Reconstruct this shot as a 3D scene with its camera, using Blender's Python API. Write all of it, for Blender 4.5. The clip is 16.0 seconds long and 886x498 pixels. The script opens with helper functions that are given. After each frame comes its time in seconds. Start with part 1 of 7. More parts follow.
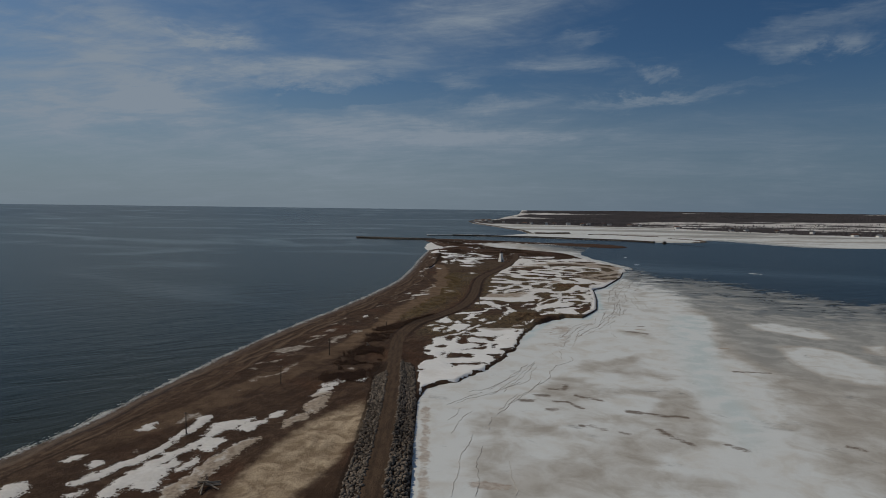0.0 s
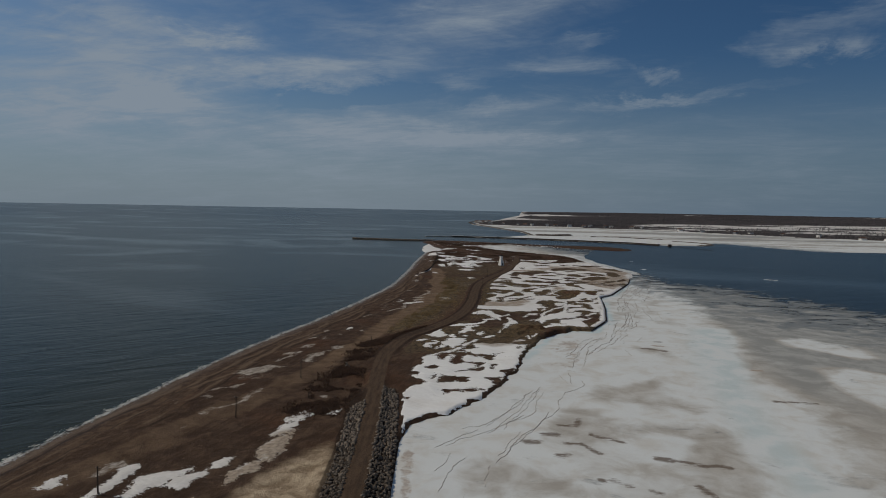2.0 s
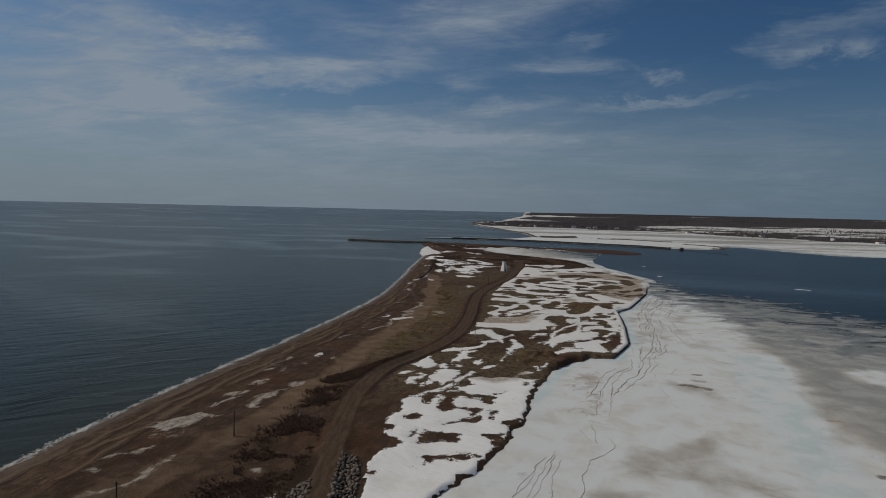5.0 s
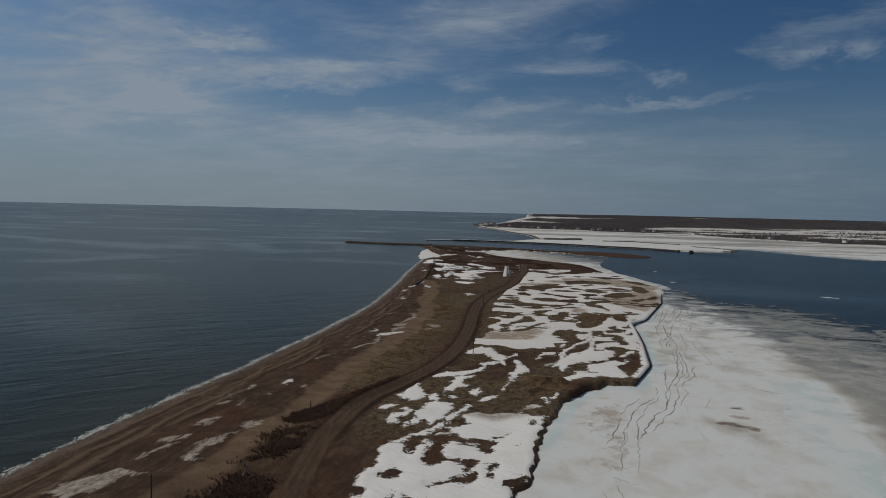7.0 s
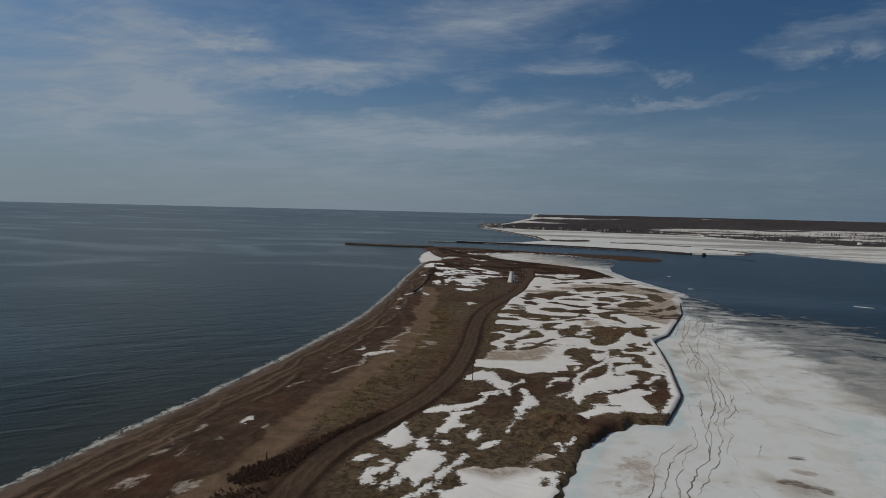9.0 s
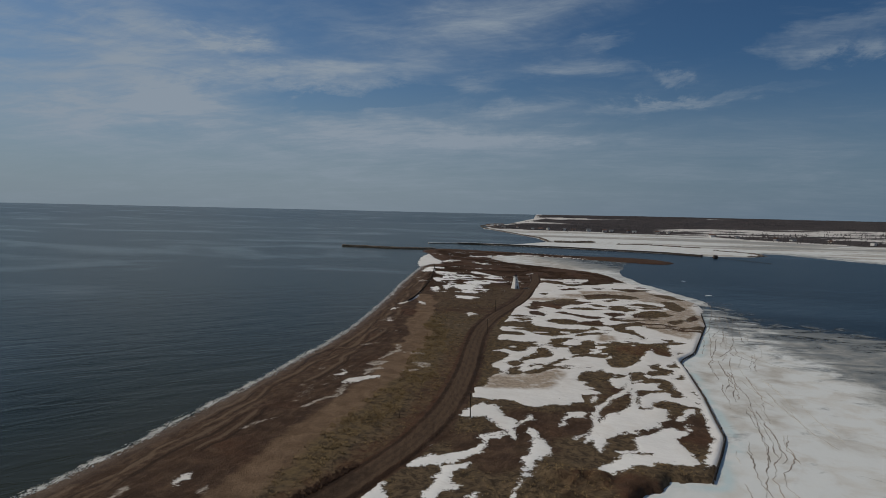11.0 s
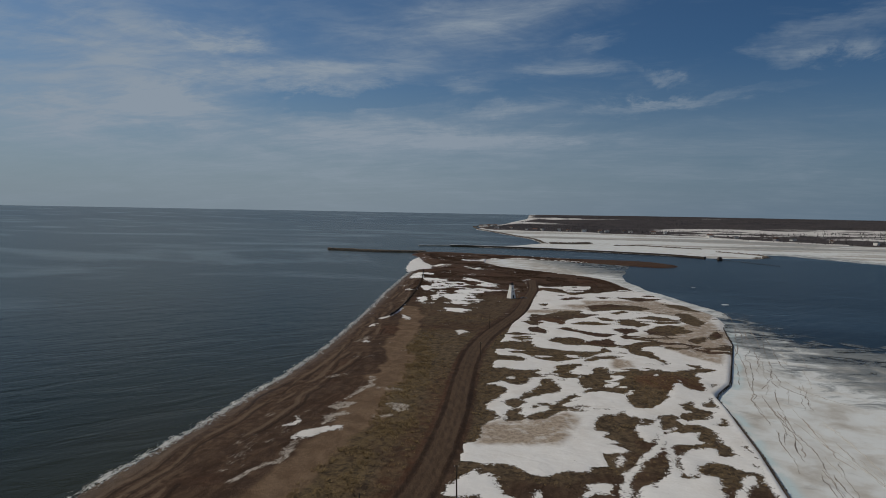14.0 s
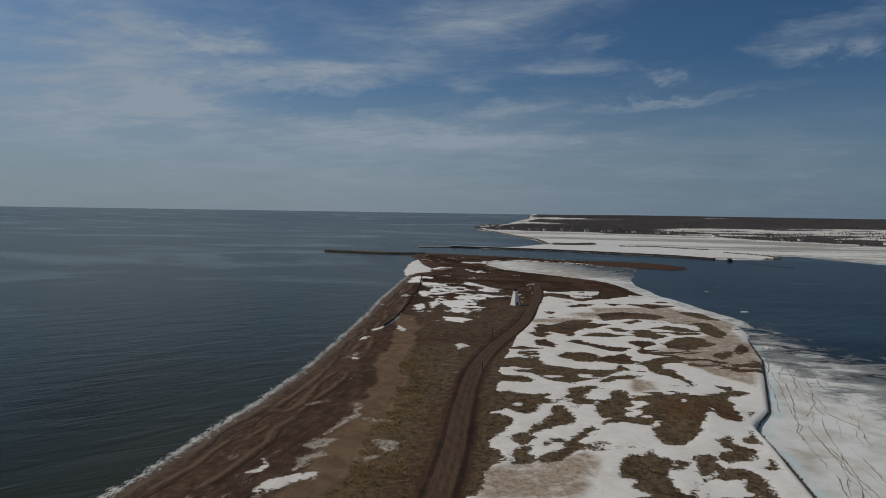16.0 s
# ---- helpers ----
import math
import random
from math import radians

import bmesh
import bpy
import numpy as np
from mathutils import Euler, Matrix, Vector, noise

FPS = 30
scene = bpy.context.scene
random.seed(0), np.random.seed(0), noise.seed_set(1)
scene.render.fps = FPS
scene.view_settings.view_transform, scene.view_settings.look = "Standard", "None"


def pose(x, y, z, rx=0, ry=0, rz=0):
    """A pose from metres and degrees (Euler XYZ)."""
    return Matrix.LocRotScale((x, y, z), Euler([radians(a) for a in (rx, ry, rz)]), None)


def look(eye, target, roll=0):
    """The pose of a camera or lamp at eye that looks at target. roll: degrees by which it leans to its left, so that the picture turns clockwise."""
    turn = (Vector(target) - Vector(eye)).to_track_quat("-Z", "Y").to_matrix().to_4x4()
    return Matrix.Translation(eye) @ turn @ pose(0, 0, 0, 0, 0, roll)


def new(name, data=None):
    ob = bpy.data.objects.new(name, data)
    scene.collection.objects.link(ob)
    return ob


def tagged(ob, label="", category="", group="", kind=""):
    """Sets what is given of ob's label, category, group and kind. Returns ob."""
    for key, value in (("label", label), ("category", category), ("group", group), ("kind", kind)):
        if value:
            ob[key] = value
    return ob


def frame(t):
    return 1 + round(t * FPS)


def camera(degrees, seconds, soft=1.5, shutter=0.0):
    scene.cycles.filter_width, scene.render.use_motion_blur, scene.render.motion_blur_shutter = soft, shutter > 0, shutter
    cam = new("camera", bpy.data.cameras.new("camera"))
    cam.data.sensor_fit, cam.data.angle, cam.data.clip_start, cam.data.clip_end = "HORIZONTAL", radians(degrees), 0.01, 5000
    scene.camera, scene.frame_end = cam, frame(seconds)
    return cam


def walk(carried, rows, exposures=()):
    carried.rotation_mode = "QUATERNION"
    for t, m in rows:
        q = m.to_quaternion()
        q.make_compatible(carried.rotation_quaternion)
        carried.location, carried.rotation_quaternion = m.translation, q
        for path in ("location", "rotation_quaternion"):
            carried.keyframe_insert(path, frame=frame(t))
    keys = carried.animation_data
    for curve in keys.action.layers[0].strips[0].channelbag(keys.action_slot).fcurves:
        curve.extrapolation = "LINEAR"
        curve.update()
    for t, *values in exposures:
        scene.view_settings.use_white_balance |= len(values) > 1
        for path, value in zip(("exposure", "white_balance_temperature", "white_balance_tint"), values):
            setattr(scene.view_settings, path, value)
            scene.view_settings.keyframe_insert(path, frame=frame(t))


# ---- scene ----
cam = camera(73.76, 16.0, soft=0.9)
PATH = [
    (0.0, look((0.00, 0.00, 49.43), (0.00, 299.27, 28.57), 0.764)),
    (0.5, look((0.72, 6.79, 49.27), (0.46, 306.07, 28.60), 0.825)),
    (1.0, look((1.45, 13.67, 49.21), (1.19, 312.97, 28.68), 0.895)),
    (1.5, look((2.00, 20.67, 49.18), (1.93, 319.97, 28.71), 0.979)),
    (2.0, look((2.53, 27.62, 49.10), (2.55, 326.93, 28.68), 1.076)),
    (2.5, look((3.05, 34.61, 49.18), (3.05, 333.92, 28.81), 1.171)),
    (3.0, look((3.73, 41.50, 49.30), (3.65, 340.81, 28.95), 1.247)),
    (3.5, look((4.42, 48.52, 49.30), (4.17, 347.82, 28.92), 1.297)),
    (4.0, look((5.21, 55.75, 49.36), (4.56, 355.06, 28.96), 1.335)),
    (6.5, look((8.80, 93.29, 49.03), (6.49, 392.62, 29.18), 1.333)),
    (7.0, look((9.69, 100.53, 49.28), (6.89, 399.87, 29.59), 1.362)),
    (7.5, look((10.49, 108.05, 49.43), (7.07, 407.40, 29.87), 1.387)),
    (8.0, look((11.15, 115.59, 49.54), (7.04, 414.93, 30.04), 1.405)),
    (8.5, look((11.79, 122.72, 49.67), (7.10, 422.05, 30.17), 1.419)),
    (9.0, look((12.28, 129.66, 49.84), (7.10, 428.98, 30.32), 1.435)),
    (11.5, look((14.97, 166.29, 50.39), (8.15, 465.58, 31.01), 1.311)),
    (12.0, look((15.25, 173.00, 50.51), (8.58, 472.30, 31.13), 1.270)),
    (12.5, look((15.52, 179.85, 50.61), (9.26, 479.16, 31.25), 1.223)),
    (13.0, look((15.88, 186.38, 50.69), (10.43, 485.71, 31.38), 1.180)),
    (13.5, look((16.39, 192.42, 50.79), (12.14, 491.78, 31.60), 1.133)),
    (14.0, look((16.89, 198.24, 50.98), (13.54, 497.61, 31.87), 1.089)),
    (14.5, look((17.17, 203.98, 51.17), (13.84, 503.35, 32.09), 1.049)),
    (15.0, look((17.30, 210.00, 51.44), (13.33, 509.37, 32.35), 1.016)),
    (15.5, look((17.55, 215.83, 51.62), (13.23, 515.18, 32.49), 0.974)),
    (16.0, look((17.97, 221.47, 51.74), (13.94, 520.83, 32.53), 0.920)),
]
EXPOSURES = [(0.0, -0.64), (4.0, -0.62), (8.0, -0.53), (12.0, -0.44), (16.0, -0.42)]
walk(cam, PATH, EXPOSURES)

# ---- world, sun, exposure ----
SUN_AZ, SUN_EL = radians(-80), radians(45)      # compass-like angle from +y towards +x, and height
sun_dir = Vector((math.sin(SUN_AZ) * math.cos(SUN_EL), math.cos(SUN_AZ) * math.cos(SUN_EL), math.sin(SUN_EL)))
sun_data = bpy.data.lights.new("sun", "SUN")
sun_data.energy, sun_data.angle, sun_data.color = 3.0, radians(1.2), (1.0, 0.885, 0.69)
sun = new("sun", sun_data)
sun.matrix_world = look(sun_dir * 400, (0, 0, 0))


class Nodes:
    """Short hand for a node tree."""

    def __init__(self, tree):
        self.t = tree
        tree.nodes.clear()

    def n(self, kind, **sockets):
        node = self.t.nodes.new(kind)
        if "operation" in sockets:
            node.operation = sockets["operation"]
        if "use_clamp" in sockets:
            node.use_clamp = sockets["use_clamp"]
        if "data_type" in sockets:
            node.data_type = sockets["data_type"]
        if "blend_type" in sockets:
            node.blend_type = sockets["blend_type"]
        if "interpolation_type" in sockets:
            node.interpolation_type = sockets["interpolation_type"]
        if "attribute_name" in sockets:
            node.attribute_name = sockets["attribute_name"]
        if "sky_type" in sockets:
            node.sky_type, node.sun_disc = sockets["sky_type"], sockets["sun_disc"]
        return node

    def put(self, sock, val):
        if isinstance(val, bpy.types.NodeSocket):
            self.t.links.new(val, sock)
        elif val is not None:
            if sock.type == "RGBA" and len(val) == 3:
                val = (*val, 1)
            sock.default_value = val

    def m(self, op, a, b=None, c=None, clamp=False):
        node = self.n("ShaderNodeMath", operation=op, use_clamp=clamp)
        for s, v in zip(node.inputs, (a, b, c)):
            self.put(s, v)
        return node.outputs[0]

    def mix(self, fac, a, b, blend="MIX"):
        node = self.n("ShaderNodeMix", data_type="RGBA", blend_type=blend)
        self.put(node.inputs[0], fac), self.put(node.inputs[6], a), self.put(node.inputs[7], b)
        return node.outputs[2]

    def step(self, v, lo, hi, a=0.0, b=1.0):
        node = self.n("ShaderNodeMapRange", interpolation_type="SMOOTHSTEP")
        for s, x in zip(node.inputs, (v, lo, hi, a, b)):
            self.put(s, x)
        return node.outputs[0]

    def noise(self, vec, scale, detail=4.0, rough=0.55, warp=0.0, out=0):
        node = self.n("ShaderNodeTexNoise")
        self.put(node.inputs["Vector"], vec)
        for key, x in (("Scale", scale), ("Detail", detail), ("Roughness", rough), ("Distortion", warp)):
            node.inputs[key].default_value = x
        return node.outputs[out]

    def place(self, vec, scale=(1, 1, 1), turn=0.0, shift=(0, 0, 0)):
        """Turn first, then stretch along the turned axes."""
        for key, val in ((2, (0, 0, turn)), (3, scale), (1, shift)):
            node = self.n("ShaderNodeMapping")
            self.put(node.inputs[0], vec)
            node.inputs[key].default_value = val
            vec = node.outputs[0]
        return vec

    def attr(self, name):
        return self.n("ShaderNodeAttribute", attribute_name=name).outputs["Fac"]

    def xyz(self, vec):
        node = self.n("ShaderNodeSeparateXYZ")
        self.put(node.inputs[0], vec)
        return node.outputs

    def bump(self, height, strength, dist):
        node = self.n("ShaderNodeBump")
        self.put(node.inputs["Height"], height)
        node.inputs["Strength"].default_value, node.inputs["Distance"].default_value = strength, dist
        return node.outputs[0]


world = bpy.data.worlds.new("world")
scene.world = world
world.use_nodes = True
w = Nodes(world.node_tree)
sky = w.n("ShaderNodeTexSky", sky_type="NISHITA", sun_disc=False)
sky.sun_elevation, sky.sun_rotation, sky.altitude, sky.air_density, sky.dust_density, sky.ozone_density = SUN_EL, SUN_AZ, 50, 1.0, 1.2, 2.5
gen = w.n("ShaderNodeTexCoord").outputs["Generated"]
dx, dy, dz = w.xyz(gen)
up = w.m("MAXIMUM", dz, 0.0)
# thin cirrus on a high flat layer, streaked by the wind
flat = w.m("ADD", up, 0.13)
lay = w.n("ShaderNodeCombineXYZ")
w.put(lay.inputs[0], w.m("DIVIDE", dx, flat)), w.put(lay.inputs[1], w.m("DIVIDE", dy, flat))
streak = w.noise(w.place(lay.outputs[0], (0.75, 1.3, 1), 0.35, (0.3, 0.1, 0)), 1.2, 7, 0.6, 0.9)
fine = w.noise(w.place(lay.outputs[0], (0.9, 2.3, 1), 0.22), 2.4, 6, 0.62, 1.2)
az = w.m("ARCTAN2", dx, dy)
seen = w.n("ShaderNodeCombineXYZ")
w.put(seen.inputs[0], az), w.put(seen.inputs[1], w.m("MULTIPLY", dz, 3.0))
az_torn = w.m("MULTIPLY_ADD", w.m("SUBTRACT", w.noise(seen.outputs[0], 4.0, 6, 0.65, 0.6), 0.5), 0.34, az)
el_torn = w.m("MULTIPLY_ADD", w.m("SUBTRACT", w.noise(w.place(seen.outputs[0], (1, 1, 1), 0, (3.1, 1.7, 0)), 5.0, 7, 0.68, 0.6), 0.5), 0.10, dz)


def cloud(at_az, at_el, wide, tall, tilt, amount):
    """A soft bank of cirrus round a direction: azimuth, height, half sizes (radians), tilt, amount."""
    a, e = w.m("SUBTRACT", az_torn, at_az), w.m("SUBTRACT", el_torn, at_el)
    c, s = math.cos(tilt), math.sin(tilt)
    u = w.m("DIVIDE", w.m("ADD", w.m("MULTIPLY", a, c), w.m("MULTIPLY", e, s)), wide)
    v = w.m("DIVIDE", w.m("SUBTRACT", w.m("MULTIPLY", e, c), w.m("MULTIPLY", a, s)), tall)
    r = w.m("ADD", w.m("MULTIPLY", u, u), w.m("MULTIPLY", v, v))
    return w.m("MULTIPLY", w.m("EXPONENT", w.m("MULTIPLY", r, -1.0)), amount)


banks = [(-0.56, 0.228, 0.21, 0.1, 0.0, 0.7), (-0.49, 0.147, 0.25, 0.031, 0.23, 0.75), (-0.22, 0.208, 0.17, 0.024, 0.17, 0.45), (-0.36, 0.25, 0.06, 0.012, 0.0, 0.75), (-0.21, 0.175, 0.17, 0.018, 0.09, -0.6),
         (-0.14, 0.122, 0.32, 0.029, 0.0, 0.85), (-0.14, 0.16, 0.06, 0.007, 0.03, 0.4), (0.1, 0.171, 0.09, 0.013, 0.0, 0.55), (0.32, 0.172, 0.14, 0.008, 0.1, 0.65), (0.15, 0.127, 0.09, 0.009, 0.03, 0.4),
         (0.18, 0.228, 0.07, 0.016, -0.03, 0.55), (0.35, 0.217, 0.04, 0.009, -0.03, 0.5), (0.01, 0.202, 0.05, 0.011, 0.17, 0.45), (0.24, 0.263, 0.06, 0.009, 0.1, 0.35), (0.55, 0.256, 0.07, 0.024, 0.21, 0.55),
         (0.54, 0.228, 0.05, 0.007, 0.1, 0.4), (-0.03, 0.289, 0.16, 0.055, 0.26, 0.45), (0.11, 0.314, 0.14, 0.025, 0.09, 0.4), (-0.41, 0.125, 0.13, 0.012, 0.1, -0.35), (-0.18, 0.061, 0.48, 0.05, 0.0, 0.4),
         (0.52, 0.085, 0.22, 0.055, 0.0, 0.25), (0.43, 0.247, 0.13, 0.055, 0.0, -0.2)]
cover = None
for bank in banks:
    one = cloud(*bank)
    cover = one if cover is None else w.m("ADD", cover, one)
around = w.m("MULTIPLY", w.step(dy, 0.25, -0.4), 0.5)
cover = w.m("ADD", cover, around)
wisp = w.noise(w.place(lay.outputs[0], (1.3, 4.2, 1), 0.28, (0.7, 0.2, 0)), 3.1, 7, 0.66, 1.6)
veil = w.n("ShaderNodeCombineXYZ")
w.put(veil.inputs[0], az), w.put(veil.inputs[1], w.m("MULTIPLY", dz, 5.5))
shred = w.noise(w.place(veil.outputs[0], (1, 1, 1), -0.35), 5.5, 8, 0.62, 0.8)
tex = w.m("ADD", w.m("MULTIPLY", streak, 0.34), w.m("ADD", w.m("MULTIPLY", fine, 0.18), w.m("ADD", w.m("MULTIPLY", wisp, 0.12), w.m("MULTIPLY", shred, 0.36))))
cirrus = w.m("MULTIPLY", cover, w.step(tex, 0.38, 0.60, 0.35, 1.35), clamp=True)
cirrus = w.m("ADD", cirrus, w.m("MULTIPLY", w.step(tex, 0.50, 0.64), 0.14), clamp=True)
haze = w.step(dz, 0.26, -0.02, 0.0, 0.9)
away = w.step(dx, -0.25, 0.75)
sky_col = w.mix(1.0, sky.outputs[0], w.mix(away, (0.40, 0.58, 0.72), (0.26, 0.43, 0.58)), "MULTIPLY")
sky_col = w.mix(haze, sky_col, w.mix(away, (2.72, 3.40, 4.05), (1.58, 2.32, 3.15)))
sky_col = w.mix(w.m("MULTIPLY", cirrus, 0.97), sky_col, w.mix(away, (3.40, 4.10, 4.92), (2.75, 3.45, 4.3)))
back = w.n("ShaderNodeBackground")
w.put(back.inputs[0], sky_col)
back.inputs[1].default_value = 0.10
w.put(w.n("ShaderNodeOutputWorld").inputs[0], back.outputs[0])

# ---- materials ----


def material(name):
    mat = bpy.data.materials.new(name)
    mat.use_nodes = True
    k = Nodes(mat.node_tree)
    bsdf = k.n("ShaderNodeBsdfPrincipled")
    k.put(k.n("ShaderNodeOutputMaterial").inputs[0], bsdf.outputs[0])
    k.pos = k.n("ShaderNodeNewGeometry").outputs["Position"]
    k.obj = k.n("ShaderNodeTexCoord").outputs["Object"]
    k.b = bsdf.inputs
    return mat, k


def rough_stuff(name, colours, scale, roughness=0.9, bump=0.3, dist=0.02, metal=0.0, vary=0.25, local=True):
    """A plain worn surface: two colours mixed by grain and stains, with fine relief and a tone of its own for each object."""
    mat, k = material(name)
    vec = k.obj if local else k.pos
    stain = k.step(k.noise(vec, scale * 0.25, 3), 0.35, 0.65)
    grain = k.noise(vec, scale, 6, 0.65)
    col = k.mix(k.m("ADD", k.m("MULTIPLY", stain, 0.5), k.m("MULTIPLY", grain, 0.5)), colours[0], colours[1])
    rnd = k.m("MULTIPLY_ADD", k.n("ShaderNodeObjectInfo").outputs["Random"], 2 * vary, 1 - vary)
    gray = k.n("ShaderNodeCombineColor")
    for s in gray.inputs:
        k.put(s, rnd)
    k.put(k.b["Base Color"], k.mix(1.0, col, gray.outputs[0], "MULTIPLY"))
    k.b["Roughness"].default_value, k.b["Metallic"].default_value = roughness, metal
    k.b["Specular IOR Level"].default_value = 0.2
    k.put(k.b["Normal"], k.bump(grain, bump, dist))
    return mat


# the ground: sand, dead grass, dirt, packed gravel, wet beach, chosen by the lie of the land
ground_mat, k = material("ground")
n_big, n_mid, n_fine = k.noise(k.pos, 0.035, 4), k.noise(k.pos, 0.22, 6, 0.6, 0.6), k.noise(k.pos, 2.2, 5, 0.7)
peat = k.mix(k.step(n_mid, 0.36, 0.66), (0.062, 0.038, 0.026), (0.117, 0.075, 0.050))
peat = k.mix(k.step(n_big, 0.48, 0.70, 0, 0.6), peat, (0.107, 0.048, 0.025))
clump = k.noise(k.pos, 0.55, 6, 0.72, 0.6)
grass = k.mix(k.step(clump, 0.36, 0.64), (0.056, 0.041, 0.027), (0.176, 0.127, 0.078))
sand = k.mix(k.step(n_mid, 0.3, 0.7), (0.165, 0.108, 0.068), (0.245, 0.168, 0.110))
gravel = k.mix(k.step(k.noise(k.place(k.pos, (1, 0.25, 1)), 0.9, 5, 0.6), 0.35, 0.65), (0.088, 0.058, 0.038), (0.118, 0.078, 0.052))
beach = k.mix(k.step(k.noise(k.pos, 0.5, 5, 0.6, 0.3), 0.35, 0.65), (0.070, 0.044, 0.030), (0.133, 0.087, 0.058))


def soft_mask(name, edge=0.22, scale=0.5):
    return k.step(k.m("ADD", k.attr(name), k.m("MULTIPLY", k.m("SUBTRACT", k.noise(k.pos, scale, 6, 0.65, 0.4), 0.5), 0.9)), 0.5 - edge, 0.5 + edge)


strand = k.noise(k.place(k.pos, (0.6, 1.2, 1), -1.25), 0.7, 7, 0.72, 1.0)
grit = k.noise(k.pos, 1.7, 5, 0.75, 0.3)
band = k.noise(k.place(k.pos, (0.24, 0.9, 1), -1.28), 0.30, 7, 0.68, 1.4)
peat = k.mix(k.step(band, 0.44, 0.60, 0.0, 0.6), peat, (0.052, 0.029, 0.017))
peat = k.mix(k.step(band, 0.40, 0.30, 0.0, 0.5), peat, (0.137, 0.083, 0.046))
beach = k.mix(k.step(band, 0.48, 0.58, 0.0, 0.55), beach, (0.058, 0.032, 0.019))
peat = k.mix(k.step(strand, 0.54, 0.70, 0.0, 0.55), peat, (0.163, 0.105, 0.062))
peat = k.mix(k.step(strand, 0.46, 0.34, 0.0, 0.55), peat, (0.044, 0.024, 0.015))
beach = k.mix(k.step(strand, 0.55, 0.70, 0.0, 0.45), beach, (0.176, 0.119, 0.077))
beach = k.mix(k.step(strand, 0.46, 0.34, 0.0, 0.55), beach, (0.047, 0.026, 0.017))
col = peat
col = k.mix(soft_mask("grass", 0.3, 0.16), col, grass)
col = k.mix(k.m("MULTIPLY", soft_mask("tussock", 0.3, 0.4), k.step(clump, 0.40, 0.60, 0.15, 0.95)), col, k.mix(k.step(n_fine, 0.35, 0.65), (0.125, 0.088, 0.046), (0.215, 0.155, 0.082)))
col = k.mix(k.m("MULTIPLY", soft_mask("sand", 0.35, 0.14), 0.85), col, sand)
col = k.mix(soft_mask("pale", 0.3, 0.2), col, k.mix(k.step(n_mid, 0.36, 0.64), (0.30, 0.22, 0.145), (0.58, 0.46, 0.325)))
col = k.mix(k.m("MULTIPLY", soft_mask("pale", 0.3, 0.2), k.step(strand, 0.52, 0.66, 0.0, 0.55)), col, (0.20, 0.135, 0.085))
col = k.mix(soft_mask("beach", 0.3, 0.3), col, beach)
col = k.mix(soft_mask("swash", 0.25, 0.4), col, k.mix(k.step(n_mid, 0.3, 0.7), (0.104, 0.069, 0.045), (0.163, 0.112, 0.075)))
col = k.mix(k.m("MULTIPLY", soft_mask("red", 0.3, 0.3), 0.8), col, (0.111, 0.050, 0.027))
frost = k.step(k.m("ADD", k.attr("frost"), k.m("ADD", k.m("MULTIPLY", k.m("SUBTRACT", strand, 0.5), 1.9), k.m("MULTIPLY", k.m("SUBTRACT", grit, 0.5), 0.45))), 0.42, 0.95)
# beach ledges: scarp shadow painted dark, sunlit face painted pale
ledge_shade = k.m("ADD", k.attr("ledge_shade"), k.m("MULTIPLY", k.m("SUBTRACT", grit, 0.5), 0.9))
col = k.mix(k.step(ledge_shade, 0.35, 0.75, 0.0, 0.8), col, (0.034, 0.021, 0.014))
col = k.mix(k.step(ledge_shade, -0.30, -0.70, 0.0, 0.7), col, (0.185, 0.132, 0.092))
col = k.mix(k.m("MULTIPLY", frost, 0.92), col, k.mix(k.step(strand, 0.36, 0.62), (0.27, 0.225, 0.185), (0.54, 0.49, 0.435)))
col = k.mix(soft_mask("road", 0.15, 0.8), col, gravel)
# dark verge, wrack line and thicket floor, plus painted shade between the riprap stones
col = k.mix(k.m("MULTIPLY", soft_mask("verge_and_gap_shade", 0.25, 0.6), 0.7), col, (0.026, 0.016, 0.011))
col = k.mix(k.m("MULTIPLY", soft_mask("rut", 0.2, 0.8), 0.35), col, (0.046, 0.031, 0.022))
# woods floor of the far shore, distance haze tinted into its colour
col = k.mix(k.attr("woods"), col, k.mix(k.step(k.noise(k.pos, 0.012, 5, 0.6), 0.35, 0.65), (0.056, 0.050, 0.052), (0.094, 0.080, 0.078)))
col = k.mix(k.step(k.m("ADD", k.attr("farsnow"), k.m("MULTIPLY", k.m("SUBTRACT", k.noise(k.pos, 0.02, 6, 0.7), 0.5), 0.9)), 0.4, 0.6), col, (0.70, 0.68, 0.66))
col = k.mix(k.step(n_fine, 0.3, 0.7, 0.2, 0.65), col, k.mix(1.0, col, (0.55, 0.53, 0.52), "MULTIPLY"))
k.put(k.b["Base Color"], col)
k.put(k.b["Roughness"], k.m("SUBTRACT", 0.95, k.m("MULTIPLY", k.attr("wet"), 0.45)))
k.b["Specular IOR Level"].default_value = 0.12
k.put(k.b["Normal"], k.bump(k.m("ADD", n_fine, k.m("MULTIPLY", n_mid, 2.0)), 0.9, 0.32))

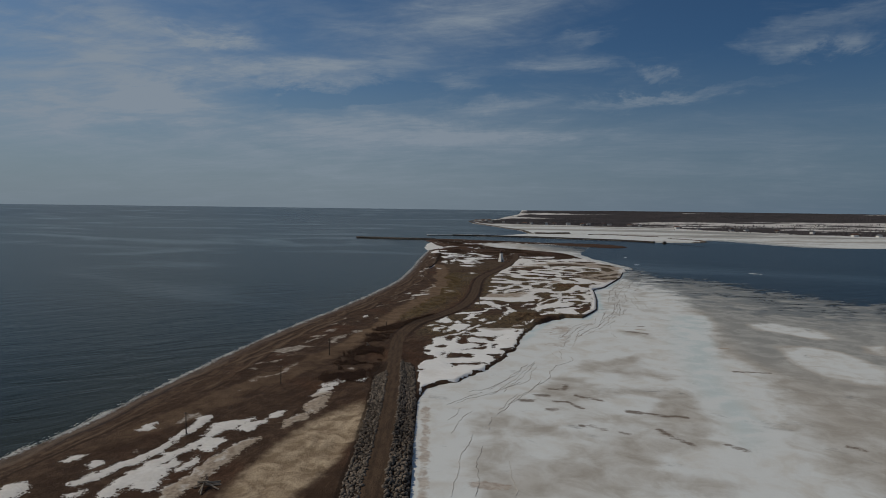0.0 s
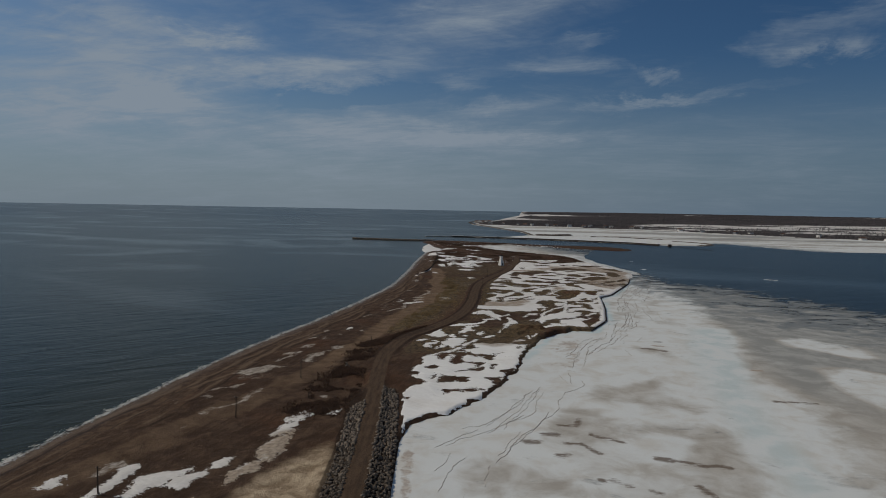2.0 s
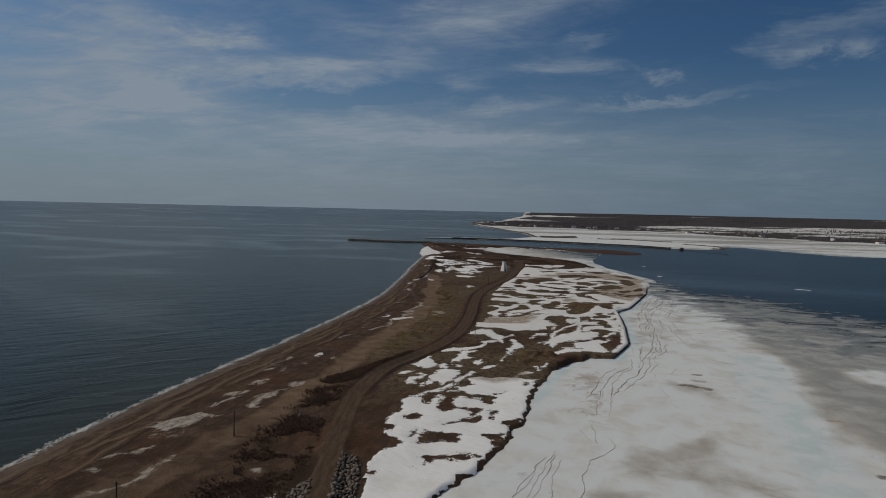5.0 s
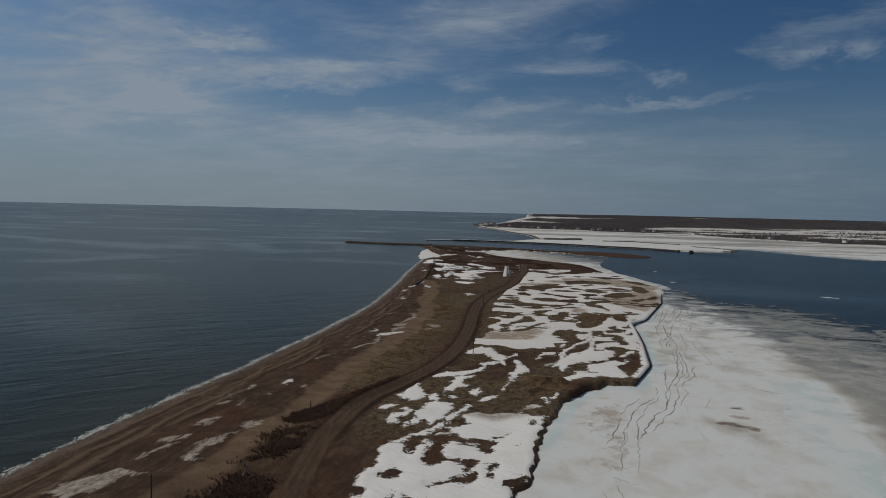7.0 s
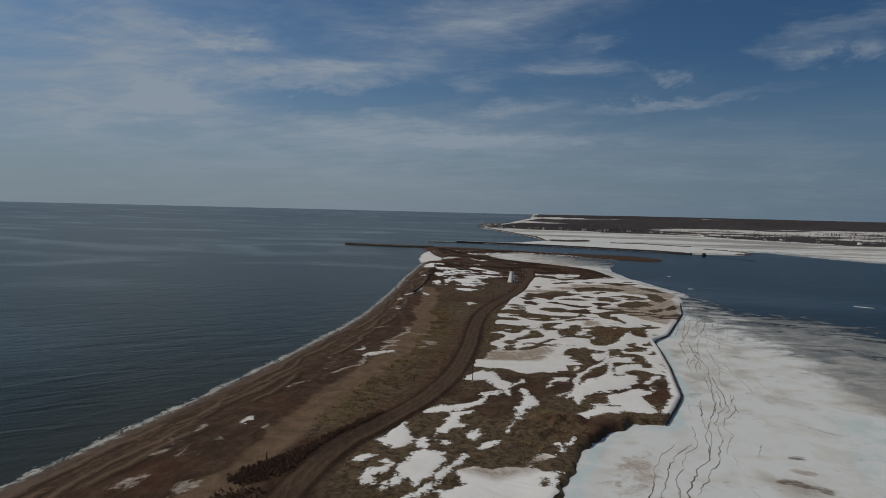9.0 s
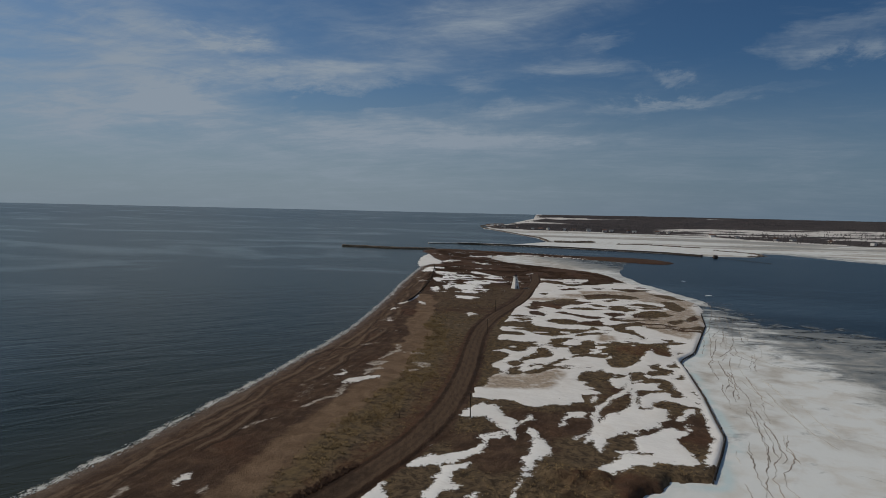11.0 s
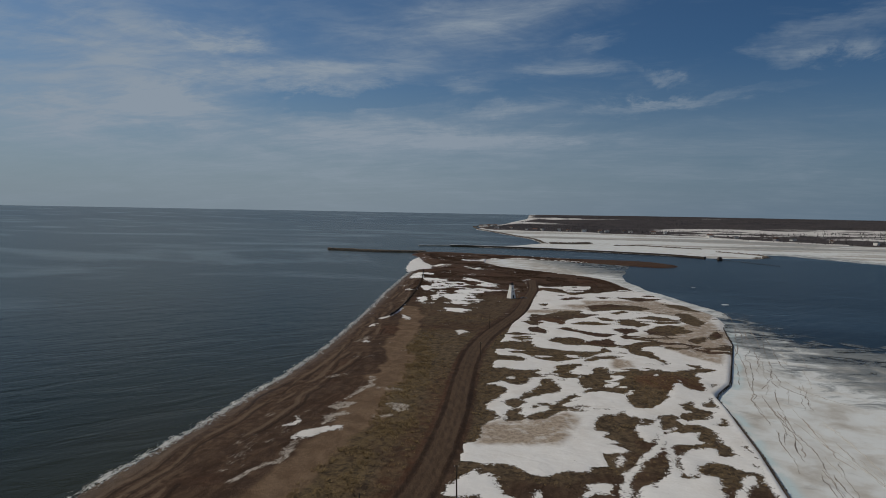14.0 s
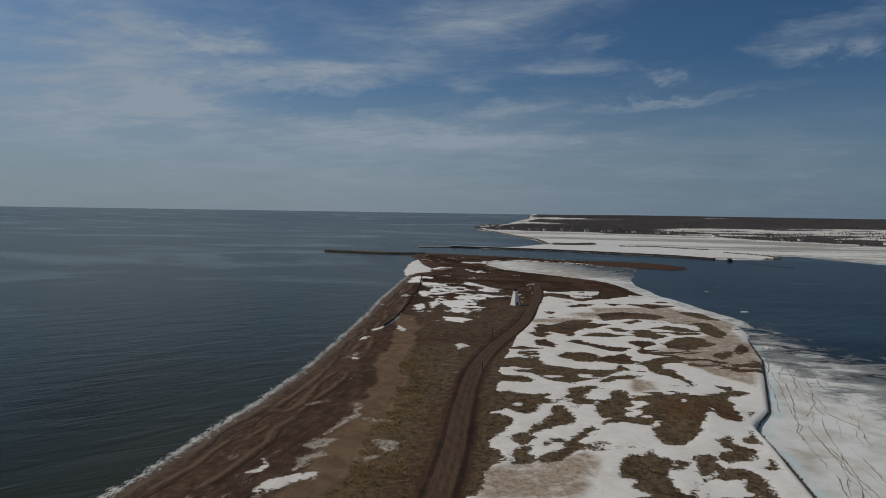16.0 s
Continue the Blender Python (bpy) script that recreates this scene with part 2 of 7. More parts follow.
snow_mat, k = material("snow")
tone = k.step(k.noise(k.pos, 0.09, 5, 0.6), 0.48, 0.72)
col = k.mix(k.m("MULTIPLY", tone, 0.35), (0.765, 0.755, 0.745), (0.60, 0.55, 0.495))
col = k.mix(k.m("MULTIPLY", k.attr("dirt"), k.step(k.noise(k.pos, 0.25, 7, 0.66, 0.4), 0.12, 0.62)), col, k.mix(k.step(k.noise(k.pos, 1.1, 5, 0.7), 0.40, 0.62), (0.38, 0.315, 0.25), (0.24, 0.185, 0.14)))
k.put(k.b["Base Color"], col)
k.b["Roughness"].default_value = 0.75
rag = k.m("ADD", k.m("MULTIPLY", k.m("SUBTRACT", k.noise(k.pos, 0.50, 8, 0.76, 0.8), 0.5), 1.7), k.m("MULTIPLY", k.m("SUBTRACT", k.noise(k.place(k.pos, (0.7, 1.4, 1)), 2.0, 4, 0.72), 0.5), 1.1))
k.put(k.b["Alpha"], k.step(k.m("ADD", k.attr("cover"), rag), -0.03, 0.05))
k.b["Specular IOR Level"].default_value = 0.2
k.put(k.b["Normal"], k.bump(k.m("ADD", k.noise(k.pos, 0.8, 5, 0.6), k.m("MULTIPLY", k.noise(k.place(k.pos, (0.5, 1.3, 1), 0.5), 0.22, 5, 0.6, 0.8), 2.6)), 0.6, 0.22))

ice_mat, k = material("bay_ice")
long_noise = k.noise(k.place(k.pos, (1.0, 0.75, 1), 0.30), 0.050, 4, 0.45, 0.3)
patch = k.noise(k.place(k.pos, (1.0, 1.0, 1), 0.25, (40, 9, 0)), 0.12, 7, 0.6, 0.4)
speck = k.noise(k.place(k.pos, (0.8, 1.5, 1), 0.2), 0.7, 6, 0.7, 0.4)
shine = k.attr("slush")
white = k.mix(k.step(patch, 0.42, 0.7), (0.632, 0.650, 0.652), (0.56, 0.545, 0.515))
dull = k.mix(k.step(patch, 0.30, 0.72), (0.45, 0.42, 0.382), (0.35, 0.325, 0.292))
dull = k.mix(k.step(speck, 0.52, 0.75, 0.0, 0.35), dull, (0.28, 0.24, 0.20))
dull = k.mix(k.m("MAXIMUM", k.step(shine, 0.03, 0.25, 0.0, 0.8), k.step(k.attr("murk"), 0.80, 1.30, 0.0, 0.85)), dull, k.mix(k.step(patch, 0.38, 0.62), (0.345, 0.352, 0.345), (0.245, 0.255, 0.252)))
murk = k.step(k.m("ADD", k.attr("murk"), k.m("ADD", k.m("MULTIPLY", k.m("SUBTRACT", long_noise, 0.5), 1.3), k.m("MULTIPLY", k.m("SUBTRACT", patch, 0.5), 1.1))), 0.18, 1.05)
col = k.mix(murk, white, dull)
# bluer tone in a strip along the shore and over the clear lobe
col = k.mix(k.m("MULTIPLY", k.attr("bluish"), k.step(patch, 0.35, 0.6)), col, (0.47, 0.585, 0.62))
stain = k.step(k.m("ADD", k.attr("stain"), k.m("MULTIPLY", k.m("SUBTRACT", k.noise(k.pos, 0.3, 6, 0.65, 0.6), 0.5), 1.6)), 0.42, 0.75)
col = k.mix(k.m("MULTIPLY", stain, 0.65), col, k.mix(k.step(speck, 0.4, 0.6), (0.26, 0.19, 0.145), (0.44, 0.37, 0.31)))
silt = k.step(k.m("ADD", k.attr("silt"), k.m("ADD", k.m("MULTIPLY", k.m("SUBTRACT", k.noise(k.place(k.pos, (0.6, 1.5, 1), 0.1), 0.45, 7, 0.7, 0.6), 0.5), 2.2), k.m("MULTIPLY", k.m("SUBTRACT", speck, 0.5), 1.0))), 0.42, 1.05)
col = k.mix(k.m("MULTIPLY", silt, 0.85), col, (0.125, 0.09, 0.066))
mottle = k.m("ADD", k.m("ADD", k.m("MULTIPLY", k.m("SUBTRACT", k.noise(k.place(k.pos, (0.7, 1.15, 1), 0.10), 0.075, 10, 0.68, 1.2), 0.5), 3.2), k.m("MULTIPLY", k.m("SUBTRACT", k.noise(k.place(k.pos, (0.6, 1.6, 1), 0.1), 0.5, 5, 0.7, 0.5), 0.5), 0.6)), shine)
wet = k.step(mottle, 0.28, 0.90)
k.put(k.b["Alpha"], k.step(mottle, 1.42, 0.78))
col = k.mix(k.m("MULTIPLY", wet, 0.9), col, (0.165, 0.180, 0.186))
k.put(k.b["Base Color"], col)
k.put(k.b["Roughness"], k.m("SUBTRACT", 0.8, k.m("MULTIPLY", wet, 0.3)))
k.b["Specular IOR Level"].default_value = 0.10
k.put(k.b["Normal"], k.bump(k.m("ADD", k.noise(k.pos, 0.5, 5), k.m("MULTIPLY", k.noise(k.place(k.pos, (0.4, 1.2, 1), -0.9), 0.16, 4, 0.55, 0.6), 2.5)), 0.45, 0.16))

water_mat, k = material("sea_water")
swell = k.noise(k.place(k.pos, (0.34, 1.0, 1), -0.60), 0.12, 4, 0.6, 0.6)
chop = k.noise(k.place(k.pos, (0.4, 1.0, 1), -0.45), 0.55, 4, 0.6, 0.2)
calm = k.step(k.noise(k.place(k.pos, (0.5, 1.1, 1), 0.25), 0.0035, 6, 0.55, 2.2), 0.50, 0.66)
k.put(k.b["Base Color"], k.mix(k.m("MULTIPLY", k.attr("bay"), 0.9), k.mix(k.attr("shoal"), (0.0130, 0.0160, 0.0045), (0.025, 0.026, 0.012)), (0.0025, 0.0055, 0.0090)))
k.put(k.b["Roughness"], k.m("MULTIPLY_ADD", calm, -0.07, 0.24))
k.b["IOR"].default_value = 1.33
k.put(k.b["Specular IOR Level"], k.m("MULTIPLY_ADD", k.attr("bay"), -0.05, 0.185))
lift = k.m("ADD", swell, k.m("MULTIPLY", chop, 0.09))
bump = k.n("ShaderNodeBump")
k.put(bump.inputs["Height"], lift)
k.put(bump.inputs["Strength"], k.m("MULTIPLY_ADD", calm, -0.25, 0.8))
bump.inputs["Distance"].default_value = 0.52
k.put(k.b["Normal"], bump.outputs[0])

wood_mat = rough_stuff("weathered_timber", ((0.035, 0.026, 0.020), (0.10, 0.078, 0.060)), 6, 0.9, 0.5, 0.03)
drift_mat = rough_stuff("bleached_timber", ((0.20, 0.16, 0.12), (0.36, 0.30, 0.24)), 6, 0.9, 0.5, 0.02)
rock_mat = rough_stuff("riprap_rock", ((0.045, 0.034, 0.027), (0.195, 0.16, 0.128)), 2.2, 0.9, 0.6, 0.06, vary=0.45)
white_mat = rough_stuff("white_shingle", ((0.62, 0.60, 0.57), (0.80, 0.79, 0.76)), 3, 0.8, 0.3, 0.02, vary=0.05)
cap_mat = rough_stuff("dark_red_paint", ((0.045, 0.018, 0.016), (0.075, 0.028, 0.024)), 4, 0.6, 0.2, 0.01, vary=0.05)
dark_mat = rough_stuff("dark_opening", ((0.02, 0.02, 0.022), (0.04, 0.04, 0.042)), 3, 0.4, 0.1, 0.01, vary=0.05)
concrete_mat = rough_stuff("concrete", ((0.20, 0.19, 0.175), (0.36, 0.345, 0.32)), 0.8, 0.9, 0.4, 0.03, vary=0.15)
floe_mat = rough_stuff("floe_ice", ((0.62, 0.66, 0.68), (0.82, 0.83, 0.84)), 1.5, 0.6, 0.4, 0.05, vary=0.08)
brush_mat = rough_stuff("bare_brush", ((0.085, 0.052, 0.034), (0.150, 0.095, 0.062)), 1.2, 0.95, 0.4, 0.05, local=False)
tuft_mat = rough_stuff("dead_grass", ((0.15, 0.103, 0.052), (0.27, 0.192, 0.098)), 0.8, 0.95, 0.2, 0.02, local=False)
wall_wood_mat = rough_stuff("wet_dark_timber", ((0.034, 0.027, 0.022), (0.095, 0.076, 0.062)), 6, 0.85, 0.5, 0.03)
# bare woods with some grey-violet air haze mixed into the base colours
wood_far_hazed_mat = rough_stuff("far_woods", ((0.040, 0.038, 0.044), (0.090, 0.080, 0.082)), 0.012, 0.95, 0.3, 0.5, local=False)
crack_mat = rough_stuff("ice_crack", ((0.15, 0.125, 0.105), (0.33, 0.285, 0.245)), 0.6, 0.6, 0.2, 0.02, local=False)
foam_mat = rough_stuff("brash_ice", ((0.36, 0.355, 0.34), (0.66, 0.66, 0.65)), 1.2, 0.7, 0.4, 0.05, local=False)

surf_mat, k = material("surf_foam")
lace = k.noise(k.place(k.pos, (0.5, 1.3, 1), -1.25), 1.6, 6, 0.7, 0.8)
k.put(k.b["Base Color"], k.mix(k.noise(k.pos, 3.0, 4), (0.32, 0.31, 0.295), (0.66, 0.66, 0.64)))
k.b["Roughness"].default_value = 0.8
k.put(k.b["Alpha"], k.step(k.m("ADD", k.attr("cover"), k.m("MULTIPLY", k.m("SUBTRACT", lace, 0.5), 2.4)), 0.0, 0.12))

# ---- plan of the place ----
SEA = -1.0


def curve_xy(points, n=12):
    """A smooth line through the given plan points."""
    p = np.array(points, float)
    q = np.vstack([2 * p[0] - p[1], p, 2 * p[-1] - p[-2]])
    t = np.linspace(0, 1, n, endpoint=False)[:, None]
    out = [0.5 * (2 * b + (c - a) * t + (2 * a - 5 * b + 4 * c - d) * t**2 + (3 * b - a - 3 * c + d) * t**3)
           for a, b, c, d in zip(q, q[1:], q[2:], q[3:])]
    return np.vstack(out + [p[-1:]])


WEST = curve_xy([(-330, -500), (-200, -190), (-116, 30), (-85.6, 115), (-79, 150), (-72, 198), (-63, 243), (-51.9, 286), (-43.7, 325), (-36.5, 364),
                 (-30.4, 402), (-27.1, 450), (-24.2, 513), (-22, 582), (-18.5, 654), (-16, 700), (-12, 718), (-2, 731), (-1, 742), (-4, 769), (-11, 798), (-19, 856), (-28, 900), (-20, 940)], 6)
BAR = curve_xy([(-20, 940), (40, 925), (90, 906), (145, 874), (205, 862), (236, 846), (250, 805), (228, 786), (190, 806), (140, 838), (95, 854), (58, 846)], 4)
EAST_WALL = [(65, 270.5), (71, 281), (77.5, 293), (81, 307), (85.5, 324), (90, 345), (93.5, 364), (104, 377.5), (113, 396), (122, 414.5), (131, 433), (144, 470)]
EAST = np.vstack([curve_xy([(52, 795), (70, 750), (104, 713), (137, 668), (144, 594), (151, 545), (154, 505), (150, 482)], 4), EAST_WALL[::-1],
                  curve_xy([(57, 271), (44, 257), (34, 234), (26, 208), (18, 188), (8, 172), (-4, 161)], 4)])
CAUSE = [(-6, 150), (-5.2, 100), (-4, 30), (-2, -200), (0, -500)]
SPIT = np.vstack([WEST, BAR, EAST, CAUSE])
ROAD = curve_xy([(2, -500), (-8.5, -100), (-10.5, 40), (-11.5, 95), (-11.8, 116), (-12.4, 140), (-13.6, 165), (-15.6, 195), (-16, 222), (-11, 248), (-3, 264), (6, 283), (13, 306),
                 (18.5, 340), (22, 376), (26, 408), (33, 438), (41, 462), (53, 498), (65, 552), (73, 590), (79, 640)], 8)
GROYNE = [(-11, 480), (-8.5, 495), (-7, 512), (-4.8, 545), (-4, 566), (-3.2, 600), (-3, 627), (-4, 670), (-5.5, 706)]
SANDWAY = curve_xy([(-72, 118), (-58, 142), (-50, 162), (-41, 185), (-34, 204), (-27.5, 230), (-23.5, 257), (-19, 280), (-12, 310), (-4, 348), (-1.5, 388), (-0.5, 429), (-1, 468), (-4, 505)], 6)
FAR_LAND = np.array([(135, 2440), (112, 2250), (118, 2050), (150, 1900), (220, 1850), (330, 1830), (465, 1770), (600, 1740), (640, 1500), (720, 1400),
                     (830, 1290), (1100, 1200), (1700, 1080), (3000, 900), (6000, 600), (6000, 6000), (800, 6000), (420, 3300), (240, 2700)], float)


def line_distance(px, py, line, step=40):
    """Distance from points to a line, by segments."""
    best = np.full(px.shape, 1e9)
    for (ax, ay), (bx, by) in zip(line[:-1], line[1:]):
        vx, vy = bx - ax, by - ay
        t = np.clip(((px - ax) * vx + (py - ay) * vy) / (vx * vx + vy * vy + 1e-9), 0, 1)
        np.minimum(best, (px - ax - t * vx) ** 2 + (py - ay - t * vy) ** 2, out=best)
    return np.sqrt(best)


def inside(px, py, poly):
    odd = np.zeros(px.shape, bool)
    for (ax, ay), (bx, by) in zip(poly, np.roll(poly, -1, 0)):
        if ay == by:
            continue
        odd ^= ((ay > py) != (by > py)) & (px < (bx - ax) * (py - ay) / (by - ay) + ax)
    return odd


def signed(px, py, poly):
    return np.where(inside(px, py, poly), 1, -1) * line_distance(px, py, np.vstack([poly, poly[:1]]))


def lattice(seed, n=256):
    return np.random.RandomState(seed).rand(n, n)


def vnoise(x, y, scale, seed, octaves=4, gain=0.5):
    """Smooth value noise, 0 to 1."""
    total, amp, norm = 0, 1.0, 0
    for o in range(octaves):
        g = lattice(seed * 17 + o)
        u, v = np.asarray(x) / scale * 2**o + 31.7 * o, np.asarray(y) / scale * 2**o + 11.3 * o
        i, j = np.floor(u).astype(int), np.floor(v).astype(int)
        fu, fv = u - i, v - j
        fu, fv = fu * fu * (3 - 2 * fu), fv * fv * (3 - 2 * fv)
        i0, i1, j0, j1 = i % 256, (i + 1) % 256, j % 256, (j + 1) % 256
        total = total + amp * ((g[i0, j0] * (1 - fu) + g[i1, j0] * fu) * (1 - fv) + (g[i0, j1] * (1 - fu) + g[i1, j1] * fu) * fv)
        norm, amp = norm + amp, amp * gain
    return total / norm


def smooth(v, lo, hi):
    t = np.clip((v - lo) / (hi - lo), 0, 1)
    return t * t * (3 - 2 * t)


def rise(x, y):
    """The far rim lies a little higher, so that the sheets end where the true horizon does."""
    d = np.hypot(x, y - 110)
    far = np.clip((d - 2300) / (4850 - 2300), 0, 1)
    true = 2300 + far**1.7 * 17000
    return np.where(d > 2300, 50 - d * (50 / np.maximum(true, 1)), 0.0)


def steps(bounds):
    """Grid lines from stretches of (start, end, first step, last step)."""
    out = []
    for a, b, s0, s1 in bounds:
        n = max(2, int(round(abs(b - a) / ((s0 + s1) / 2))))
        t = np.linspace(0, 1, n, endpoint=False)
        g = (s1 - s0) / (s1 + s0)
        out.append(a + (b - a) * (t * (1 - g) + g * t * t))
    return np.concatenate(out + [[bounds[-1][1]]])


def sheet(name, xs, ys, z, mat, masks=(), keep=None):
    """A height sheet over the grid xs by ys as a mesh, with point masks; keep says which corners matter."""
    nx, ny = len(xs), len(ys)
    gx, gy = np.meshgrid(xs, ys)
    ids = np.arange(nx * ny).reshape(ny, nx)
    quads = np.stack([ids[:-1, :-1], ids[:-1, 1:], ids[1:, 1:], ids[1:, :-1]], -1).reshape(-1, 4)
    if keep is not None:
        quads = quads[keep.ravel()[quads].any(1)]
    used, quads = np.unique(quads, return_inverse=True)
    quads = quads.reshape(-1, 4)
    verts = np.stack([gx.ravel(), gy.ravel(), np.asarray(z).ravel()], -1)[used]
    me = bpy.data.meshes.new(name)
    me.vertices.add(len(verts)), me.loops.add(quads.size), me.polygons.add(len(quads))
    me.vertices.foreach_set("co", verts.astype(np.float32).ravel())
    me.loops.foreach_set("vertex_index", quads.astype(np.int32).ravel())
    me.polygons.foreach_set("loop_start", np.arange(0, quads.size, 4, dtype=np.int32))
    me.polygons.foreach_set("use_smooth", np.ones(len(quads), bool))
    me.update()
    for key, val in masks:
        me.attributes.new(key, "FLOAT", "POINT").data.foreach_set("value", np.asarray(val, np.float32).ravel()[used])
    me.materials.append(mat)
    return new(name, me)

# drifts and bare ground at the far end of the spit: from x, y to x, y, half width
DRIFT, BARE, FROST, DUST = [], [], [], []
FROST += [(-19, 374, -14, 378, 1.2), (-2, 340, 2, 341, 1.2), (-17, 427, -15, 432, 2.3), (-2, 365, 4, 364, 1.5), (-32, 289, -27, 296, 0.6), (2, 350, 5, 350, 1.5)]
DRIFT += [(-6, 650, -7, 677, 5.1), (-1, 673, 1, 672, 6.6), (5, 759, 6, 757, 9.3), (29, 733, 40, 727, 8.4), (45, 822, 50, 818, 14), (14, 698, 17, 704, 3), (6, 701, 11, 703, 3), (98, 847, 148, 815, 14), (129, 743, 146, 715, 14)]
BARE += [(26, 632, 31, 627, 6.5)]
DUST += [(87, 518, 132, 531, 9), (108, 440, 135, 452, 12), (95, 520, 120, 512, 7), (60, 500, 80, 505, 6)]

# drifts, bare ground, frost and dirt nearer by, as outlines in the plan; with a width: a line
PATCHES = []


def patch(what, outline, wide=0.0):
    PATCHES.append((what, np.array(outline, float), wide))


patch("bare", [(52.2, 457.9), (57, 459.4), (58.6, 455.4), (60.6, 451.5), (58, 445.5), (54.1, 448.1), (52.3, 450.8)])
patch("bare", [(40.2, 440.4), (45.1, 446.4), (48.6, 447.6), (49.1, 443.9), (45.6, 440.8)])
patch("bare", [(64.5, 456.9), (69.8, 460.5), (73.5, 456.7), (76.6, 450.9), (82.6, 448.5), (88.7, 447.1), (82.9, 442.1), (77.5, 441.6), (73.7, 447.8), (69.2, 452.3)])
patch("bare", [(88.9, 459), (95.1, 460.6), (100.7, 460), (99.3, 452.8), (94.6, 448.6), (91.3, 441.9), (89.5, 442.6), (91.4, 452.2)])
patch("bare", [(58.2, 491.9), (66.1, 492.6), (72.8, 500.3), (78.9, 503.8), (85.8, 498.7), (92.9, 495.2), (85.8, 487.9), (78.7, 484.6), (73.2, 476.6), (69, 468.1), (66.1, 471.3), (62, 475.6), (56.7, 472.7), (55.6, 482.4)])
patch("bare", [(50.5, 472.2), (55.8, 475), (61.2, 470.8), (56.5, 463.6), (53.4, 466.7)])
patch("bare", [(73.9, 468.5), (80.1, 474.9), (87.6, 475.6), (88.8, 471), (81.8, 467)])
patch("bare", [(89, 485.6), (93.7, 488.6), (96.5, 482.5), (90.8, 478.3)])
patch("bare", [(99.5, 500.1), (108.3, 506.8), (111.5, 504.1), (102.4, 496.2)])
patch("bare", [(96.4, 476.4), (104.7, 483.3), (107.8, 477.4), (110.6, 471.8), (103.7, 465.6), (97.6, 468.4)])
patch("bare", [(83.2, 546.5), (90.9, 553.3), (100.2, 552.4), (93.5, 543.8), (83.6, 540.8)])
patch("bare", [(105.1, 559), (115.6, 556.1), (108.9, 549.4)])
patch("bare", [(118.9, 556.5), (133.6, 562.3), (147.4, 555.7), (128.1, 545.8)])
patch("bare", [(66.3, 528.1), (73.9, 528.9), (69.7, 521.6)])
patch("bare", [(66.3, 571.8), (78.8, 597.6), (90.7, 594), (93.9, 575.1), (103.7, 580.9), (114.2, 602.1), (133.3, 618.3), (141.2, 619.3), (129.2, 591.3), (111.4, 577.2), (94.9, 564.1), (88.7, 574.5), (78.6, 585)])
patch("bare", [(91.1, 520.6), (104.3, 527), (118.9, 526.8), (127.3, 517.9), (118.2, 507.7), (105, 509.4), (92.8, 505.2)])
patch("bare", [(138.2, 539.4), (143, 536.4), (153.3, 532.2), (157.7, 516.3), (156.9, 508.7), (149.7, 510.9), (143, 514.8), (140.3, 525.8)])
patch("bare", [(133.8, 499.2), (141.3, 504.2), (141.8, 493.2), (139.7, 480.3), (132.9, 468.2), (129.6, 471.2), (129.4, 479.4), (131.2, 489.6)])
patch("bare", [(108.2, 486.1), (118.5, 493.6), (125.8, 489.1), (125.3, 481.4), (117.3, 483.2)])
patch("bare", [(112.2, 466.4), (119.7, 470.4), (123.4, 465.2), (122.1, 456.7), (114.1, 448.3), (108.8, 446), (105.1, 450.4), (102.1, 448.3), (104.2, 457.2), (108.9, 460.7)])
patch("bare", [(133.8, 457.7), (141.1, 465.7), (139.7, 458.2), (133.5, 448), (126.5, 440.3), (127.9, 447.6)])
patch("bare", [(117.9, 442.2), (124.7, 445.5), (123.5, 438.3), (116.8, 432.8), (114.5, 435.9)])
patch("bare", [(21, 325), (23.8, 325.5), (24.9, 332.4), (26.1, 338.8), (27.2, 341.5), (29.1, 343.6), (29.9, 346), (28.8, 347.5), (27, 348), (27.7, 352.9), (30.3, 357.5), (32.2, 360.1), (34, 364), (33.8, 366.4), (32.6, 368.8), (30.6, 370.3), (29, 369), (27.6, 368.9), (28, 390.4), (28.4, 415.4), (22.2, 384.7)])
patch("bare", [(26.9, 369.7), (33.7, 373.1), (37.9, 370.8), (41.1, 372.7), (43, 378.7), (45, 383.7), (47.4, 388.4), (41.5, 387), (37.5, 387.3), (36.2, 389.8), (32.8, 388), (30.2, 390.5), (29.2, 391.6), (28, 390.4)])
patch("bare", [(28, 390.4), (30.7, 393.3), (32.6, 396.3), (35.3, 398.3), (42.1, 397.6), (45.9, 400.2), (41.9, 403), (35.8, 403.8), (33.3, 405.6), (30.5, 412), (28.1, 408.5)])
patch("bare", [(27.1, 407.1), (30.5, 412), (33.8, 412.3), (37.4, 417.5), (35.3, 418.8), (30.9, 419.2), (28.8, 422.8)])
patch("bare", [(29.6, 419.1), (34.7, 423.3), (41, 427.7), (50.3, 430), (49.2, 421.3), (54.1, 417.3), (60.2, 414.9), (65.6, 413.9), (72.6, 415.8), (77, 422.7), (77.7, 420.5), (76.8, 415.4), (72.2, 411), (67.3, 406), (63.3, 404.5), (58.9, 400.5), (54.8, 397.3), (52.6, 398.9), (48.5, 400.4), (47.1, 404.6), (42.5, 408.2), (39.2, 410.6), (41.4, 413.5), (45, 413.1), (37.9, 416.1), (37.1, 417.5), (32.2, 415.7)])
patch("bare", [(56.9, 433), (60.8, 437.6), (67.2, 438.1), (71.9, 435.9), (71.4, 430.1), (78.2, 436.4), (83.2, 439.4), (84, 431.9), (82.5, 425.4), (78.4, 422.8), (74.8, 424), (71.4, 426.1), (67.1, 424.2), (62.4, 425.4), (59.2, 429.1)])
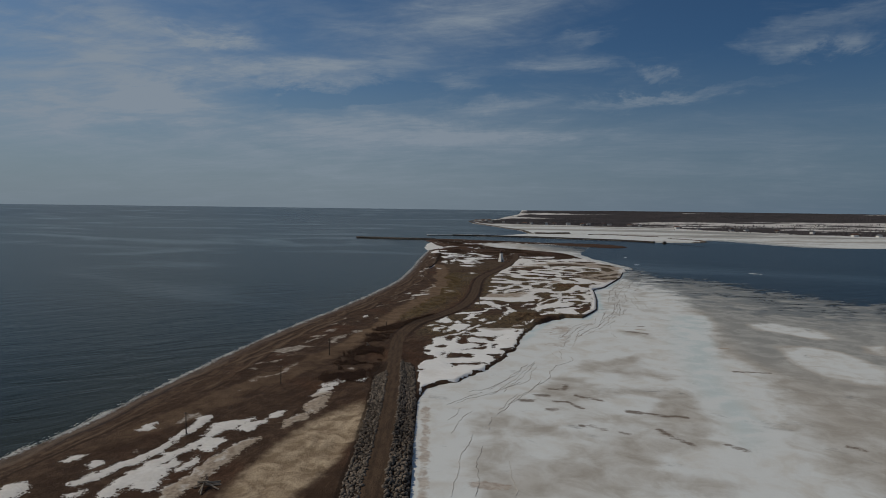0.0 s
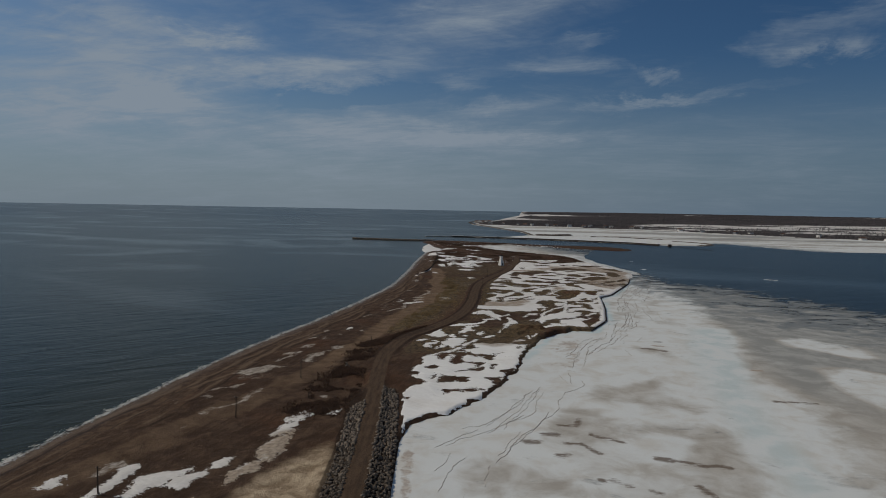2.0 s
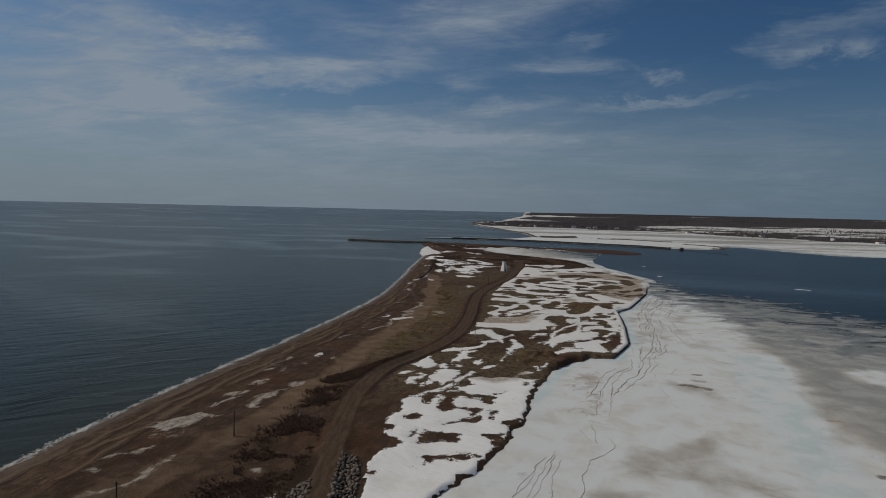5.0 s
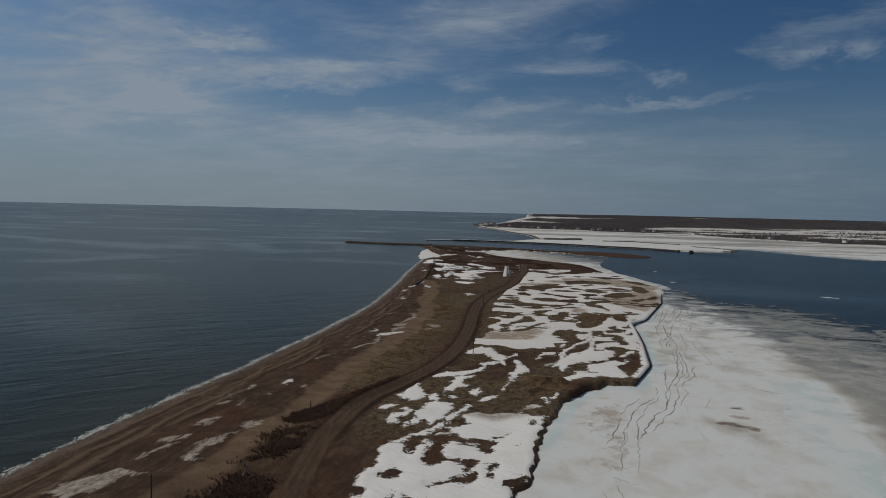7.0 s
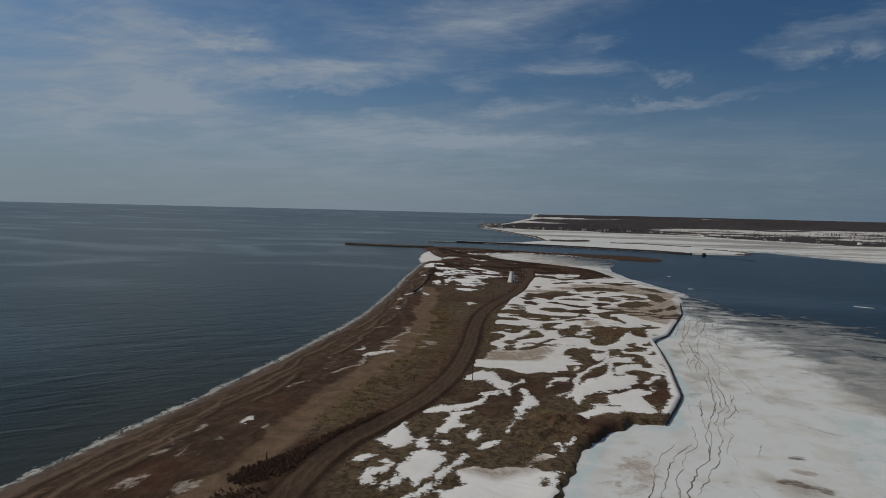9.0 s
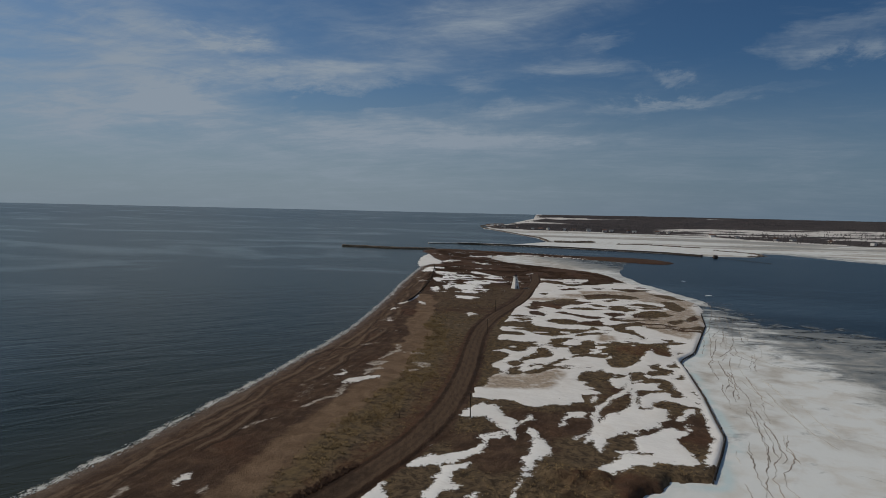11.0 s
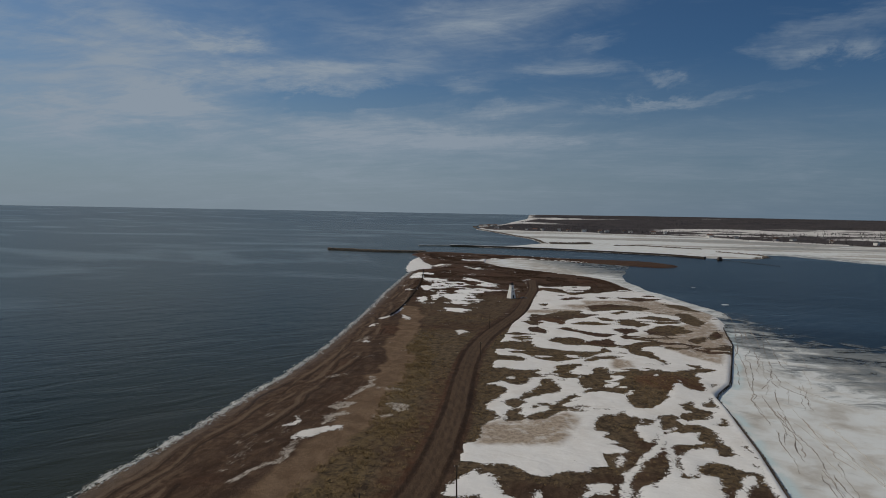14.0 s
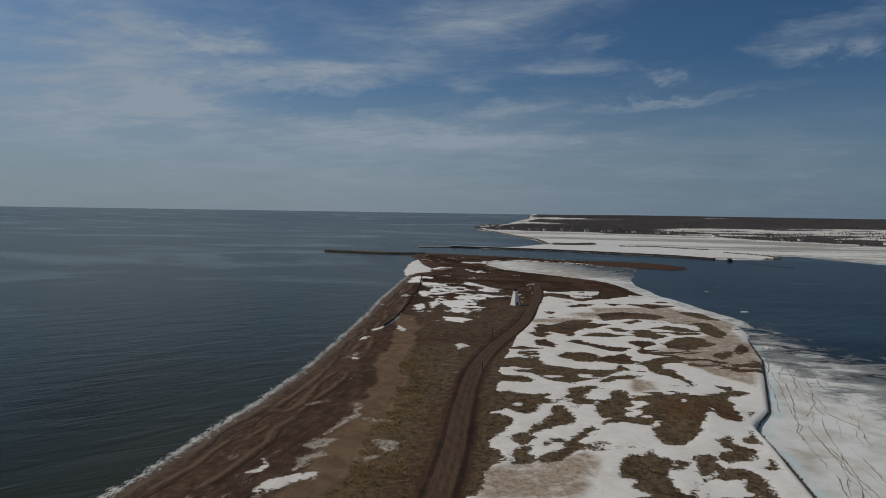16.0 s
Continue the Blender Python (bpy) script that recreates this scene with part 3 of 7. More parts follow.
patch("bare", [(87.6, 427.3), (92.1, 431.7), (97.2, 434.5), (100.7, 433.2), (96.2, 426.4), (92, 423.1), (91, 418.6), (93.5, 416.6), (92.6, 411.8), (93.3, 406.6), (94.3, 400.6), (91.8, 398.6), (90.2, 403.3), (88.3, 407.5), (85.5, 409.9), (84.8, 416)])
patch("bare", [(72.2, 380.5), (75, 386.6), (78, 388.4), (82.6, 387.6), (85, 385.7), (87.1, 384.9), (90, 388.1), (95.8, 392.2), (100.5, 395.2), (104.8, 395.5), (106.8, 392.9), (102.4, 388.9), (99.1, 388.7), (96.3, 384.5), (95.6, 379.7), (92.6, 375), (92.8, 370.7), (90.4, 365.8), (86.8, 365.6), (85.9, 368.3), (87.2, 373.8), (86.8, 376.8), (84.7, 370.2), (81.3, 364.1), (79.1, 362.1), (78.5, 359.1), (76.1, 356.6), (73.2, 354), (70.2, 351.3), (68.2, 351.2), (66.9, 352.7), (66.1, 356), (67.3, 361.4), (69.8, 364.6), (71.4, 365.4), (70, 367.3), (69.7, 371.4)])
patch("bare", [(71.3, 384.9), (78, 388.4), (73.8, 383), (69.5, 381.8)])
patch("bare", [(56.4, 373.6), (59.4, 378.3), (62.7, 383.3), (64.7, 389.6), (67.8, 391.9), (69, 390.4), (67.7, 386.1), (67.7, 381.7), (65.5, 376.9), (62.9, 371), (59.8, 368.8), (57.3, 368.6), (57, 371.9)])
patch("bare", [(54.5, 364.4), (57.2, 367), (60.3, 368), (62.9, 369.8), (65.6, 369.1), (68.6, 367.2), (69.8, 364.6), (67.1, 362.9), (64.8, 364.3), (62.2, 364.9), (59.4, 364.7), (56.4, 363.8)])
patch("bare", [(37.2, 342.1), (38.9, 345), (41.6, 346.6), (43.7, 348.3), (45.2, 352.5), (48, 356.7), (50.8, 360.5), (53.7, 362.9), (53.5, 360.6), (50.6, 356.9), (47.8, 352.6), (45.6, 348.4), (43.6, 344.4), (40.7, 341.4), (38.2, 340.7)])
patch("bare", [(36.9, 357.9), (37.8, 361.2), (39.8, 363.6), (43.3, 368.6), (46.1, 372.1), (49, 375.8), (49.5, 374.5), (49.4, 370.2), (51.1, 368.2), (50, 366.2), (47.3, 363.3), (44.1, 360.8), (41.1, 359.2), (38, 356.2)])
patch("bare", [(45, 374.3), (46.9, 376.6), (49.2, 376.8), (48.5, 374.9), (45.9, 373.4)])
patch("bare", [(31.8, 353.1), (32.7, 355.9), (36.3, 357.8), (37.6, 357.9), (37.9, 355.5), (36, 351), (33.5, 350.9), (31.9, 350.8)])
patch("bare", [(31.3, 341.8), (32.3, 347.7), (34, 349.3), (36.5, 349.5), (36.3, 346.4), (35.9, 341.2), (33.5, 339.9), (31.5, 339.8)])
patch("bare", [(41.6, 354), (43.7, 354.8), (44.8, 353.8), (42.7, 352.7)])
patch("bare", [(39.5, 350.2), (40.5, 350.9), (39.9, 349.3)])
patch("bare", [(50.9, 385.6), (51.6, 389.3), (53.8, 392.1), (57.4, 393.4), (60, 395.3), (59, 389.7), (56.7, 387), (53, 384.2)])
patch("bare", [(52, 379.3), (53.5, 382.7), (56.5, 385.9), (55.6, 381.9), (52.8, 376.1), (51.9, 376.9)])
patch("bare", [(63.6, 398.4), (67.5, 403.5), (70, 406.2), (75.1, 408.5), (80, 406.9), (75.6, 404.1), (69.3, 403.7), (65.3, 398.6)])
patch("bare", [(52.2, 336.7), (53.5, 340.1), (55.2, 343), (57.4, 344.5), (60.4, 344.7), (62.3, 347.7), (63, 346.9), (62.9, 344.8), (65.3, 343.2), (65.5, 342.1), (62.8, 338), (61.1, 334.1), (61, 331.8), (61.2, 329.5), (61.8, 326.9), (55, 326.6), (55, 328.1), (53.6, 330.2), (54.6, 331.9), (54.1, 333.8), (52, 334.9)])
patch("bare", [(65.1, 342.7), (68.3, 343.4), (71.7, 345.9), (74.6, 346.9), (75.7, 345.5), (74.4, 342), (74.6, 339.9), (73.2, 338.5), (72.9, 340.3), (69.9, 337.6), (68.4, 336.5), (69.7, 341), (69.6, 342.9), (67.3, 340.8), (63.9, 338)])
patch("bare", [(73.2, 338.5), (75.6, 339.9), (78.2, 340.6), (80.2, 338.8), (80.6, 336.3), (79.5, 332.2), (78.3, 327.7), (73.9, 327.5), (76.1, 329.7), (74.1, 330.1), (77.1, 334.9), (75.1, 335.3), (72.6, 334.7), (69.5, 332.6), (67.3, 330.2), (65.5, 327.1), (63.2, 327), (66, 332), (68.6, 334.5), (70.5, 335.8)])
patch("bare", [(76.4, 347), (79, 348.6), (82.2, 348.8), (84.2, 348), (85, 346), (82.2, 345.2), (78.4, 342.2), (76.2, 341.3), (76.1, 344.1)])
patch("bare", [(90, 360.9), (91.5, 359.9), (91.3, 356.4), (90.3, 353), (88.5, 353.9), (85.8, 353.7), (86.3, 356.1), (88.6, 357.2)])
patch("bare", [(80, 355.1), (83.5, 357), (83.7, 352), (85.3, 349), (82.2, 348.8), (79.7, 350.2), (78.8, 351.7)])
patch("bare", [(84.7, 343.1), (87.3, 344.6), (88.3, 343.3), (87.4, 341.1), (84.7, 339.9), (83.2, 340.3)])
patch("bare", [(94.9, 372.1), (97.5, 374.4), (98, 373.1), (95, 370)])
patch("bare", [(99.7, 400.9), (102.7, 398.2), (103.1, 395.4), (100.5, 395.2)])
patch("snow", [(47.4, 404.6), (52.4, 407.6), (54.6, 405.2), (50.6, 402.4)])
patch("snow", [(59, 410.7), (64.3, 408.4), (61.5, 404.4), (59.1, 405.5)])
patch("snow", [(81.7, 381.1), (83.5, 382.7), (83, 379.8), (81.2, 378.8)])
patch("snow", [(35.5, 378.2), (37.3, 380.7), (38.8, 378.4), (37.8, 376.1), (35.8, 375.9)])
patch("dust", [(24.5, 325.2), (25.7, 336.1), (30.5, 339), (36.3, 339.3), (42.6, 342.3), (48, 345.5), (49.2, 342.7), (45.3, 333.4), (41.5, 325.9)])
patch("dust", [(75.6, 404.1), (79.3, 399.5), (77.9, 392.6), (72.3, 390.6)])
patch("dust", [(95.3, 538.4), (138.5, 548.8), (149.5, 523.4), (153.3, 501.1), (141, 480.5), (133.6, 492.4), (116.9, 512.2), (90.8, 508)])
patch("dust", [(120.7, 467.1), (143.6, 480.7), (127.7, 430.4), (111.3, 401.7), (104.5, 414), (100.9, 428.3)])
patch("snow", [(22.8, 317), (24, 320.5), (26.3, 322.1), (29.7, 323.1), (33.7, 322.7), (37.8, 323.3), (41.1, 323.2), (44, 328.3), (47.2, 330.6), (50.5, 332.9), (53.2, 332.2), (53.3, 329.8), (51.9, 327), (53.5, 325.3), (56, 322.9), (53.8, 321.3), (50.7, 321.8), (48.2, 321.2), (48, 317.8), (47.6, 315.1), (45.9, 313.1), (43.5, 312.7), (39.1, 311.7), (36.3, 309.7), (34.6, 309.9), (32.9, 311), (31.3, 313.4), (29.6, 315.2), (26.5, 314.6), (23.9, 314.4)])
patch("snow", [(16.5, 300.9), (17.4, 303.6), (18.6, 306.5), (20.7, 309.2), (22.6, 311.8), (23.8, 311.9), (23.7, 309.1), (26, 308.7), (28, 308.6), (25.8, 305.5), (25.6, 303.3), (26.6, 301.3), (28.3, 300.8), (29.3, 298.4), (30, 296.7), (28.8, 295), (27.6, 294.2), (28.4, 291.3), (28.5, 289.6), (27.7, 291.3), (26.5, 293.5), (25.1, 296.4), (24, 298.8), (22.1, 300.4), (19.3, 300.3)])
patch("snow", [(20.4, 289.1), (21.7, 290.9), (23.2, 291), (25.4, 292.5), (26.8, 293), (26.3, 291.2), (24.1, 289.4), (22.1, 288.4)])
patch("snow", [(30.1, 297.5), (31.5, 300), (32.9, 301.9), (34.2, 303.4), (33.6, 301.2), (31.9, 298.6), (30.7, 297.5)])
patch("snow", [(32, 291.6), (33.1, 295.3), (33.7, 294.6), (34.7, 292.4), (34.8, 289.6), (33.2, 289.1), (32.7, 290.7)])
patch("snow", [(42.2, 303.3), (44.3, 307.9), (47.4, 308.4), (49.1, 305.7), (47.8, 302.9), (45.2, 304.1), (43.2, 302.6), (41.6, 298.7), (39.9, 297.4)])
patch("snow", [(50.3, 316.3), (53.4, 319.9), (55, 318.6), (53.5, 315.2), (51.5, 314.8)])
patch("snow", [(65.6, 328), (68, 330.2), (69.4, 330.3), (66.6, 324.4), (65.1, 319), (64, 314.1), (63.7, 311), (64.3, 309.3), (67.2, 310.7), (69.9, 311.4), (70.8, 310.6), (68.7, 307), (66.1, 304.9), (64.4, 302.2), (65.9, 300.2), (63.9, 298.2), (61.3, 297), (59.1, 295.5), (57.5, 293.8), (56.6, 294.2), (54.5, 294.3), (51.9, 292.8), (49.4, 289.6), (46.3, 289.5), (48.5, 296.7), (49.3, 299.2), (52, 299.8), (53.7, 301.2), (55.3, 304.2), (57.4, 306.3), (59.8, 308.4), (61.8, 312.4), (62.9, 317.2)])
patch("snow", [(66, 320.8), (68.7, 322.7), (72.2, 326.6), (75, 326.9), (76.6, 324.4), (76.4, 322.3), (79.6, 323.5), (80.8, 321.9), (81, 316.9), (81.4, 313.1), (79.7, 313), (77.3, 314.4), (75.8, 316.5), (73.9, 318), (71.6, 318.5), (68.7, 316), (67, 312.1), (65, 311.1), (64.3, 312.6), (64.8, 315.7)])
patch("snow", [(81.2, 335.2), (85.2, 338.6), (85.6, 335.6), (84.3, 329.5), (83.5, 322.1), (82.1, 315.4), (80.2, 317.8), (79.4, 321.8), (78.7, 324.6), (78.6, 329)])
patch("snow", [(80.9, 312.2), (80.7, 307.8), (79.3, 300.6), (77.9, 295.1), (76.9, 291.3), (73.7, 291.1), (75, 295.6), (76.8, 302.2), (78.2, 306.3)])
patch("snow", [(69.6, 303), (71.1, 305.3), (72.8, 306.5), (75.5, 311.8), (77.6, 313.2), (77.8, 311.4), (75.7, 308.3), (73.2, 305.4), (71.4, 302.6)])
patch("snow", [(63.4, 293.1), (66.7, 296), (68.9, 296.1), (70.1, 295.3), (67.4, 292.9), (64.5, 291), (62.3, 290.4)])
patch("snow", [(70.4, 299.3), (72.4, 301.2), (72.6, 299.4), (70.4, 296.9)])
patch("snow", [(41.8, 289.6), (45, 291.9), (47.5, 293.9), (47.4, 292.5), (44.6, 290.6), (42.8, 289.2)])
patch("snow", [(45.8, 289.4), (48.2, 294.4), (49.7, 300.5), (50.5, 305.8), (52.1, 310.2), (55.9, 315.1), (59.8, 319.7), (63.5, 324.9), (66.6, 330.1), (70.9, 334.4)], 1.1)
patch("snow", [(-3.3, 253.8), (-1.6, 256.4), (-0.6, 259.9), (1.1, 263.6), (1.9, 265.3), (2.7, 262.5), (3.9, 258.8), (4.7, 254.8), (4.5, 252.7), (2.8, 250.5), (1.7, 248.8), (0.5, 248.7), (0.6, 250), (-1, 250.9)])
patch("snow", [(5.3, 254.2), (7.2, 255.4), (8.3, 254.1), (8.2, 250.3), (7.2, 249.6), (6.3, 250.8), (5.2, 252.1)])
patch("snow", [(4.9, 247.5), (6.6, 248.9), (9.1, 248.4), (11.6, 248), (11.4, 244.3), (11.1, 241.3), (9.4, 237.9), (8.1, 235.1), (7.4, 233.8), (6.1, 232.7), (5.3, 235.5), (4.2, 235.9), (2.3, 239.3), (2.6, 240.7), (4.4, 242.3), (4.5, 245)])
patch("snow", [(9.3, 256.3), (9.5, 258.5), (10.1, 260.8), (10.7, 263.2), (11.4, 267.4), (12, 271.3), (13.2, 272.7), (15.7, 273), (17.5, 274), (18.7, 275.1), (17.9, 272.7), (16, 271.2), (14.9, 268.9), (14.2, 265.5), (15.8, 263.7), (15.5, 262), (13.9, 262.7), (12.8, 261), (12.7, 258.8), (10.1, 259.3)])
patch("snow", [(9.7, 253.8), (10.9, 255), (12.5, 254.8), (12.8, 252.7), (11.5, 251.3), (10.3, 252.2)])
patch("snow", [(6.1, 271.6), (7.5, 275.4), (9.7, 277.5), (12.8, 278.3), (15, 279), (17.4, 280.7), (20.2, 283), (20.7, 285.7), (20.3, 288.3), (22.5, 289.6), (25.9, 291.6), (27.4, 290.7), (25.6, 288.3), (23.9, 286.5), (22.5, 283.7), (21.2, 281.1), (20.3, 277.6), (18, 276.4), (15.7, 274.8), (12.8, 273.6), (9.1, 272.4)])
patch("snow", [(18.4, 299.7), (20.6, 302.5), (22, 307.2), (24.2, 310.2), (25.8, 310.4), (26.5, 305.1), (27.4, 301.3), (29.4, 299.7), (30.1, 296.1), (29.3, 293.1), (29.2, 285.4), (28, 288.5), (27.3, 293.5), (25.9, 296.3), (24.1, 300.3), (21.4, 301.3)])
patch("snow", [(6.4, 228.7), (7.5, 231.1), (8.2, 233.4), (10, 237.1), (11.7, 240.5), (13.4, 243.5), (15.3, 247.3), (16.3, 248.4), (16.8, 246.5), (15.8, 245.2), (14.6, 242.5), (12.8, 239.2), (11.2, 235.9), (9.6, 233), (8.3, 230.7), (7.1, 228.3)])
patch("snow", [(18.5, 251.2), (20.2, 253.7), (22.1, 255.6), (23.8, 256.4), (22.8, 253.5), (20.6, 251), (18.8, 249.5)])
patch("snow", [(16, 258.3), (17.5, 260.3), (19.3, 260.8), (20.6, 260.2), (19.4, 257.5), (17.7, 255.5), (16.7, 256.2)])
patch("snow", [(-2.6, 220.8), (-1.5, 222.9), (-0.2, 224.2), (1.5, 225.4), (2.5, 227.5), (4.3, 228.8), (5.8, 229.8), (6.6, 228.7), (5.9, 227.1), (4.3, 225.4), (2.8, 224.4), (2, 223.1), (0.9, 221.8), (0.2, 221)])
patch("snow", [(5.1, 221.3), (5.1, 223.1), (5.6, 224.6), (6.4, 224.7), (7.1, 223.5), (6.8, 221.4)])
patch("snow", [(7.9, 226.5), (8.9, 227.9), (10.8, 228.8), (11.1, 227), (9.8, 225.8), (8.3, 225.7)])
patch("snow", [(10.9, 231.4), (11.5, 230.9), (12.8, 232), (14.2, 233.6), (15.6, 234.7), (14.5, 236.9), (14.2, 239.3), (15.7, 240.8), (18.1, 241.9), (20.4, 241.2), (22.2, 242.2), (24, 243.2), (25.2, 243.3), (27.6, 243.2), (29.1, 245.7), (31.3, 248.9), (33, 250), (34.1, 248.8), (32.9, 247.2), (30.9, 245.8), (29.4, 243.6), (31, 242.9), (33.2, 241.6), (34.8, 240.9), (33.7, 238.1), (32.8, 236.2), (32.8, 233.7), (31.3, 230), (30.2, 226.5), (29.1, 222.9), (20.7, 222.3), (21.3, 224), (20.9, 224.8), (19.9, 225.2), (17.9, 225.3), (15.9, 225.6), (14.4, 225), (13.4, 226), (12.3, 227.5), (11.3, 229.7)])
patch("snow", [(10.4, 222.5), (11.9, 223.8), (13.7, 224.3), (15.3, 223.2), (16.8, 222.5), (17.3, 222.1), (10.4, 221.6)])
patch("snow", [(34.3, 254.1), (35.4, 255.3), (36.9, 252.6), (38.2, 254.5), (40.6, 257.5), (39.5, 254.6), (37.8, 252.1), (35.6, 249), (34.9, 249.9), (36, 250.9)])
patch("snow", [(28.5, 276.5), (30.2, 279), (31.8, 285.7), (33.3, 292.4), (33.9, 290.2), (35.1, 287.1), (35.7, 282.5), (34.1, 277.5), (32, 274.9), (32, 271.4), (29.9, 269), (28.6, 266.8), (27.6, 264.7), (26.7, 260.7), (24.8, 259.4), (25.5, 262.5), (27.2, 266.7), (28.1, 271)])
patch("snow", [(-6.9, 242), (-5.7, 244.2), (-4.1, 245.5), (-2.6, 245.3), (-3.1, 243.2), (-4.8, 242.1)])
patch("snow", [(-3.5, 236.9), (-3, 239.1), (-0.4, 239.9), (1.2, 240.9), (0.3, 238.3), (-1.5, 236.3), (-0.8, 233.7), (-1.8, 232.6), (-3.5, 233.5)])
patch("snow", [(-4.2, 230.8), (-3.2, 231.6), (-2.5, 230.9), (-3.2, 230.1)])
patch("snow", [(1.8, 234.7), (2.1, 237.3), (3.4, 237.4), (4.2, 235.4), (3.2, 234.3), (2.2, 232.9)])
patch("snow", [(0.7, 233.1), (1.5, 234.1), (1.6, 231.7), (0.4, 231.6)])
patch("snow", [(-0.7, 241.6), (0.4, 242.8), (2.1, 241.8), (1.2, 240.6)])
patch("snow", [(7.3, 281.3), (8.8, 283.4), (10.4, 282.6), (8.2, 279.3)])
patch("snow", [(45.9, 287.1), (48.3, 295.6), (50.9, 301.9), (54.6, 306.8), (58.9, 309.9), (62.9, 316.6), (65.2, 316.9), (63.3, 309.7), (67.7, 312.2), (70.8, 310.5), (67.9, 303.7), (64.3, 300.2), (61.7, 297), (59.5, 295), (57.5, 293.7), (54.9, 293.4), (52.1, 292), (49.8, 290.1), (47.6, 284.6), (45.5, 281.9)])
patch("snow", [(44.5, 274.7), (47.5, 278.2), (51.2, 281), (54.2, 280.8), (56.7, 281.5), (58.7, 280.7), (57, 277.2), (54.5, 276.1), (52.1, 275.4), (47.6, 271.9), (45.2, 270.8), (43.3, 272.4)])
patch("snow", [(58.5, 288.3), (60.9, 288.5), (61.8, 283.5), (63.4, 281.2), (63, 275.1), (60.1, 275.2), (57.5, 276.4), (57.1, 281.5)])
patch("snow", [(42.2, 286.7), (45, 289.1), (47.8, 291), (45.4, 287)])
patch("bare", [(20, 226.5), (21.6, 227.9), (23.9, 229.4), (25.3, 229.8), (23.8, 228.5), (22.1, 227.5), (21, 226.1)])
patch("bare", [(28.9, 235.9), (29.9, 237.5), (30.9, 236.8), (30.2, 235), (29, 234.9)])
patch("bare", [(29.6, 243.3), (32, 245.3), (33.8, 247.9), (33.2, 241.6), (30.9, 242)])
patch("dust", [(15.7, 240), (24.5, 242.4), (32.5, 248.4), (32.7, 245.9), (27.9, 241.2), (20.7, 237.9)])
patch("bare", [(-13.6, 181.7), (-9.5, 183), (-7.3, 184.7), (-5.5, 187.5), (-2.6, 189.3), (-2.4, 192.2), (-3.6, 193.8), (-6.9, 195.3), (-8.9, 196), (-7.8, 197.9), (-3.8, 197.3), (-3.1, 200.6), (-5.6, 201.8), (-6, 205.7), (-5.1, 208.3), (-3.3, 209), (-3.3, 211.1), (-3.2, 215.5), (-3.8, 217.7), (-2.6, 221.4), (-0.4, 224), (1.3, 227.9), (-3.8, 234.2), (-16.1, 200.1)])
patch("bare", [(-1.8, 206), (-1.4, 208.6), (0.6, 209.3), (1.7, 207.8), (1, 205.2), (-0.8, 205.1)])
patch("bare", [(1.5, 218.1), (2.1, 223), (3.6, 226.2), (5.3, 226.4), (4.4, 221.9), (3.2, 216), (1.9, 215.9)])
patch("bare", [(5.9, 214), (7, 220.9), (7.7, 225.9), (10, 228), (12.2, 225), (9.9, 223.6), (9.1, 218.8), (9.4, 215.4), (12.6, 213.9), (15.8, 214.2), (15.6, 211.5), (13.9, 209.2), (13.4, 212.4), (10.1, 213.7), (7.7, 210.9), (5.9, 210.7)])
patch("bare", [(9.9, 205.9), (13, 207.1), (15.5, 209.4), (16.1, 206.3), (14.4, 203.8), (11.4, 204.5), (8.3, 202.8), (6.1, 202.2), (7.6, 203.7), (8.8, 204.8)])
patch("bare", [(10.6, 229.4), (13, 224.5), (16.4, 224.1), (19.7, 223.2), (20.7, 220.9), (18.6, 217.8), (17.4, 219.4), (17.3, 222.4), (13.8, 223.3)])
patch("bare", [(17.9, 212.7), (20, 214), (20, 210.7), (18.3, 209.6)])
patch("bare", [(16.9, 207.4), (18.6, 209.1), (18.7, 206.5)])
patch("bare", [(1.8, 191.6), (3.1, 198.7), (4.3, 197.9), (7.5, 197.2), (9.7, 196.9), (10.7, 194.4), (9.1, 192.6), (7.5, 193.3), (6, 193.6)])
patch("bare", [(2.8, 184.2), (3.3, 185.8), (5.3, 185.9), (8.7, 186.1), (10.3, 187), (12.1, 187.1), (12.1, 184.4), (10, 184.3), (6.7, 184.5), (4, 183.5), (3.1, 182)])
patch("bare", [(0, 194.9), (1.3, 200.4), (0.9, 195.9)])
patch("bare", [(16.2, 197.4), (18.5, 198.4), (21.9, 199.1), (19.8, 196.7), (20.1, 195.4), (19.4, 192.8), (18.2, 189.5), (17.2, 187.4), (17.7, 190.7), (16.7, 192.7), (17.7, 194.4), (16.9, 197)])
patch("bare", [(-8, 178.1), (-6.7, 177.9), (-5.5, 178.6), (-5.6, 176.9), (-7.3, 177.2)])
patch("bare", [(21, 204.2), (23.1, 206.9), (24.7, 208), (23.4, 203), (21.9, 202.9)])
patch("bare", [(2.8, 184.6), (7.3, 185.3), (12.1, 185.9), (14.1, 186.1)], 0.5)
patch("snow", [(-74.4, 96.7), (-74.1, 98.9), (-72.1, 99.6), (-70.6, 98.8), (-70.6, 96.8), (-71.5, 95.4), (-73.4, 95.4)])
patch("snow", [(-65.2, 100), (-63.5, 102.4), (-62.5, 104.9), (-60.8, 107.6), (-59, 111.1), (-57.3, 114.4), (-56.5, 117.5), (-56.1, 120.4), (-55.2, 125.1), (-55.6, 131.9), (-54.8, 136.4), (-53.8, 134.6), (-53.5, 128.5), (-54.2, 124.2), (-55.5, 121.7), (-55.6, 116.9), (-56.2, 113.3), (-57.8, 109.9), (-59.9, 106.9), (-60.9, 104.1), (-62.3, 101.2), (-63.8, 99.6)])
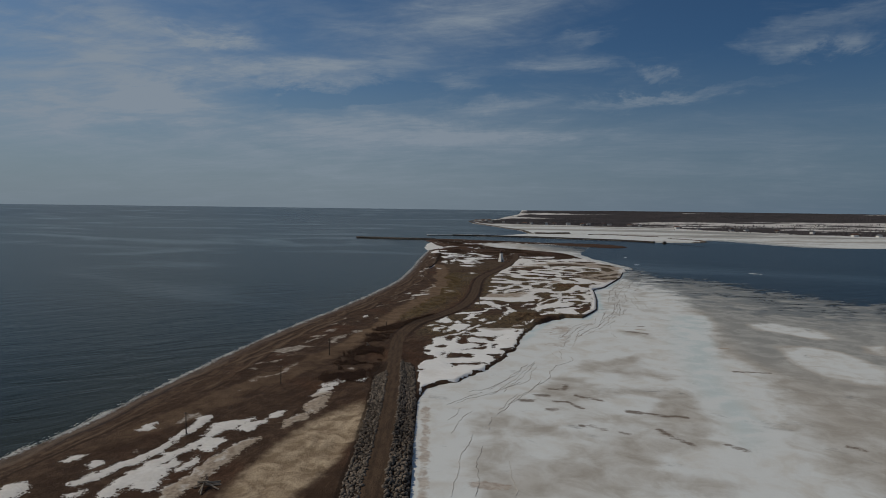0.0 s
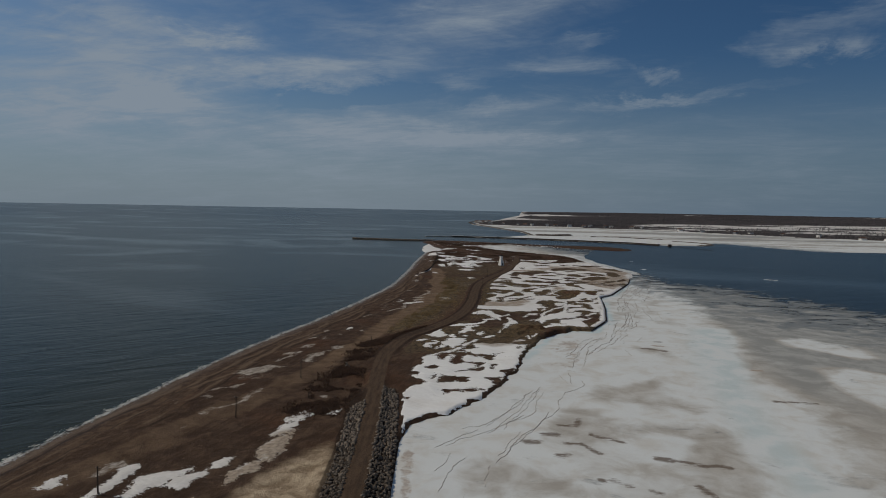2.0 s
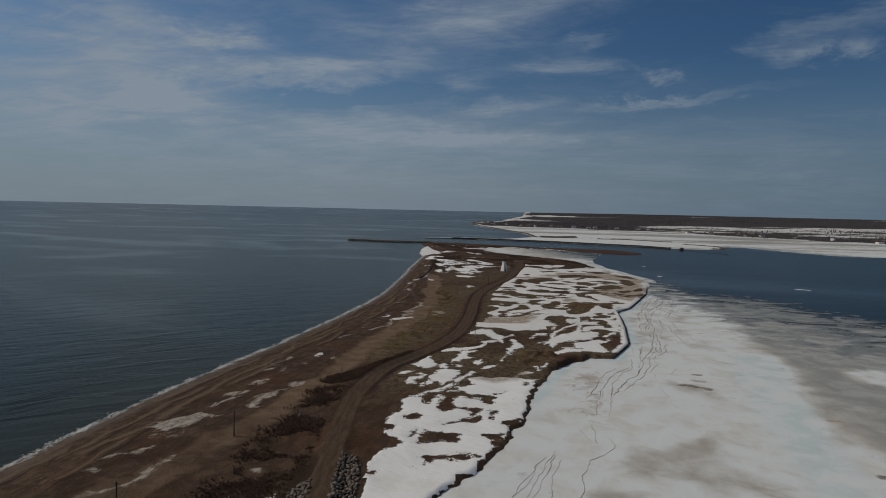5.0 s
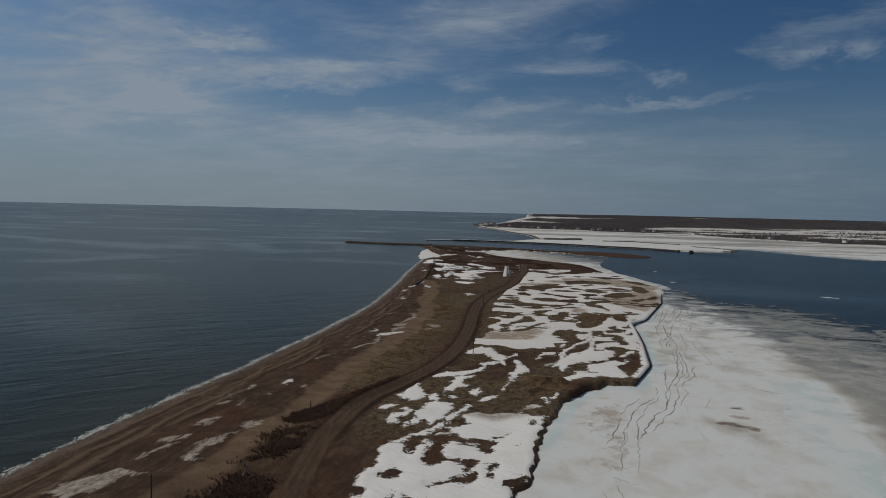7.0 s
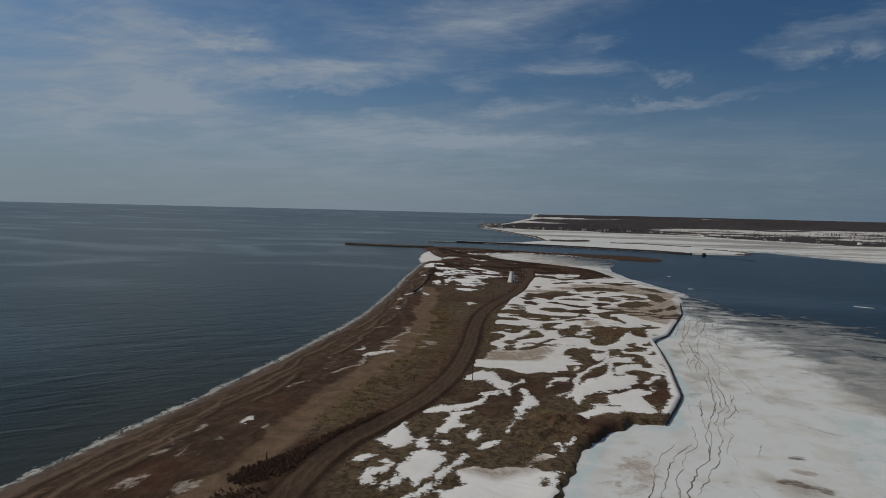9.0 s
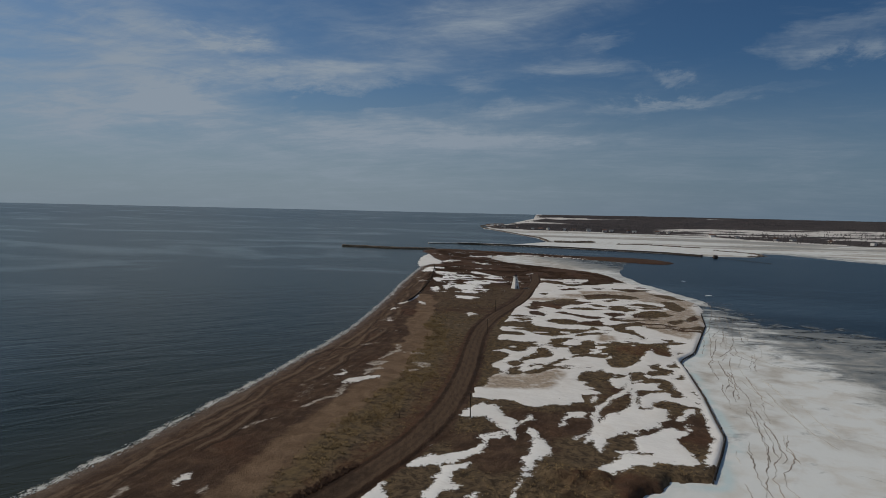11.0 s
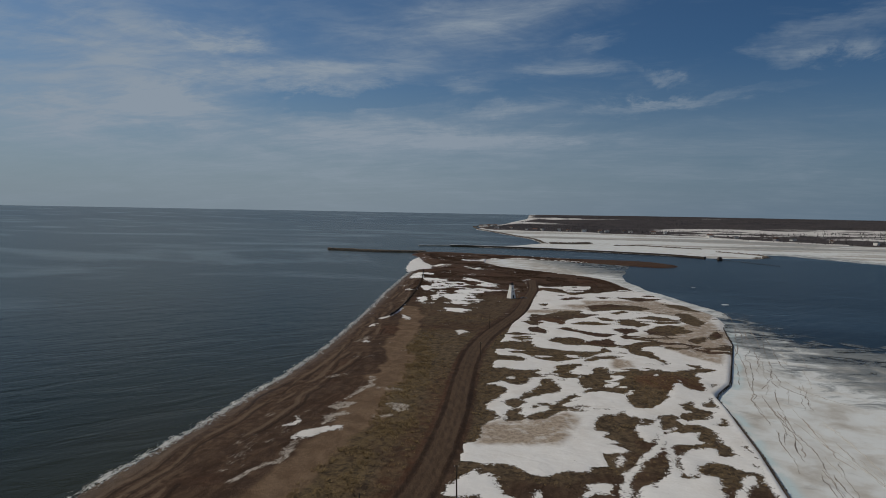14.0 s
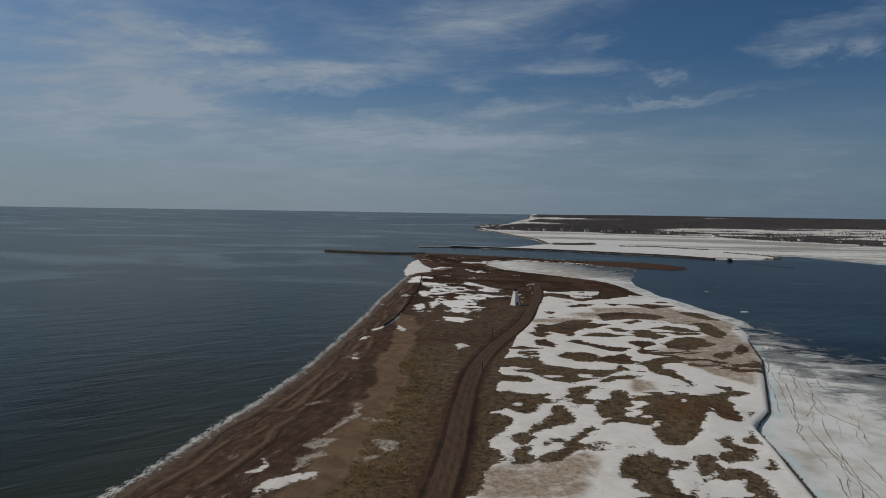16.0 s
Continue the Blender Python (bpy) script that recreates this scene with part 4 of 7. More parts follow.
patch("snow", [(-57.4, 95.8), (-57.8, 98.6), (-57.4, 102.4), (-56.3, 105.1), (-55.9, 109.5), (-54.2, 111.6), (-53.7, 113.9), (-51.8, 115.9), (-50.5, 119.7), (-49.7, 125.3), (-49.7, 128.3), (-51.1, 130.3), (-49.2, 132.2), (-45.7, 133.4), (-43.5, 134.6), (-44, 132), (-45.4, 128.8), (-47.6, 126.1), (-48.8, 121.3), (-49.4, 118.6), (-50.5, 115.7), (-52.1, 112.9), (-52.4, 110.1), (-53.2, 107.1), (-51.2, 110.9), (-50.3, 109.6), (-50.9, 106.7), (-50.5, 103.7), (-49.3, 104.4), (-50.5, 102.6), (-49.7, 100), (-50.1, 98.8), (-52.2, 100), (-53.2, 99.1), (-53.5, 102.5), (-54.8, 100.3), (-55.9, 98.6), (-56.2, 96.6), (-56.5, 95.8)])
patch("snow", [(-44.2, 127.2), (-43.5, 130.6), (-40.5, 132.5), (-40.5, 130), (-42.2, 126.6)])
patch("snow", [(-48.8, 117.2), (-47.9, 119.2), (-47, 122.9), (-45.6, 120.8), (-46, 117.2), (-46.8, 115)])
patch("snow", [(-49, 107.2), (-48.2, 110.2), (-47.7, 113.1), (-46.8, 111.3), (-47.3, 108.2), (-48.5, 106.8)])
patch("snow", [(-40, 136.2), (-38.8, 139), (-37.9, 138.6), (-37.8, 135.6), (-39.3, 135.1)])
patch("snow", [(-63.4, 95.6), (-62.5, 96.8), (-61.2, 98.3), (-61.1, 96.9), (-62.3, 95.7)])
patch("snow", [(-65.1, 106.7), (-65.4, 108.7), (-64.7, 108.9), (-64, 107), (-64.5, 106)])
patch("snow", [(-71.6, 109.5), (-71.2, 111.5), (-69.8, 111.8), (-69.8, 110), (-70.7, 109)])
patch("snow", [(-65.5, 124.5), (-64.8, 127.1), (-63.8, 129.2), (-62.7, 125.9), (-64.1, 124.5)])
patch("snow", [(-32.1, 160.2), (-30.4, 163.4), (-28.1, 166.9), (-27.8, 162.5), (-30.4, 159.2)])
patch("snow", [(-32.8, 152.2), (-31.5, 157.1), (-30.3, 158.7), (-30.5, 154.2), (-31.8, 151.3)])
patch("snow", [(-47.3, 96.1), (-47.3, 100.1), (-45.7, 103.2), (-45.4, 106.2), (-44.3, 108.6), (-44.5, 111.9), (-43.2, 115.9), (-41.3, 120.3), (-38.9, 122.2), (-38.7, 119.5), (-40.1, 115.2), (-40.9, 111.2), (-41.7, 107.4), (-42.9, 103.9), (-43.4, 100.2), (-44.2, 97.5), (-45, 96.1)])
patch("snow", [(-33.7, 143.3), (-32.7, 148.5), (-30.4, 151.4), (-29.1, 154.8), (-29.4, 150), (-30.3, 146), (-29.1, 141.8), (-30.7, 137.7), (-32.4, 139.2)])
patch("snow", [(-35.9, 130.9), (-34.3, 134.6), (-32.3, 137.7), (-31.2, 135.4), (-33.3, 131), (-34.5, 128.2)])
patch("dust", [(-47.3, 96.1), (-44.9, 110.3), (-38.9, 124.1), (-32.6, 151.3), (-28.1, 155.3), (-29.4, 136.6), (-34.1, 124.3), (-39.3, 111.2), (-42.6, 96.2)])
patch("snow", [(-32.7, 159.2), (-32.5, 161.5), (-30.6, 163.5), (-29.9, 165.3), (-28.5, 165.3), (-28.1, 163.4), (-29.3, 161.2), (-30.8, 159.5), (-32.1, 158.8)])
patch("snow", [(-33.2, 151.4), (-32.9, 154.2), (-32.3, 156.6), (-31.8, 155.9), (-32, 153.3), (-32.3, 151.5)])
patch("snow", [(-24.2, 163.6), (-22.2, 166.2), (-20.6, 168.4), (-21, 165.8), (-22.7, 163.7)])
patch("frost", [(-57.3, 196.4), (-56.1, 199.9), (-53.8, 203.1), (-51.2, 205.6), (-50.3, 207.1), (-46.7, 205.5), (-43.7, 205.3), (-45.4, 203.8), (-48.2, 203.5), (-48.2, 199.6), (-50.3, 196.1), (-52.2, 193.9), (-54, 195)])
patch("frost", [(-50.4, 209.5), (-48.6, 213.2), (-47.4, 216.4), (-44, 218.3), (-44.3, 216.7), (-47.1, 213.3), (-48.9, 209.6)])
patch("frost", [(-40.4, 210.3), (-40.8, 215.4), (-39.5, 219.2), (-36, 221.2), (-36.9, 218.4), (-38.1, 215.6), (-38.2, 211.5), (-36.3, 209.2), (-38.4, 209.5)])
patch("frost", [(-54.4, 182.7), (-53.8, 185.5), (-51.4, 187.8), (-50.9, 184.7), (-51.9, 182.2)])
patch("frost", [(-58.2, 174.5), (-56.7, 176.1), (-54.7, 175.7), (-55, 174.4)])
patch("frost", [(-45.6, 226.2), (-43.8, 228.8), (-41.7, 231.5), (-42.7, 227.7)])
patch("frost", [(-36.7, 227), (-34.6, 229), (-31.7, 227.4), (-33.7, 224.8)])
patch("frost", [(-30.7, 167.3), (-29.3, 169.7), (-26.4, 169.6), (-24.3, 170), (-24.2, 167.6), (-27.4, 167.2), (-29.7, 165.8)])
patch("frost", [(-29.2, 177.2), (-27.3, 179.2), (-26, 179), (-27, 175.9)])
patch("frost", [(-55.1, 154.3), (-54.3, 155.4), (-53.4, 154.4), (-54.4, 153.5)])
patch("frost", [(-52.8, 163.2), (-52.3, 166.5), (-50.4, 168.2), (-48.1, 170.3), (-46.8, 173.8), (-46.1, 177.7), (-45, 181)], 0.8)
patch("frost", [(-57.6, 179.2), (-56.5, 181.9), (-54.4, 182.7)], 0.5)
patch("frost", [(-59.6, 131.8), (-60, 136.2), (-57.9, 137.5), (-56, 134.5), (-57, 132.3), (-58, 130.1)])
patch("frost", [(-60.9, 113.7), (-60.3, 115.9), (-59.8, 113.8)])
patch("frost", [(-49.1, 217.7), (-49.3, 219.5), (-48, 220.6), (-45.9, 221.1), (-44.9, 222), (-43.6, 221.5), (-43.8, 220), (-45.6, 218.9), (-46.4, 217.9)])
patch("frost", [(-40.9, 218.2), (-40.2, 220.7), (-38.6, 222.2), (-36.9, 223), (-34.8, 223.8), (-34.7, 222.5), (-36.1, 221.4), (-36.9, 219.9), (-37.1, 218.5)])
patch("frost", [(-46.1, 226.8), (-45, 229.8), (-43.9, 231.8), (-42.7, 233.7), (-41.3, 234.3), (-41.5, 232.5), (-42.8, 230.7), (-43.8, 228.9), (-44.8, 227.4)])
patch("frost", [(-36, 228.7), (-35.7, 230.4), (-34, 231.5), (-31.5, 230.7), (-31.8, 228.8), (-33, 226.6)])
patch("frost", [(-46.9, 238.9), (-46, 241.9), (-45.3, 244.1), (-44.3, 245.4), (-43.9, 243), (-45.4, 240.4)])
patch("frost", [(-41.5, 241), (-40.1, 243.3), (-39.2, 243), (-40.4, 241.1)])
patch("frost", [(-43.8, 256.5), (-43.1, 259.7), (-41.1, 258.7), (-41.6, 256), (-42.8, 254.8)])
patch("frost", [(-38.3, 250.9), (-36.9, 252.7), (-36.3, 250.7)])
patch("frost", [(-30.1, 258.5), (-29.1, 262.5), (-27.9, 261), (-28.8, 257.1)])
patch("snow", [(-35.5, 261.1), (-35.2, 264.4), (-34.1, 266.6), (-33.6, 262.5), (-34.7, 260.8)])
patch("snow", [(-16.8, 325.7), (-16.2, 327.8), (-14.3, 330.1), (-11.6, 331.9), (-8.7, 333), (-7.1, 333.4), (-7.5, 330.5), (-10.9, 328.7), (-14, 326.4), (-16, 324.8)])
patch("snow", [(-21.8, 332.2), (-19.8, 334), (-19.2, 335.8), (-19.5, 338.6), (-17.7, 335.9), (-17.6, 333.2), (-19.8, 332)])
patch("frost", [(-12.8, 334.4), (-12.9, 339), (-11.8, 341.7), (-8.8, 343.7), (-6.6, 342.7), (-9.4, 339.9), (-11.3, 336.3), (-12, 333.5)])
patch("frost", [(-13.3, 345.4), (-12, 349.6), (-9.4, 350.6), (-6.4, 350), (-8, 347), (-10.2, 343.7)])
patch("frost", [(1.6, 348.4), (3.5, 351.4), (6.4, 350.8), (7.4, 346.7), (4.8, 344.6)])
patch("frost", [(-26.5, 308.5), (-25.2, 310.6), (-25.3, 309.4)])
patch("frost", [(-23.9, 311.3), (-23.7, 314.2), (-23.3, 311.8)])
patch("frost", [(-18.3, 343.2), (-16.5, 344.4), (-16.7, 342.5)])
patch("frost", [(-28.1, 339.9), (-26.4, 340.7), (-26.6, 339.3)])
patch("frost", [(-23.3, 323.5), (-20.8, 325.1), (-21.4, 323.3)])
patch("frost", [(-22.8, 304.4), (-21.4, 307.4), (-20.4, 310.3), (-18.9, 312), (-17, 312.9), (-16.3, 316.1), (-16.1, 319.2), (-16.4, 324.2)], 0.9)
patch("frost", [(-9.8, 353.2), (-8.6, 358.7), (-6.9, 362.7), (-4.9, 364.9), (-5.4, 374.5)], 1)
patch("lobe", [(110.1, 279.4), (124, 280.5), (104.5, 230.3), (87.9, 188), (81.7, 163.9), (78.5, 149.5), (74.4, 137.3), (68.4, 125.3), (64.6, 122.2), (66.9, 131.8), (69.1, 144.9), (72.9, 163.5), (79.1, 187.5), (89.1, 219.7)])
patch("white", [(47.5, 116), (51.5, 118.9), (57.2, 121.1), (61.7, 120.6), (65.8, 119.3), (65.1, 113.9), (60.4, 111.3), (55.1, 109.4), (51, 109.8), (46.5, 112.1)])
patch("white", [(136.9, 260.7), (148.3, 265.4), (154.3, 258.1), (161.7, 250.1), (157, 235.5), (148.5, 232.9), (144.3, 241.1), (136.6, 248.5)])
patch("white", [(128.3, 217.4), (137, 217.9), (142.1, 209.6), (141.3, 194.1), (140.8, 184), (129.4, 168.7), (123.2, 171.1), (118.8, 179.8), (117.9, 193)])
patch("white", [(159.1, 219.2), (167.5, 219.6), (157.5, 206.3), (154.8, 210.3)])
patch("white", [(43.1, 152.5), (50.7, 157.6), (53.7, 153), (50, 146.3), (44.6, 147.3)])
patch("snow", [(51.1, 287.6), (55.2, 291.2), (60.8, 294), (67.4, 299.3), (68.5, 294.8), (65.1, 288.9), (65.8, 283.8), (65.5, 278), (63, 275.1), (57.5, 276.4), (51.2, 274.9), (54.7, 279.9), (58.2, 281.6), (54.4, 281.8), (51.2, 281), (49.9, 282.3)])
patch("snow", [(77.7, 305.3), (77.6, 300.4), (75.9, 292.7), (71.3, 284.4), (66.7, 276.3), (64.5, 275.2), (68, 281.1), (72.9, 289.7)])
patch("bare", [(48.9, 283.2), (48.1, 285.2), (50.1, 290.2), (53.1, 292.7), (55.5, 291.2), (54.2, 284.8), (51.5, 282.5)])
patch("bare", [(71.3, 299.7), (75.3, 302.6), (74.2, 295.4), (70.8, 287.4), (67.4, 284), (66.2, 285.9), (69.1, 291.5)])
patch("snow", [(-1.1, 642), (12.5, 640.9), (26.4, 661.6), (38.9, 630.6), (50.8, 614.1), (50.1, 580.1), (39.7, 568.9), (33.1, 547.9), (34, 530.2), (28.4, 515.2), (23.3, 509.9), (18.5, 527.5), (15.1, 544.6), (11.4, 552), (9.9, 530.8), (7.2, 530.3), (7.5, 562.6), (-1, 585.8), (-0, 614.2)])
patch("snow", [(-0.9, 541.6), (4.2, 547.9), (5.8, 530), (2.1, 512.9), (-1.8, 523.8)])
patch("snow", [(-15.2, 474), (-11.7, 483.8), (-9.5, 493.9), (-7.4, 532.6), (-4.1, 569.3), (-2.5, 592.2), (-3.1, 549.2), (-6.5, 509.2), (-8.8, 484.3), (-13.6, 472.5)])
patch("snow", [(13.6, 508.3), (23.2, 505.6), (29.3, 498.4), (22.9, 489.4), (16.8, 494.3)])
patch("snow", [(15.3, 478.9), (22.8, 483.7), (21.2, 478)])
patch("snow", [(19.4, 447.1), (23.5, 450.6), (25.2, 445.1), (21.4, 440.3)])
patch("snow", [(-5.8, 484.8), (-0.8, 476.3), (-1.8, 469.2), (-5, 473.9)])
patch("snow", [(-18.8, 455.1), (-14.5, 467.2), (-15.3, 454)])
patch("snow", [(-17.9, 428.2), (-13.7, 430.1), (-14.7, 422.3)])
patch("bare", [(11, 578.6), (18.9, 589.9), (24.7, 578.2), (18.8, 567.8)])
patch("bare", [(28.4, 598.7), (35.6, 603.7), (32.8, 586.2)])
patch("bare", [(41.2, 594.5), (47.4, 595.8), (44.4, 582.1)])
patch("bare", [(0.1, 610.5), (6.3, 615.6), (4.7, 597.2)])
patch("murk", [(34.1, 173.4), (39.5, 172.4), (46.7, 168), (51.7, 162.7), (59.2, 164.9), (66.6, 163.4), (69.4, 158.3), (69.6, 149), (58.8, 128.6), (24.6, 127.3), (32.4, 134.5), (29.2, 139.1), (27.5, 147.1), (24.4, 149.9), (24.2, 156.1), (29.3, 163.3)])
patch("murk", [(5.1, 142), (10.8, 143), (16.3, 141.1), (21.3, 137.6), (26, 134.2), (30.8, 132.2), (32.6, 127.6), (4.9, 126.5)])
patch("murk", [(46.2, 193.1), (54.4, 193.6), (64.6, 199.8), (67.8, 186.7), (72.6, 179.9), (75.5, 173.6), (68.7, 171.2), (60.2, 174.8), (50.3, 180), (44.2, 185.3)])
patch("murk", [(75.7, 243.6), (87.3, 235.9), (83, 229.9), (74.9, 235)])
patch("murk", [(17.9, 99.6), (25.9, 119.5), (33.7, 132.3), (41.1, 139.9), (49.4, 136.4), (62.2, 126.7), (61.7, 120.6), (49.8, 100.5)])
patch("murk", [(6.1, 121.7), (15.1, 128.3), (22.2, 125.3), (24.8, 114), (21.9, 99.7), (7.1, 99.3)])
patch("stain", [(47.1, 144.6), (49.2, 143.9), (52.1, 142.7), (55.5, 141.5), (59.7, 141)], 0.7)
patch("stain", [(21.2, 152.1), (23.4, 152.2)], 0.7)
patch("stain", [(26.1, 156.2), (28.7, 156.3)], 0.7)
patch("stain", [(27.4, 144.8), (28.6, 144.9)], 0.7)
patch("stain", [(29.5, 151), (33.1, 151.2), (34.4, 148.8), (35.6, 146.6)], 0.35)
patch("stain", [(30.5, 162.7), (34.6, 161.8), (36.1, 166.7)], 0.35)
patch("stain", [(36.7, 156.7), (39.1, 155.2), (42.2, 153.1)], 0.35)
patch("stain", [(32.9, 134.5), (35.3, 133.5), (37.4, 132)], 0.35)
patch("stain", [(41, 130.4), (42.1, 129.4)], 0.35)
patch("stain", [(50.2, 132.9), (51.5, 127.9), (54.2, 123.9)], 0.4)
patch("stain", [(62, 124.2), (62.7, 122.7), (64.4, 121.3)], 0.4)
patch("stain", [(92.3, 182.9), (102.6, 182.1)], 0.4)
patch("stain", [(88, 124.4), (90.2, 122.4)], 0.4)
patch("stain", [(85.7, 253.2), (87.3, 252.7)], 0.7)
patch("stain", [(77, 241.4), (79.7, 241.1), (81.1, 239.6), (83.5, 238)], 0.7)
patch("crack", [(47, 228.9), (49.1, 234.3), (51.4, 238.8), (54.3, 246.8), (57.6, 253.3), (63.1, 258.8)], 0.16)
patch("crack", [(48.8, 226.4), (50.5, 230.9), (51.3, 234.5), (54.2, 239.8), (56.5, 245.5), (61.2, 253.6), (66.9, 260.2)], 0.16)
patch("crack", [(52.4, 226.7), (53.8, 231.1), (54.9, 236), (56.4, 240.7), (60.4, 247.3), (63.3, 253.7), (66.9, 257.4), (70.2, 266.9), (71.1, 271)], 0.16)
patch("crack", [(54.1, 230.7), (56, 233.6), (58.7, 240.1), (62.7, 246), (66.7, 250.8), (69.1, 255.9), (71.2, 263.1), (73.9, 269.2), (76.6, 278.1), (79.9, 287)], 0.16)
patch("crack", [(58.3, 235), (60, 237.6), (63.1, 241.8), (65.1, 246.1), (69.2, 251), (72.4, 257.8), (74.6, 261.6), (76.8, 269.5), (78.2, 273.8), (82.5, 280.9), (86.7, 286.1), (90.6, 297.1), (92, 303.1)], 0.16)
patch("crack", [(72.4, 254.5), (75.9, 261), (78.7, 265.7), (79, 270.5), (81.5, 276.3), (87.1, 282.7), (89.4, 286.4), (89.8, 291.6), (92.5, 297.3)], 0.16)
patch("crack", [(68.7, 254.2), (72.1, 261.4), (75.5, 271.4), (79.5, 279.2), (83.3, 285.8), (87.5, 296.8), (90.1, 306), (93, 316.2)], 0.16)
patch("crack", [(84.3, 283.5), (88.3, 294.1), (93.4, 312.8), (99.3, 327.9), (101.5, 345), (107.9, 365.6)], 0.16)
patch("crack", [(104.8, 345.4), (103.6, 332.4), (103, 313.8), (100.8, 298.1)], 0.09)
patch("crack", [(68.9, 229.9), (69.1, 234.1), (69.2, 238.3)], 0.09)
patch("crack", [(78.8, 253.3), (80.2, 256.8), (82.6, 260.4)], 0.09)
patch("crack", [(45.3, 226.2), (47.6, 230.7), (48, 233.1)], 0.09)
patch("crack", [(71.4, 248.1), (72.6, 251.3), (73.8, 254.6)], 0.09)
patch("crack", [(152.5, 474), (146.3, 457.7), (135.6, 434.5), (134.7, 426.6), (125.2, 412), (123.9, 405.6), (118.9, 393.9), (113.8, 383.5), (108.9, 374.2), (107, 368), (102.9, 362.1), (100.4, 353.5), (98.8, 345.9), (97.3, 342.5)], 0.16)
patch("crack", [(155.7, 468.8), (148.2, 448.4), (142.4, 435), (140.8, 427.1), (132.4, 415.8), (124.3, 399.7)], 0.16)
patch("crack", [(158.7, 463.8), (143.9, 427.3), (134.9, 406.4), (131.9, 397.4), (136.3, 397.7)], 0.16)
patch("crack", [(125.8, 394.3), (122.7, 384), (119.3, 379.2), (120, 372.8), (121.7, 368.8), (117.2, 359.4)], 0.16)
patch("crack", [(116.1, 374.6), (109.9, 362.5), (107.4, 355.5), (103.8, 346.1), (100.6, 338), (101.2, 335.6)], 0.16)
patch("crack", [(108.5, 368.1), (104.7, 355.3), (101.9, 346), (98.3, 337.9), (94.3, 330.2)], 0.16)
patch("crack", [(125.7, 399.8), (124.9, 394.3), (121, 386.3), (111.5, 374.3)], 0.16)
patch("crack", [(153.2, 468.6), (146.3, 452.9), (139.3, 441.5), (138.1, 434.7)], 0.16)
patch("crack", [(164.2, 506.8), (151.3, 473.9), (139.2, 447.6), (129.5, 426.3), (121.4, 411.7), (114.1, 393.5), (107.1, 378.4)], 0.16)
patch("crack", [(133.2, 440.3), (127.6, 421.8), (117.8, 395.9), (111.7, 382.6), (108, 370.9), (103.4, 363.6), (99.2, 348)], 0.16)
patch("crack", [(97.3, 339.9), (93.7, 331.3), (91.8, 323.3), (88.7, 315.2)], 0.16)
patch("crack", [(96.5, 334.9), (98.7, 338.5), (99.1, 335.1), (96.2, 330.2), (93.2, 321.4)], 0.16)
patch("crack", [(105.3, 354.4), (101.7, 342.9), (97.8, 330.3), (94.8, 323.6)], 0.16)
patch("crack", [(94.7, 317.6), (92.8, 310.1), (90.6, 304.9), (88.3, 298.7), (85.7, 290.3), (83.2, 285.2), (81.4, 280.6)], 0.16)
patch("crack", [(95.8, 315.8), (93.2, 308.4), (91.4, 301.9), (90.4, 295.9), (88.3, 290.4), (86.2, 284.2), (83.5, 280.7)], 0.16)
patch("crack", [(100.6, 322), (96.9, 314), (93.9, 305.2)], 0.16)
patch("crack", [(108.9, 349), (105.6, 338.1), (103.7, 330.8), (101.8, 324.2), (102, 318.2)], 0.16)
patch("crack", [(93.7, 297.6), (90.8, 291.9), (88.4, 288), (88.2, 283.2), (87.3, 281)], 0.16)
patch("crack", [(155, 456.6), (138.4, 423.2), (129.6, 401.8), (119.6, 383.4), (117.8, 375.6)], 0.16)
patch("crack", [(149.9, 463.2), (139.6, 434.9), (129.8, 411.5), (119.5, 391.7)], 0.16)
patch("crack", [(82.7, 292.7), (80.4, 287.4), (77.4, 280.3)], 0.16)
patch("crack", [(107.8, 333.5), (104.4, 322.3), (102.8, 312.7), (101.4, 304.2), (99.9, 298.1)], 0.09)
patch("crack", [(110.5, 320.8), (107.4, 309.6), (105.8, 301.5), (105, 294.3)], 0.09)
patch("crack", [(100.9, 299.6), (101, 292.7), (101.1, 288.9)], 0.09)
patch("crack", [(123.9, 383.9), (123.9, 372.6), (125.8, 365.9), (129.5, 359.8)], 0.09)
patch("crack", [(77, 287.1), (75.7, 283.5), (74.9, 280.1)], 0.09)
patch("crack", [(7.6, 158.8), (9.2, 160.1), (11.4, 160.3), (13.6, 162.4), (15.8, 165.7), (18.5, 169.6), (22.9, 176), (26, 184.8), (28, 188.7)], 0.13)
patch("crack", [(3.9, 148.8), (7, 153), (10.1, 154.9), (15.8, 160), (20.8, 164.9), (24.1, 167.9), (25.9, 171.5), (28.1, 179.6), (31.1, 187)], 0.13)
patch("crack", [(17.2, 148.4), (20, 154.3), (25.4, 161.8), (26.5, 164.4), (30.2, 168.8), (32.7, 173.4), (33.7, 180), (37, 187.4), (42.4, 191.6), (43.9, 194.6), (43.8, 200.2)], 0.13)
patch("crack", [(1.5, 148), (7, 154.3), (11.4, 158.5)], 0.13)
patch("crack", [(47.7, 212.6), (51.4, 224.1), (55.4, 237.2)], 0.13)
patch("crack", [(44.4, 212.4), (47.6, 223.8), (52.1, 233.5)], 0.13)
patch("crack", [(39.1, 195.5), (39.3, 199.9), (38.8, 204.5)], 0.13)
patch("crack", [(40.6, 195.6), (41.6, 201.4), (41.7, 207.1)], 0.13)
patch("crack", [(17.3, 158.8), (19, 164), (23, 168.4)], 0.13)
patch("crack", [(2.4, 128.5), (4, 133.3), (4.2, 136.1), (6.2, 140.2), (8, 143.4)], 0.12)
patch("crack", [(10.6, 130.9), (11.6, 134.8), (12.6, 139.7)], 0.12)
